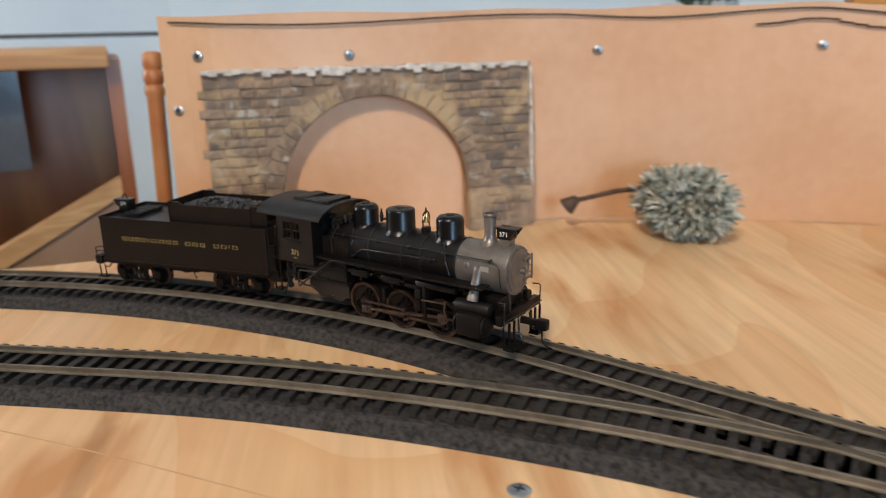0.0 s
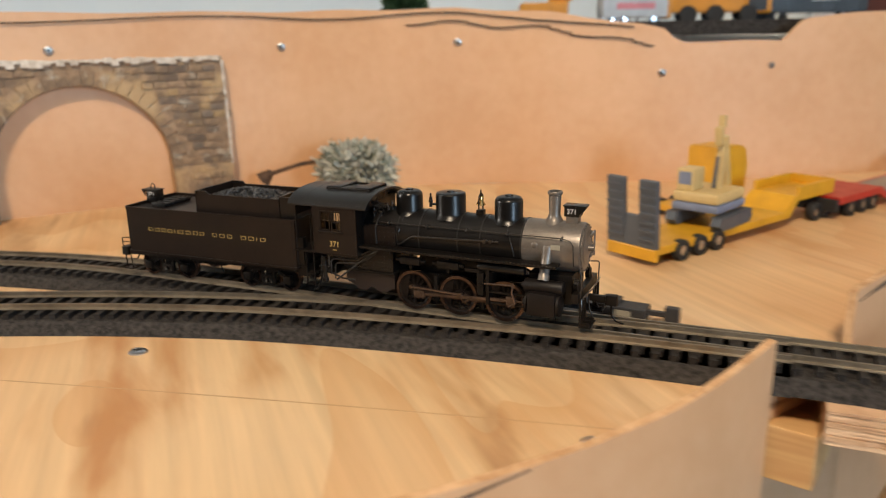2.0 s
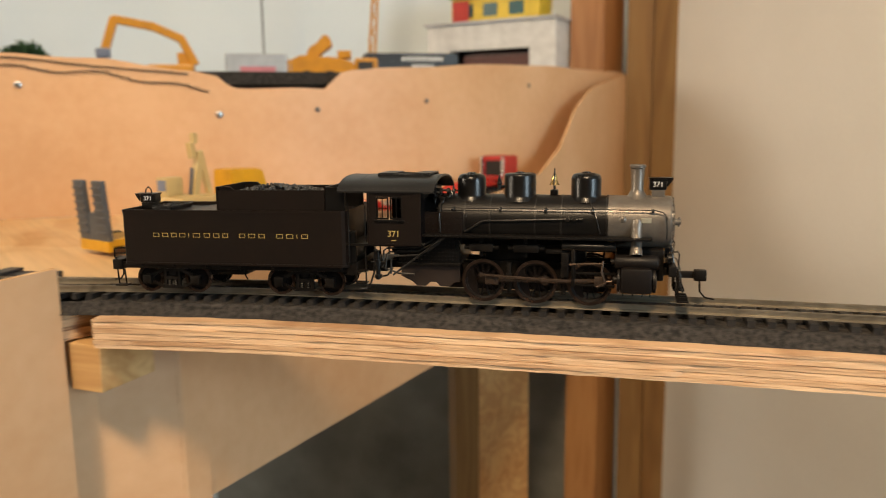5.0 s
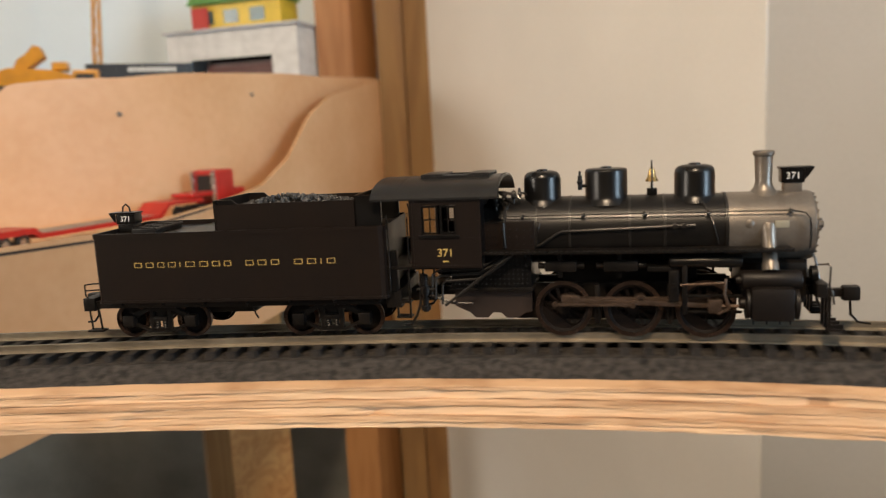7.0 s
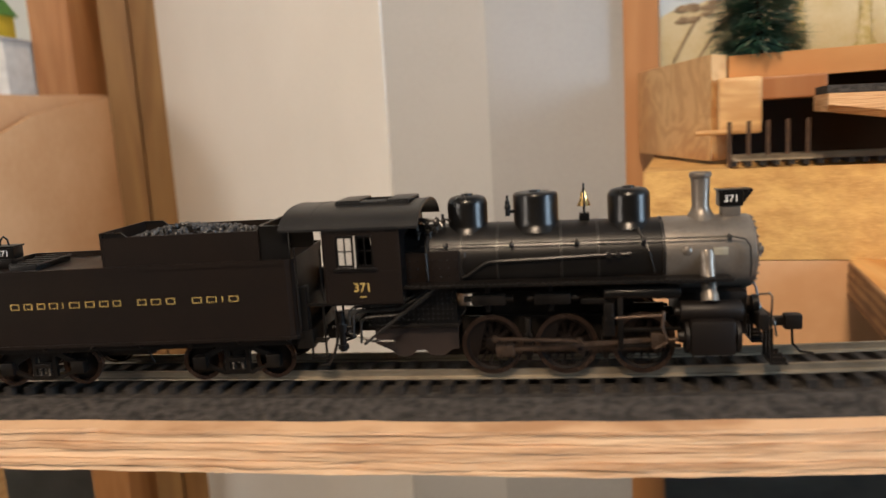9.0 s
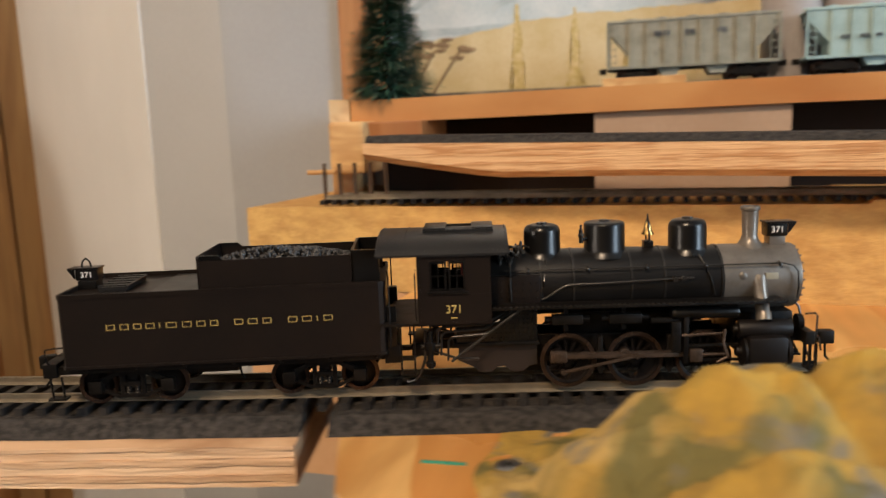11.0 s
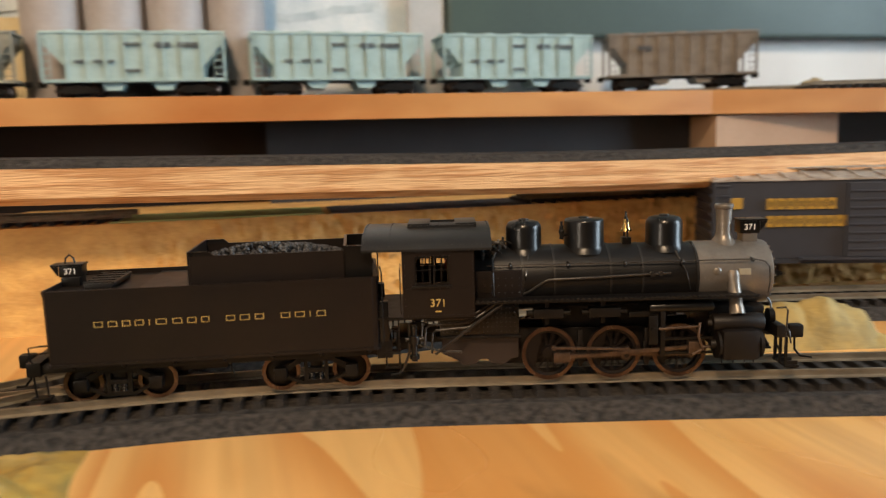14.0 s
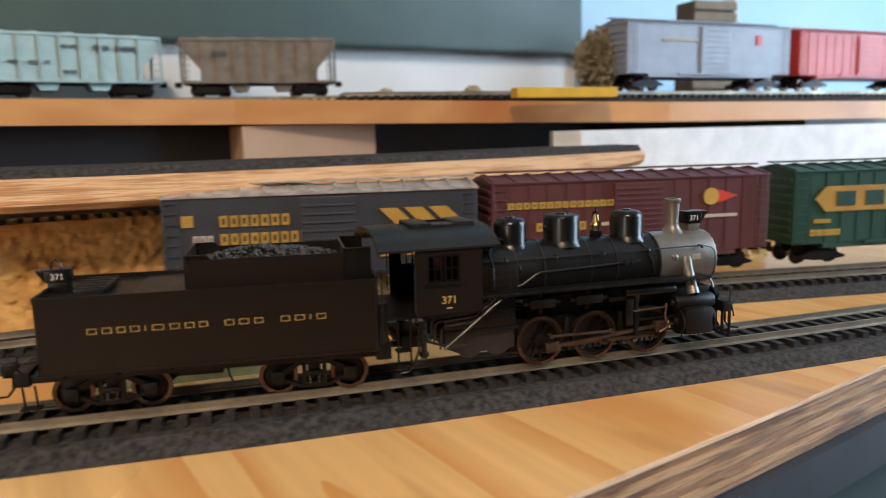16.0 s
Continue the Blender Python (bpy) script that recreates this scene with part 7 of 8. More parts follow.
part("body", box(bmesh.new(), 0, 0.11, 0, 0.03, 0.008, 0.044, 0.001), paint("brown_car_paint", (0.10, 0.03, 0.025)), bc)
part("roof", extrude_profile(bmesh.new(), [(0, 0.044), (0.11, 0.044), (0.108, 0.048), (0.002, 0.048)], 0, 0.03), paint("brown_roof", (0.08, 0.03, 0.025)), bc)
hs = empty("model_house", wb.matrix_world @ pose(0.030, 0.02, H_ + 0.004), "small yellow model house with a green roof", "house")
part("wall", box(bmesh.new(), 0, 0.135, 0, 0.05, 0, 0.035), paint("pale_yellow_wall", (0.70, 0.50, 0.05)), hs)
for x in (0.012, 0.05, 0.09):
    part("window", box(bmesh.new(), x, x + 0.022, -0.001, -0.0002, 0.008, 0.026), paint("window_dark", (0.05, 0.12, 0.13), 0.2), hs)
part("roof", extrude_profile(bmesh.new(), [(-0.004, 0.035), (0.139, 0.035), (0.120, 0.060), (0.015, 0.060)], -0.006, 0.056), paint("green_roof", (0.10, 0.28, 0.05)), hs)
part("sign_board", box(bmesh.new(), 0.005, 0.03, -0.008, -0.006, 0.0, 0.03), paint("red_sign", (0.5, 0.03, 0.02)), hs)
tagged(hs, category="house")

# ---- open cabinet past the table's left end; local x across, y away ----
cabi = empty("open_cabinet", Matrix.Translation((-1.03303, 0.06751, 0)) @ pose(0, 0, 0, 0, 0, yaw_of((0, 0), (0.39797, 0.9174))), "open varnished wooden cabinet with a pale shelf board", "cabinet")
part("top_board", box(bmesh.new(), -0.32, 0.004, -0.03, 0.16, 0.088, 0.1045, 0.003), M_BLOCKWOOD, cabi, "pale worn board")
M_VARN = wood("varnished_panel", (0.44, 0.18, 0.035), (0.30, 0.105, 0.02), 2, 0.0, 8.0, 0.35, 4)
part("side_panel", box(bmesh.new(), 0.0, 0.013, -0.01, 0.17, -0.30, 0.0945), M_VARN, cabi)
part("back_panel", box(bmesh.new(), -0.32, 0.0, 0.15, 0.16, -0.30, 0.088), M_VARN, cabi)
part("glazing", box(bmesh.new(), -0.32, -0.076, 0.02, 0.026, -0.006, 0.086), paint("grey_glass_panel", (0.10, 0.105, 0.11), 0.15), cabi, "grey glossy panel")
part("inner_rail", extrude_profile(bmesh.new(), [(-0.32, -0.20), (-0.13, -0.085), (0.0, -0.018), (0.0, -0.035), (-0.13, -0.105), (-0.32, -0.225)], 0.0, 0.02), M_BLOCKWOOD, cabi, "pale sloping rail")
part("lower_panel", extrude_profile(bmesh.new(), [(-0.32, -0.30), (0.0, -0.30), (0.0, -0.036), (-0.13, -0.106), (-0.32, -0.226)], 0.004, 0.014), M_BEIGE, cabi)
wl = thing("upper_rail", box(bmesh.new(), -0.4, 0.10, 0.0, 0.03, 0.113, 0.118), paint("dark_ledge", (0.06, 0.055, 0.045)), "dark ledge running along the pale wall", "ledge", kind="structure")
wl.matrix_world = cabi.matrix_world @ pose(0, 0.21, 0)
_p0, _p1 = Vector((-0.8005, -0.0043, 0.0072)), Vector((-0.8092, 0.0031, 0.1056))
_ax = (_p1 - _p0).normalized()
_p0 = _p0 - _ax * 0.06
_L = (_p1 - _p0).length
bm = lathe(bmesh.new(), [(0, 0), (0.0052, 0), (0.0056, _L - 0.030), (0.0066, _L - 0.028), (0.0066, _L - 0.024), (0.0054, _L - 0.022), (0.0068, _L - 0.019), (0.0068, _L - 0.014), (0.0054, _L - 0.012), (0.0066, _L - 0.009), (0.0066, _L - 0.002), (0.005, _L), (0, _L)], Matrix.Translation(_p0) @ _ax.to_track_quat("Z", "Y").to_matrix().to_4x4(), 20)
thing("turned_upright", bm, M_SHELFWOOD, "turned orange wooden upright beside the backboard", "upright", kind="structure", smooth=True)

# ---- second table: painted backdrop, silos, chalkboard ----
BD0, BDU = Vector((0.585, 0.363, 0)), Vector((0.9173, -0.3982, 0))
BDM = Matrix.Translation(BD0) @ Matrix.Rotation(math.atan2(BDU.y, BDU.x), 4, "Z")  # local x along, y away, z up
M_SKYW = mat("white_painted_board", (0.70, 0.71, 0.70), (0.64, 0.65, 0.64), 12, 0.7)
M_MTN = mat("blue_grey_wash", (0.44, 0.53, 0.58), (0.64, 0.68, 0.70), 26, 0.75, detail=8)
M_MTN2 = mat("dark_blue_wash", (0.33, 0.41, 0.46), (0.50, 0.57, 0.60), 60, 0.75, detail=8)
M_SAND = mat("sand_wash", (0.54, 0.43, 0.23), (0.62, 0.53, 0.34), 40, 0.75, detail=8)
M_PTREE = mat("ochre_tree_wash", (0.46, 0.35, 0.12), (0.62, 0.51, 0.28), 200, 0.75)
M_PBR = mat("brown_tree_wash", (0.20, 0.13, 0.07), (0.34, 0.24, 0.14), 160, 0.75)
bd = thing("painted_backdrop", box(bmesh.new(), -0.02, 1.75, 0.0, 0.008, 0.085, 0.80), M_SKYW, "white backdrop board painted with pale mountains and trees", "backdrop")
bd.matrix_world = BDM


def flat_shape(name, pts, y, material, label=""):
    bm = bmesh.new()
    bm.faces.new([bm.verts.new((x, y, z)) for x, z in pts])
    bmesh.ops.triangulate(bm, faces=bm.faces[:])
    return part(name, bm, material, bd, label)


def ridge(x0, x1, base, keys, rough, seed, n=70):
    xs = np.linspace(x0, x1, n)
    top = np.interp(xs, [k[0] for k in keys], [k[1] for k in keys]) + [rough * noise.noise(Vector((x * 60, seed, 0))) + rough * 0.5 * noise.noise(Vector((x * 190, seed, 3))) for x in xs]
    return [(x0, base)] + list(zip(xs, top)) + [(x1, base)]


RK = [(0.005, 0.165), (0.03, 0.176), (0.055, 0.196), (0.11, 0.194), (0.17, 0.208), (0.20, 0.220), (0.225, 0.214), (0.25, 0.198), (0.285, 0.206), (0.323, 0.202), (0.40, 0.21), (0.48, 0.205), (0.52, 0.20), (0.58, 0.207), (0.64, 0.195), (0.8, 0.2)]
flat_shape("mountain_range", ridge(0.005, 0.66, 0.125, RK, 0.006, 2), -0.0006, M_MTN, "pale blue mountain range")
for x0, x1, z0, z1 in ((0.03, 0.075, 0.170, 0.196), (0.12, 0.20, 0.176, 0.217), (0.235, 0.31, 0.186, 0.203), (0.50, 0.58, 0.168, 0.180), (0.05, 0.28, 0.160, 0.166)):
    pts = [(x0 + (x1 - x0) * f, z0 + (z1 - z0) * f + 0.003 * noise.noise(Vector((x0 + f * 7, 5, 0)))) for f in np.linspace(0, 1, 12)]
    flat_shape("mountain_shadow", pts + [(x, z - 0.006 - 0.003 * noise.noise(Vector((x * 90, 1, 0)))) for x, z in pts[::-1]], -0.0010, M_MTN2)
flat_shape("sand_hills", ridge(0.012, 0.34, 0.09, [(0.012, 0.128), (0.05, 0.148), (0.12, 0.158), (0.17, 0.164), (0.34, 0.166)], 0.003, 8), -0.0014, M_SAND, "sandy hills")
for cx, top in ((0.141, 0.176), (0.188, 0.170), (0.232, 0.158)):
    pts = []
    for f in np.linspace(0, 1, 40):
        w = 0.0006 + 0.0085 * f * (0.35 + 0.65 * (1 - (f * 7.3 % 1.0)) ** 0.7) + 0.0014 * noise.noise(Vector((cx * 90, f * 40, 2)))
        pts.append((cx + w, top - (top - 0.108) * f))
    flat_shape("painted_tree", pts + [(2 * cx - x, z) for x, z in pts[::-1]], -0.0018, M_PTREE, "ochre painted conifer")
bm = bmesh.new()
random.seed(14)
for cx, lean in ((0.048, 0.02), (0.066, 0.026)):
    tube(bm, [(cx, -0.002, 0.106), (cx + lean * 0.5, -0.002, 0.125), (cx + lean, -0.002, 0.142)], 0.0011, 5)
for k in range(16):
    x, z = random.uniform(0.050, 0.10), random.uniform(0.134, 0.154)
    bmesh.ops.create_icosphere(bm, subdivisions=1, radius=1, matrix=Matrix.Translation((x, -0.002, z)) @ Matrix.Diagonal((random.uniform(0.004, 0.008), 0.0005, random.uniform(0.0018, 0.0035), 1)))
part("painted_tree", bm, M_PBR, bd, "brown painted bare tree")
# silos
M_SILO = mat("grey_card_tube", (0.36, 0.33, 0.32), (0.30, 0.27, 0.26), 40, 0.55)
for k in range(4):
    ob = thing("silo", lathe(bmesh.new(), [(0, 0.096), (0.0205, 0.096), (0.0205, 0.52), (0.019, 0.525), (0, 0.525)], Matrix(), 32), M_SILO, "tall plain grey silo tube standing before the backdrop", "silo", "silos behind the hopper cars", smooth=True)
    ob.matrix_world = BDM @ pose(0.345 + 0.0415 * k, -0.030, 0)
cb = thing("chalkboard", box(bmesh.new(), 0.632, 1.168, -0.016, -0.004, 0.150, 0.60, 0.003), mat("green_chalkboard", (0.045, 0.075, 0.065), (0.035, 0.06, 0.055), 12, 0.5), "dark green chalkboard panel on the wall", "chalkboard", kind="structure")
cb.matrix_world = BDM
thing("chalkboard_trim", box(bmesh.new(), 0.600, 0.631, -0.012, -0.003, 0.10, 0.60, 0.003), mat("grey_trim", (0.45, 0.46, 0.46), None, 30, 0.5), "grey strip beside the chalkboard", "trim", kind="structure").matrix_world = BDM
pb = thing("blue_panel", box(bmesh.new(), 1.17, 1.75, -0.012, -0.002, 0.09, 0.80), mat("sky_blue_paint", (0.32, 0.50, 0.65), (0.37, 0.54, 0.67), 8, 0.7), "sky blue painted panel beside the chalkboard", "panel", kind="structure")
pb.matrix_world = BDM


# ---- freight cars; local x along the side seen, y away, z up from the rail ----
def trucks(root, L, W):
    for cx in (0.02, L - 0.02):
        bm = box(bmesh.new(), cx - 0.002, cx + 0.002, 0.004, W - 0.004, 0.005, 0.0095)
        for y in (0.0025, W - 0.0045):
            extrude_profile(bm, [(cx - 0.0135, 0.0048), (cx - 0.006, 0.0075), (cx + 0.006, 0.0075), (cx + 0.0135, 0.0048), (cx + 0.0135, 0.0036), (cx + 0.005, 0.0026), (cx - 0.005, 0.0026), (cx - 0.0135, 0.0036)], y, y + 0.002)
        tk_ = part("truck", bm, M_FLAT, root)
        for dx in (-0.0095, 0.0095):
            w = part("wheelset", lathe(bmesh.new(), [(0, -0.009), (0.0042, -0.009), (0.0046, -0.0072), (0.0052, -0.0068), (0.001, -0.0065), (0.001, 0.0065), (0.0052, 0.0068), (0.0046, 0.0072), (0.0042, 0.009), (0, 0.009)], Matrix.Rotation(radians(90), 4, "X"), 18), M_TYRE, tk_, smooth=True)
            w.matrix_basis = pose(cx + dx, W / 2, 0.0047)
    bm = box(bmesh.new(), 0.004, L - 0.004, W / 2 - 0.003, W / 2 + 0.003, 0.0085, 0.0125)
    for s, x in ((-1, -0.006), (1, L + 0.001)):
        box(bm, x, x + 0.005, W / 2 - 0.0017, W / 2 + 0.0017, 0.0075, 0.0115, 0.0005)
    part("centre_sill", bm, M_FLAT, root)


def ladder(root, x, z0, z1, material, w=0.006):
    bm = bmesh.new()
    for s in (0, w):
        cyl(bm, (x + s, -0.0011, z0), (x + s, -0.0011, z1), 0.00025, n=6)
    for z in np.arange(z0 + 0.002, z1, 0.0046):
        cyl(bm, (x, -0.0011, z), (x + w, -0.0011, z), 0.00028, n=6)
    part("ladder", bm, material, root)


def boxcar(name, m, L, H, body, roof, label, W=0.034, door=0.0, ribs=True, door_rib=False):
    root = empty(name, m, label, "freight car", "boxcars on the siding")
    z0 = 0.0115
    bd_ = part("body", box(bmesh.new(), 0, L, 0, W, z0, H, 0.0004), body, root)
    bm = bmesh.new()
    a = [bm.verts.new((x, y, z)) for x in (-0.0006, L + 0.0006) for y, z in ((-0.0008, H), (-0.0008, H + 0.0007), (W / 2, H + 0.0034), (W + 0.0008, H + 0.0007), (W + 0.0008, H))]
    bm.faces.new(a[:5])
    bm.faces.new(a[5:][::-1])
    for k in range(5):
        bm.faces.new((a[k], a[5 + k], a[5 + (k + 1) % 5], a[(k + 1) % 5]))
    rf = part("roof", bm, roof, root)
    n = 13
    for k in range(n + 1):
        x = 0.001 + (L - 0.002) * k / n
        bm = bmesh.new()
        for y0, y1, za, zb in ((0.0, W / 2, H + 0.0006, H + 0.0033), (W / 2, W, H + 0.0033, H + 0.0006)):
            vs = [bm.verts.new(c) for c in ((x - 0.0006, y0, za), (x + 0.0006, y0, za), (x + 0.0006, y1, zb), (x - 0.0006, y1, zb), (x - 0.0006, y0, za + 0.0009), (x + 0.0006, y0, za + 0.0009), (x + 0.0006, y1, zb + 0.0009), (x - 0.0006, y1, zb + 0.0009))]
            for f in ((0, 1, 2, 3), (4, 5, 6, 7), (0, 1, 5, 4), (2, 3, 7, 6), (0, 3, 7, 4), (1, 2, 6, 5)):
                bm.faces.new([vs[i] for i in f])
        part("roof_rib", bm, roof, rf)
    rw = part("roof_walk", box(bmesh.new(), -0.003, L + 0.003, W / 2 - 0.003, W / 2 + 0.003, H + 0.0046, H + 0.0053), roof, rf)
    dx0, dx1 = L * 0.42 + door, L * 0.60 + door
    dr = part("door", box(bmesh.new(), dx0, dx1, -0.0016, 0.0, z0 + 0.001, H - 0.0012, 0.0003), body, root)
    bm = bmesh.new()
    for z in np.arange(z0 + 0.004, H - 0.003, 0.0038 if not door_rib else 0.0026):
        box(bm, dx0 + 0.0012, dx1 - 0.0012, -0.0022, -0.0016, z, z + 0.0009, 0.0002)
    part("door_rib", bm, body, dr)
    part("door_track", box(bmesh.new(), dx0 - 0.02, dx1 + 0.012, -0.0022, 0.0, z0 - 0.0004, z0 + 0.0009), body, root)
    if ribs:
        for x in np.arange(0.009, L - 0.004, 0.0094):
            if not dx0 - 0.001 < x < dx1 + 0.001:
                part("seam", box(bmesh.new(), x, x + 0.0007, -0.00035, 0.0, z0 + 0.001, H - 0.0008), body, root)
    part("side_sill", box(bmesh.new(), 0.018, L - 0.018, -0.0003, W + 0.0003, z0 - 0.0022, z0), body, root)
    for x0 in (-0.0007, L):
        bm = bmesh.new()
        for z in np.arange(z0 + 0.003, H - 0.002, 0.0042):
            box(bm, x0, x0 + 0.0007, 0.002, W - 0.002, z, z + 0.002, 0.0003)
        part("end_rib", bm, body, root)
    ladder(root, 0.0012, z0, H, body)
    ladder(root, L - 0.0075, z0, H, body)
    trucks(root, L, W)
    return root


def side_mark(root, x0, x1, z0, z1, material, name="mark", y=-0.0009):
    return part(name, box(bmesh.new(), x0, x1, y, 0.0002, z0, z1), material, root)


def mark_row(root, x0, x1, z0, z1, n, material, name="painted_name"):
    w = (x1 - x0) / n
    bm = bmesh.new()
    for k in range(n):
        a = x0 + k * w
        box(bm, a, a + w * 0.24, -0.0009, 0.0002, z0, z1)
        box(bm, a + w * 0.52, a + w * 0.76, -0.0009, 0.0002, z0, z1)
        for zz in (z0, z1 - (z1 - z0) * 0.24):
            box(bm, a + w * 0.24, a + w * 0.52, -0.0009, 0.0002, zz, zz + (z1 - z0) * 0.24)
    return part(name, bm, material, root)


M_SLATEB = paint("blue_black_car", (0.030, 0.033, 0.045), 0.5)
M_MAROON = paint("maroon_car", (0.092, 0.027, 0.029), 0.5)
M_DGREEN = paint("dark_green_car", (0.012, 0.055, 0.035), 0.5)
M_GALV = mat("galvanised_roof", (0.46, 0.42, 0.38), (0.24, 0.20, 0.17), 120, 0.5, 0.2)
M_GOLDY = paint("chrome_yellow_mark", (0.42, 0.25, 0.04), 0.5)
M_DULLY = paint("dull_yellow_mark", (0.50, 0.33, 0.06), 0.5)
M_REDM = paint("red_mark", (0.55, 0.05, 0.03), 0.5)
PALE = paint("pale_mark", (0.50, 0.44, 0.38), 0.5)


def car_pose(p, q, z):
    return pose(p[0], p[1], z, 0, 0, yaw_of(p, q))


ca = boxcar("boxcar", car_pose((1.087, -0.197), (1.191, -0.291), 0.0015), 0.140, 0.0475, M_SLATEB, M_GALV, "blue-black boxcar with yellow chevrons and galvanised roof", ribs=False)
mark_row(ca, 0.024, 0.055, 0.0345, 0.0395, 7, M_GOLDY)
mark_row(ca, 0.024, 0.063, 0.0265, 0.0315, 9, M_GOLDY)
side_mark(ca, 0.008, 0.013, 0.035, 0.040, M_GOLDY)
mark_row(ca, 0.0125, 0.0215, 0.0275, 0.031, 3, PALE)
for k in range(3):
    x = 0.094 + 0.0115 * k
    for s in (1, -1):
        b_ = bmesh.new()
        zc = 0.029
        vs = [(x, zc + s * 0.011), (x + 0.0085, zc + s * 0.011), (x + 0.0195, zc), (x + 0.011, zc)]
        f1 = [b_.verts.new((a, -0.0009, c)) for a, c in vs]
        f2 = [b_.verts.new((a, 0.0002, c)) for a, c in vs]
        b_.faces.new(f1), b_.faces.new(f2[::-1])
        for i in range(4):
            b_.faces.new((f1[i], f2[i], f2[(i + 1) % 4], f1[(i + 1) % 4]))
        part("chevron", b_, M_GOLDY, ca, "yellow chevron stripe")
cbx = boxcar("boxcar", car_pose((1.1975, -0.2945), (1.311, -0.395), 0.0015), 0.146, 0.0485, M_MAROON, M_MAROON, "maroon boxcar with yellow lettering on the siding", ribs=True, door_rib=True)
mark_row(cbx, 0.008, 0.066, 0.0365, 0.0395, 15, M_DULLY)
mark_row(cbx, 0.022, 0.048, 0.0255, 0.0295, 6, M_DULLY)
side_mark(cbx, 0.055, 0.064, 0.0270, 0.0285, PALE)
b_ = extrude_profile(bmesh.new(), [(0.117, 0.0355), (0.128, 0.039), (0.117, 0.0425)], -0.0009, 0.0002)
part("pennant", b_, M_REDM, cbx, "red pennant mark")
part("roundel", cyl(bmesh.new(), (0.1135, -0.0009, 0.039), (0.1135, 0.0002, 0.039), 0.0042, n=20), M_DULLY, cbx)
side_mark(cbx, 0.104, 0.128, 0.0285, 0.0300, PALE)
cg = boxcar("boxcar", car_pose((1.318, -0.401), (1.426, -0.499), 0.0015), 0.146, 0.0490, M_DGREEN, M_DGREEN, "dark green boxcar with a big yellow arrow panel", ribs=True)
b_ = extrude_profile(bmesh.new(), [(0.012, 0.035), (0.018, 0.0415), (0.075, 0.0415), (0.075, 0.0285), (0.018, 0.0285)], -0.0010, 0.0002)
part("arrow_panel", b_, M_GOLDY, cg, "yellow arrow panel")
for k in range(3):
    x = 0.024 + 0.017 * k
    side_mark(cg, x, x + 0.011, 0.0312, 0.0388, M_DGREEN, "dark_bar", -0.0014)
mark_row(cg, 0.012, 0.022, 0.0225, 0.0245, 4, M_DULLY)
mark_row(cg, 0.010, 0.028, 0.016, 0.019, 5, M_DULLY)


def hopper(m, L, body, label, marks, H=0.0425, W=0.033):
    root = empty("hopper_car", m, label, "hopper car", "hopper cars on the upper shelf")
    bm = bmesh.new()
    prof = [(0.014, 0.0115), (L - 0.014, 0.0115), (L - 0.014, 0.020), (L - 0.002, 0.034), (L - 0.002, H - 0.002), (0.002, H - 0.002), (0.002, 0.034), (0.014, 0.020)]
    extrude_profile(bm, prof, 0.001, W - 0.001)
    part("body", bm, body, root)
    part("roof", box(bmesh.new(), 0, L, 0, W, H - 0.002, H, 0.0006), body, root)
    bm = bmesh.new()
    for k in range(5):
        cyl(bm, (L * (0.14 + 0.18 * k), W * 0.3, H), (L * (0.14 + 0.18 * k), W * 0.3, H + 0.0014), 0.0042, n=14)
    part("hatch", bm, body, root)
    part("roof_walk", box(bmesh.new(), 0.0, L, W / 2 - 0.002, W / 2 + 0.002, H + 0.0012, H + 0.0018), body, root)
    for x in np.linspace(0.015, L - 0.0164, 8):
        part("side_post", box(bmesh.new(), x, x + 0.0014, -0.0008, 0.001, 0.0115, H - 0.002), body, root)
    for x in (0.0, L - 0.0016):
        for y in (0.0, W - 0.0016):
            part("corner_post", box(bmesh.new(), x, x + 0.0016, y, y + 0.0016, 0.0105, H - 0.002), body, root)
    part("sill", box(bmesh.new(), 0.0, L, 0, W, 0.0098, 0.0118, 0.0003), body, root)
    for x in (0.0, L - 0.007):
        ladder(root, x, 0.012, H - 0.002, body)
    for x in (L * 0.30, L * 0.58):
        part("bay", extrude_profile(bmesh.new(), [(x, 0.010), (x + L * 0.14, 0.010), (x + L * 0.11, 0.0045), (x + L * 0.03, 0.0045)], 0.004, W - 0.004), body, root)
    for x0, x1, z0_, z1_ in marks:
        mark_row(root, x0 * L, x1 * L, z0_, z1_, max(2, int((x1 - x0) * L / 0.004)), M_GREYP, "mark")
    trucks(root, L, W)
    return root


M_MINT = mat("mint_green_car", (0.33, 0.46, 0.46), (0.27, 0.38, 0.375), 90, 0.5, 0.0, 0.05)
M_GREYH = mat("grey_green_car", (0.27, 0.265, 0.215), (0.20, 0.195, 0.155), 90, 0.55, 0.0, 0.05)
M_BROWNH = mat("brown_grey_car", (0.20, 0.17, 0.14), (0.135, 0.112, 0.09), 90, 0.6, 0.0, 0.05)
ZR = 0.1035
hm = [(0.28, 0.38, 0.031, 0.034), (0.46, 0.52, 0.031, 0.034), (0.64, 0.70, 0.031, 0.034)]
mmk = [(0.45, 0.54, 0.033, 0.035), (0.62, 0.71, 0.032, 0.035), (0.74, 0.86, 0.032, 0.035), (0.18, 0.23, 0.022, 0.024), (0.28, 0.33, 0.022, 0.024), (0.36, 0.39, 0.022, 0.024), (0.45, 0.53, 0.016, 0.018)]
h_ = [((0.752, 0.195), (0.857, 0.155)), ((0.871, 0.150), (0.976, 0.104)), ((0.992, 0.097), (1.106, 0.057)), ((1.121, 0.053), (1.233, 0.011))]
hopper(car_pose(*h_[0], ZR), 0.1125, M_GREYH, "grey-green covered hopper car on the upper shelf", hm)
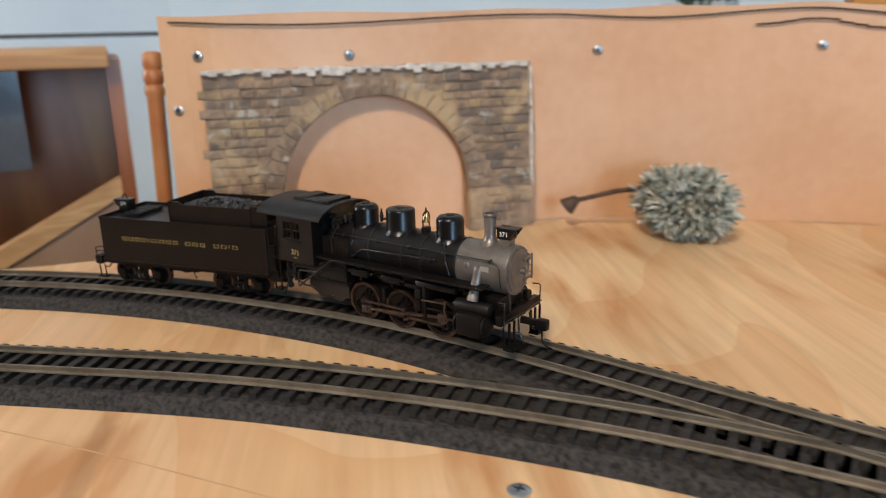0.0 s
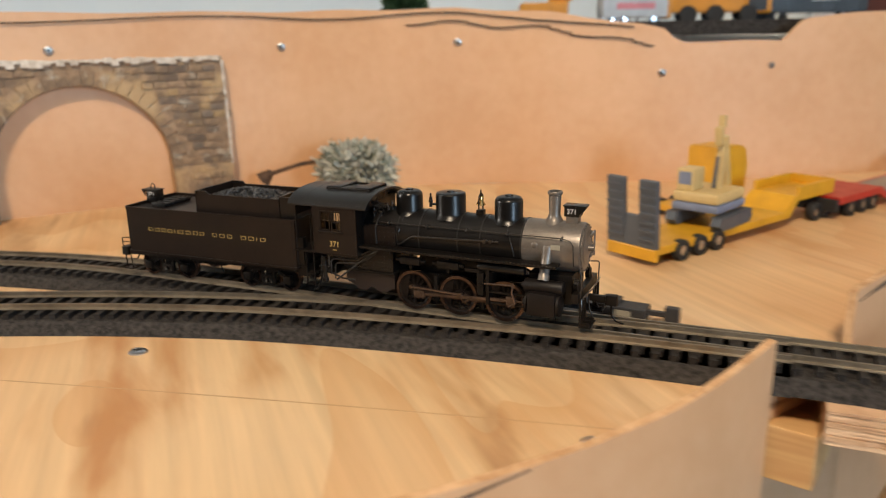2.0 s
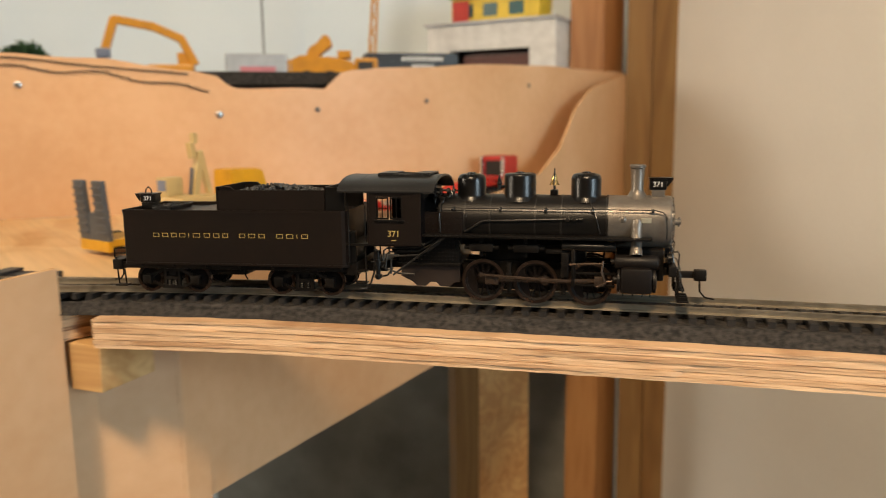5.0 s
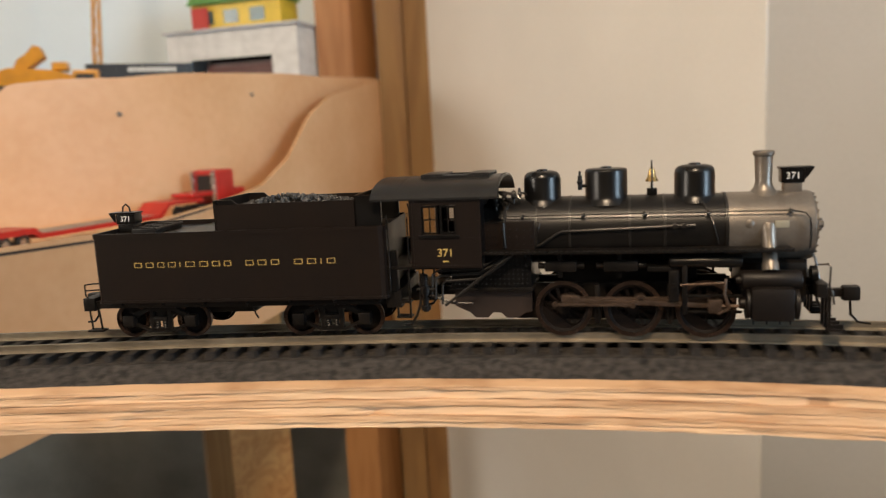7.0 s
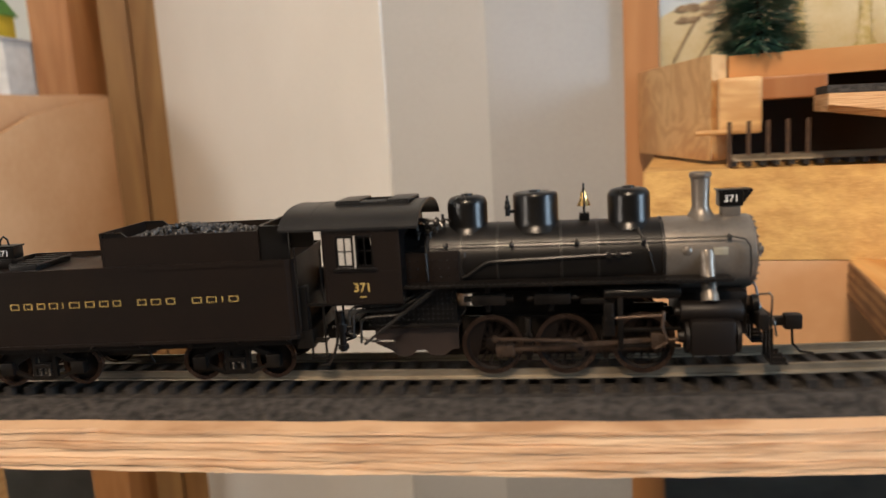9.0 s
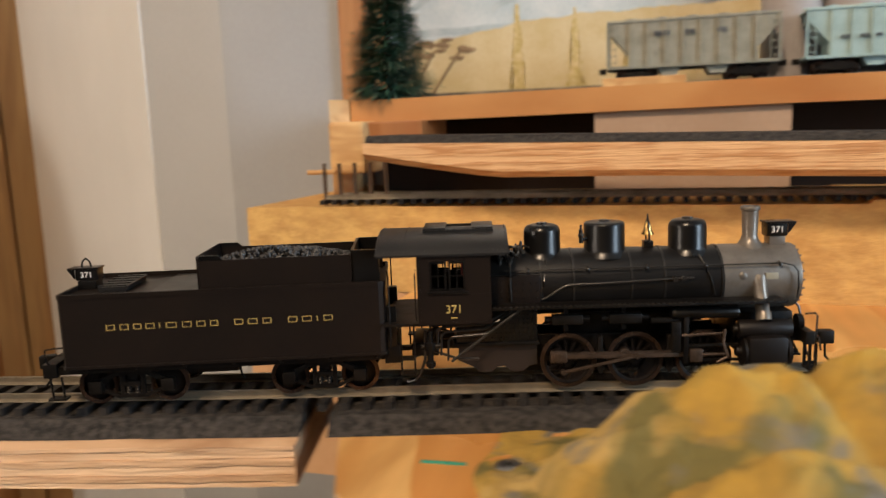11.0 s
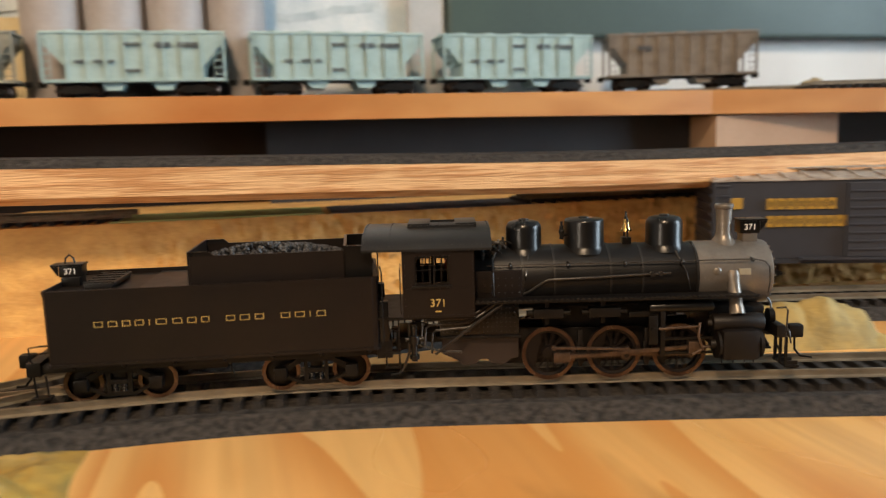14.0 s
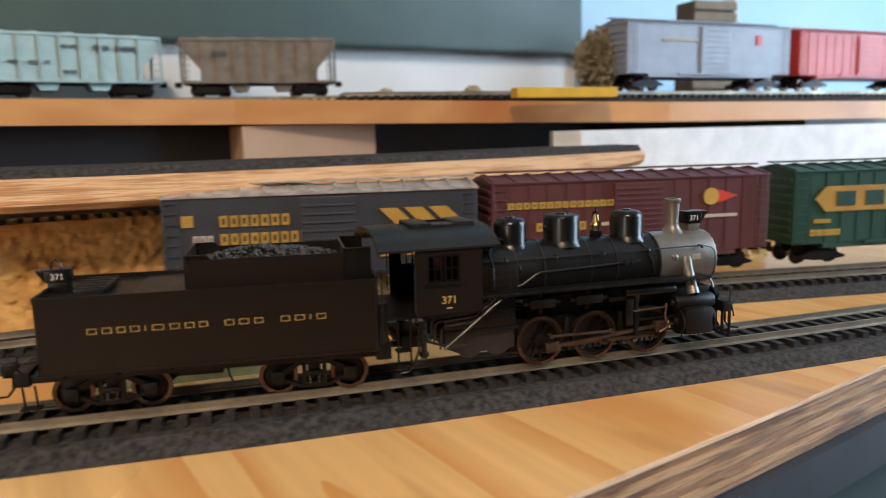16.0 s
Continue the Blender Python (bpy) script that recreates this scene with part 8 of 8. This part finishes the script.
for k in (1, 2, 3):
    hopper(car_pose(*h_[k], ZR), math.hypot(h_[k][1][0] - h_[k][0][0], h_[k][1][1] - h_[k][0][1]), M_MINT, "mint green covered hopper car with dark lettering", mmk)
hopper(car_pose((1.243, 0.004), (1.330, -0.068), ZR), 0.113, M_BROWNH, "weathered brown-grey covered hopper car", [(0.2, 0.3, 0.03, 0.033)])
M_SILV = mat("silver_reefer", (0.25, 0.285, 0.35), (0.215, 0.245, 0.30), 80, 0.45, 0.0)
rf = boxcar("reefer_car", car_pose((1.405, -0.272), (1.538, -0.347), 0.1000), 0.152, 0.0455, M_SILV, M_SILV, "silver-grey refrigerator car on the upper shelf", ribs=False)
mark_row(rf, 0.03, 0.062, 0.034, 0.036, 8, PALE)
side_mark(rf, 0.117, 0.122, 0.033, 0.040, M_REDM)
rb_ = boxcar("boxcar", car_pose((1.546, -0.352), (1.68, -0.428), 0.1000), 0.150, 0.0440, paint("bright_red_car", (0.50, 0.045, 0.035)), paint("red_roof", (0.42, 0.05, 0.04)), "red boxcar coupled on the upper shelf", ribs=True)
for o in (rf, rb_):
    tagged(o, group="boxcars on the upper shelf")
# shelf track
SHT = smooth_line([(0.62, 0.262), (0.752, 0.211), (0.857, 0.171), (0.976, 0.120), (1.106, 0.073), (1.233, 0.027), (1.30, -0.030), (1.37, -0.092), (1.5, -0.17)], 0.006)
roadbed_s = thing("shelf_roadbed", sweep(bmesh.new(), np.c_[SHT, np.full(len(SHT), 0.0946)], [(-0.022, 0.0), (-0.018, 0.0040), (0.018, 0.0040), (0.022, 0.0)]), M_CORK, "dark roadbed under the shelf track", "roadbed", kind="structure")
random.seed(31)
track("shelf_track", np.c_[SHT, np.full(len(SHT), 0.1035)], "rails on dark ties along the upper shelf")
SHT2 = smooth_line([(1.25, -0.150), (1.33, -0.212), (1.415, -0.259), (1.546, -0.334), (1.70, -0.424)], 0.006)
track("shelf_front_track", np.c_[SHT2, np.full(len(SHT2), 0.1000)], "rails on dark ties near the shelf edge")
# terrace track and road patch
TT = smooth_line([(0.560, 0.112), (0.70, 0.050), (0.80, 0.005), (0.875, -0.031)], 0.006)
track("terrace_track", np.c_[TT, np.full(len(TT), 0.0425)], "rails on black ties along the foam terrace")
TT2 = smooth_line([(1.045, -0.112), (1.12, -0.148), (1.25, -0.222)], 0.006)
track("terrace_track_end", np.c_[TT2, np.full(len(TT2), 0.0430)], "rails on black ties along the foam terrace")


def offset_line(line, a, b):
    d, nn = normals(line)
    return [tuple(line[k, :2] + nn[k] * a) for k in range(len(line))] + [tuple(line[k, :2] + nn[k] * b) for k in range(len(line))][::-1]


fl = FOAM[(FOAM[:, 0] > 0.858) & (FOAM[:, 0] < 0.945)]
thing("green_patch", prism(bmesh.new(), offset_line(fl, 0.003, 0.035), 0.0365, 0.0392), paint("pale_green_card", (0.34, 0.42, 0.16), 0.8), "pale green scenery card on the terrace", "scenery card")
fl = FOAM[(FOAM[:, 0] > 0.948) & (FOAM[:, 0] < 1.04)]
thing("road_patch", prism(bmesh.new(), offset_line(fl, 0.003, 0.040), 0.0365, 0.0388), paint("grey_road", (0.10, 0.10, 0.105), 0.8), "grey roadway strip on the terrace", "roadway")
thing("left_foam_face", sheet(bmesh.new(), np.array([(0.507, 0.1135), (0.60, 0.072), (0.70, 0.0275)]), [-0.12] * 3, [-0.0100] * 3, 0.012), [M_HARDBOARD, M_HARDBOARD], "tan board below the terrace end", "panel", kind="structure")

# white foam slab behind the boxcars
wf = thing("white_foam_slab", bmesh.new(), M_WHITEP, "white foam slab with a pale brown smear", "foam slab", kind="structure")
bm = bmesh.new()
sheet(bm, smooth_line([(1.318, -0.262), (1.33, -0.278), (1.46, -0.345), (1.62, -0.425), (1.8, -0.52)], 0.02), [0.0] * 40, [0.0735] * 40, 0.03)
wf.data = mesh_of(bm, "white_foam_slab", [M_WHITEP, M_WHITEP])

# post end, bracket and nails under the shelf corner
nb = thing("shelf_bracket", obox(bmesh.new(), (0.575, 0.135, 0.068), (0.022, 0.03, 0.030), radians(-24), 0.002), M_BLOCKWOOD, "pine block supporting the shelf corner", "wood block")
for k in range(5):
    n_ = thing("nail", cyl(bmesh.new(), (0, 0, 0), (0, 0, 0.024), 0.0011, n=8), M_TWIG, "rusty nail standing under the shelf bracket", "nail", "nails under the bracket")
    n_.matrix_world = pose(0.556 + 0.0085 * k, 0.108 - 0.0038 * k, 0.036)
thing("twig", cyl(bmesh.new(), (0.546, 0.126, 0.0545), (0.562, 0.118, 0.0545), 0.0014, n=8), M_BLOCKWOOD, "short wooden dowel end by the bracket", "dowel")
thing("upper_block", obox(bmesh.new(), (0.600, 0.145, 0.0765), (0.05, 0.05, 0.012), radians(-24), 0.001), M_POSTPINE, "orange block under the shelf corner", "wood block")

# pine tree on the shelf corner
M_NEEDLE = mat("pine_needles", (0.022, 0.10, 0.065), (0.045, 0.14, 0.08), 200, 0.8)
M_NEEDLE2 = mat("pine_needle_tips", (0.05, 0.14, 0.08), (0.16, 0.19, 0.13), 200, 0.8)
pine = empty("model_pine", pose(0.598, 0.155, 0.0955), "dark green bottle-brush pine tree on the shelf corner", "tree")
part("trunk", cyl(bmesh.new(), (0, 0, 0), (0, 0, 0.112), 0.0022, 0.0006, 8), M_TWIG, pine)
random.seed(17)
vs, fs, mi = [], [], []
for k in range(9500):
    h = random.random() ** 1.3
    tier = 0.75 + 0.35 * abs(math.sin(h * 26))
    r = (0.0285 * (1 - h) ** 0.9 + 0.0022) * tier
    a = random.uniform(0, 2 * math.pi)
    r *= 1 + 0.25 * noise.noise(Vector((math.cos(a) * 2, math.sin(a) * 2, h * 8)))
    q0 = Vector((0, 0, 0.006 + h * 0.106))
    d = Vector((math.cos(a), math.sin(a), random.uniform(-0.35, 0.1)))
    s0 = random.uniform(0.3, 0.8)
    p = q0 + d * r * s0
    e = q0 + d * r * random.uniform(0.85, 1.1)
    w = Vector((-math.sin(a), math.cos(a), 0)) * 0.0010
    b = len(vs)
    vs += [p - w, p + w, e]
    fs.append((b, b + 1, b + 2))
    mi.append(k % 4 == 0)
leaf_part("needles", (vs, fs, mi), [M_NEEDLE, M_NEEDLE2], pine, "bristly green needles")

# rocks
M_MOSS = mat("mossy_plaster_rock", (0.41, 0.255, 0.042), (0.28, 0.175, 0.040), 60, 0.85, 0, 1.0, 420, detail=7)


def grey_patches(m, colour, scale, lo, hi, placed=False):
    """Lets bare stone show through the paint in soft-edged patches."""
    n, link = m.node_tree.nodes, m.node_tree.links.new
    b = n["Principled BSDF"]
    t, r, x, co = n.new("ShaderNodeTexNoise"), n.new("ShaderNodeMapRange"), n.new("ShaderNodeMix"), n.new("ShaderNodeTexCoord")
    t.inputs["Scale"].default_value, t.inputs["Detail"].default_value, t.inputs["Distortion"].default_value = scale, 5.0, 0.5
    r.inputs["From Min"].default_value, r.inputs["From Max"].default_value = lo, hi
    x.data_type = "RGBA"
    x.inputs[7].default_value = (*colour, 1)
    link(n.new("ShaderNodeNewGeometry").outputs["Position"] if placed else co.outputs["Object"], t.inputs["Vector"])
    link(t.outputs["Fac"], r.inputs["Value"])
    link(r.outputs[0], x.inputs[0])
    link(b.inputs["Base Color"].links[0].from_socket, x.inputs[6])
    link(x.outputs[2], b.inputs["Base Color"])


for _m in (M_STONE, M_STONE_DARK, M_STONE_OCHRE, M_MORTAR):
    grey_patches(_m, (0.42, 0.30, 0.17), 38.0, 0.52, 0.66, True)
    grey_patches(_m, (0.17, 0.125, 0.09), 52.0, 0.54, 0.68, True)
    grey_patches(_m, (0.40, 0.36, 0.29), 90.0, 0.60, 0.70, True)
grey_patches(M_MOSS, (0.42, 0.29, 0.10), 26.0, 0.52, 0.62)
grey_patches(M_MOSS, (0.13, 0.11, 0.032), 38.0, 0.50, 0.61)
grey_patches(M_MOSS, (0.13, 0.125, 0.105), 44.0, 0.57, 0.64)


def rock(name, cx, cy, yaw, lx, ly, keys, seed, label, n=110, mtl=None):
    bm = bmesh.new()
    grid = []
    for i in range(n):
        row = []
        for j in range(n // 2):
            u, v = i / (n - 1) * 2 - 1, j / (n // 2 - 1) * 2 - 1
            edge = max(0.0, 1 - abs(u) ** 3.5) ** 0.6 * max(0.0, 1 - abs(v) ** 3.0) ** 0.6
            x, y = u * lx, v * ly
            h = 0.0
            for kx, ky, kr, kh in keys:
                h = max(h, kh * max(0.0, 1 - (((x - kx) / kr) ** 2 + ((y - ky) / (kr * 0.85)) ** 2)) ** 0.55)
            q = Vector((x, y, seed))
            h = (h + 0.006) * edge
            h += edge * (0.0044 * noise.noise(q * 38) + 0.0040 * noise.noise(q * 85) + 0.0020 * noise.noise(q * 190) + 0.0008 * noise.noise(q * 420))
            h -= edge * 0.0045 * abs(noise.noise(q * 58 + Vector((3, 1, 0))))
            row.append(bm.verts.new((x * (1 + 0.06 * noise.noise(q * 30)), y * (1 + 0.08 * noise.noise(q * 33)), max(h, -0.001))))
        grid.append(row)
    for a, b in zip(grid, grid[1:]):
        for j in range(len(a) - 1):
            bm.faces.new((a[j], b[j], b[j + 1], a[j + 1]))
    ob = thing(name, bm, mtl or M_MOSS, label, "rock", smooth=True)
    ob.matrix_world = pose(cx, cy, Z_DECK, 0, 0, yaw)
    return ob


rock("moss_rock", 0.700, -0.201, -16, 0.108, 0.052, [(-0.070, 0.004, 0.025, 0.0165), (-0.052, 0.010, 0.034, 0.0265), (-0.021, 0.012, 0.025, 0.0295), (0.006, 0.010, 0.027, 0.0205), (0.030, 0.006, 0.030, 0.0180), (0.055, 0.008, 0.014, 0.0212), (0.076, 0.006, 0.027, 0.0160), (-0.045, -0.028, 0.034, 0.0215), (0.035, -0.026, 0.034, 0.0120)], 1.3, "ochre and grey mossy rock beside the track", 220)
rock("small_rock", 1.062, -0.252, -35, 0.034, 0.015, [(-0.01, 0, 0.016, 0.010), (0.012, 0, 0.018, 0.012)], 7.7, "small tan rock between the tracks", 50, mat("olive_tan_rubble", (0.42, 0.31, 0.11), (0.24, 0.19, 0.08), 60, 0.85, 0, 0.8, 500))
M_HAY = mat("dry_lichen", (0.44, 0.38, 0.26), (0.26, 0.20, 0.12), 150, 0.9, 0, 1.0, 600)
crate = empty("slatted_crate", pose(1.6559, -0.2524, 0.0945, 0, 0, -32), "brown slatted toy crate standing behind the silver car", "crate")
part("core", box(bmesh.new(), -0.022, 0.022, 0.002, 0.030, 0, 0.096), paint("crate_core", (0.10, 0.075, 0.05), 0.8), crate)
for k in range(9):
    part("slat", box(bmesh.new(), -0.025, 0.025, -0.001, 0.002, 0.004 + k * 0.0105, 0.012 + k * 0.0105, 0.0004), paint("weathered_slat", (0.20, 0.155, 0.105), 0.8), crate)
part("side_card", box(bmesh.new(), 0.0225, 0.027, 0.0, 0.030, 0, 0.10), M_WHITEP, crate, "white card side")
hay = empty("lichen_clump", pose(1.413, -0.246, 0.1215), "dry tan lichen clump behind the silver car", "lichen")
leaf_part("lichen", tuft_ball(3400, 0.0165, 0.015, 0.0225, 0.0028, 0.0011, 23, 0.3), [M_HAY, M_HAY], hay)
thing("yellow_strip", obox(bmesh.new(), (1.3402, -0.2583, 0.0976), (0.070, 0.010, 0.0062), radians(-36), 0.0005), paint("yellow_strip_paint", (0.62, 0.36, 0.02)), "yellow strip lying on the shelf", "strip")
thing("weed_clump", bmesh.new(), M_HAY, "grey weeds on the shelf", "weeds")
_w = bpy.data.objects["weed_clump"]
_w.data = mesh_of(bmesh.ops.create_icosphere(bm := bmesh.new(), subdivisions=3, radius=0.007) and bm, "weed_clump", M_HAY)
for v in _w.data.vertices:
    v.co *= 1 + 0.5 * noise.noise(v.co * 400)
_w.matrix_world = pose(1.345, -0.105, 0.1000)
_w2 = tagged(new("weed_clump", _w.data), "grey weeds on the shelf", "weeds")
_w2.matrix_world = pose(1.372, -0.165, 0.1000, 0, 0, 70)
thing("wood_strip", obox(bmesh.new(), (0.7408, 0.0994, 0.0983), (0.046, 0.012, 0.0076), radians(-24), 0.0005), M_BLOCKWOOD, "pale wooden strip lying beside the shelf track", "strip")
thing("green_mark", obox(bmesh.new(), (0.590, -0.1445, Z_DECK + 0.0002), (0.012, 0.0012, 0.0004), radians(-20)), paint("green_thread", (0.03, 0.30, 0.22)), "green thread lying on the deck", "thread")

# ---- motion ----
def motions():
    times = sorted({r[0] for r in RUN} | {5.5, 6.0, 6.5, 7.0, 9.0, 9.5, 10.0, 10.5})
    walk(eng, [(t, pose(*run_at(t)[0][:2], 0, 0, 0, math.degrees(run_at(t)[0][2]))) for t in times])
    walk(ten, [(t, pose(*run_at(t)[1][:2], 0, 0, 0, math.degrees(run_at(t)[1][2]))) for t in times])
    # distance run, in mm, every second frame
    ticks = [k / 15 for k in range(241)]
    place = [run_at(t)[0] for t in ticks]
    gone = np.r_[0, np.cumsum([1000 * math.hypot(b[0] - a[0], b[1] - a[1]) for a, b in zip(place, place[1:])])]
    zero = float(np.interp(7.5, ticks, gone))
    # driver turn per mm run, so that the cranks stand right in both seen stretches
    turn = (2 * math.pi * round((float(np.interp(14.0, ticks, gone)) - zero) / (2 * math.pi * 8.3) - 75 / 360) + radians(75)) / (float(np.interp(14.0, ticks, gone)) - zero)
    ang = [radians(65) - (g - zero) * turn for g in gone]  # crank angle on the right side
    for ob, x in zip(drivers, (-19.7, 0.0, 19.8)):
        walk(ob, [(t, pose(x * 0.001, 0, R_DRV * 0.001, 0, -math.degrees(a), 0)) for t, a in zip(ticks, ang)])
    for ob, x in truck_wheels:
        walk(ob, [(t, pose(x, 0, R_TEN * 0.001, 0, math.degrees((g - zero) / R_TEN), 0)) for t, g in zip(ticks, gone)])
    for k, s in enumerate((-1, 1)):
        rods, mains, heads, eccs = [], [], [], []
        for t, a in zip(ticks, ang):
            px, pz = CRANK * math.cos(a), R_DRV + CRANK * math.sin(a)
            hx = px + math.sqrt(L_MAIN**2 - (pz - Z_HEAD) ** 2)
            ex, ez = R_ECC * math.cos(a + 1.4), R_DRV + R_ECC * math.sin(a + 1.4)
            lx = ex + math.sqrt(L_ECC**2 - (ez - Z_LINK) ** 2)
            rods.append((t, pose(px * 0.001, s * 0.0112, pz * 0.001)))
            mains.append((t, pose((px - 19.7) * 0.001, s * 0.0127, pz * 0.001, 0, math.degrees(math.atan2(pz - Z_HEAD, hx - px)), 0)))
            eccs.append((t, pose((ex - 19.7) * 0.001, s * 0.0146, ez * 0.001, 0, math.degrees(math.atan2(ez - Z_LINK, lx - ex)), 0)))
            heads.append((t, pose((hx - 19.7) * 0.001, s * 0.0131, Z_HEAD * 0.001)))
        walk(side_rods[k], rods)
        walk(main_rods[k], mains)
        walk(ecc_rods[k], eccs)
        walk(crossheads[k], heads)


motions()
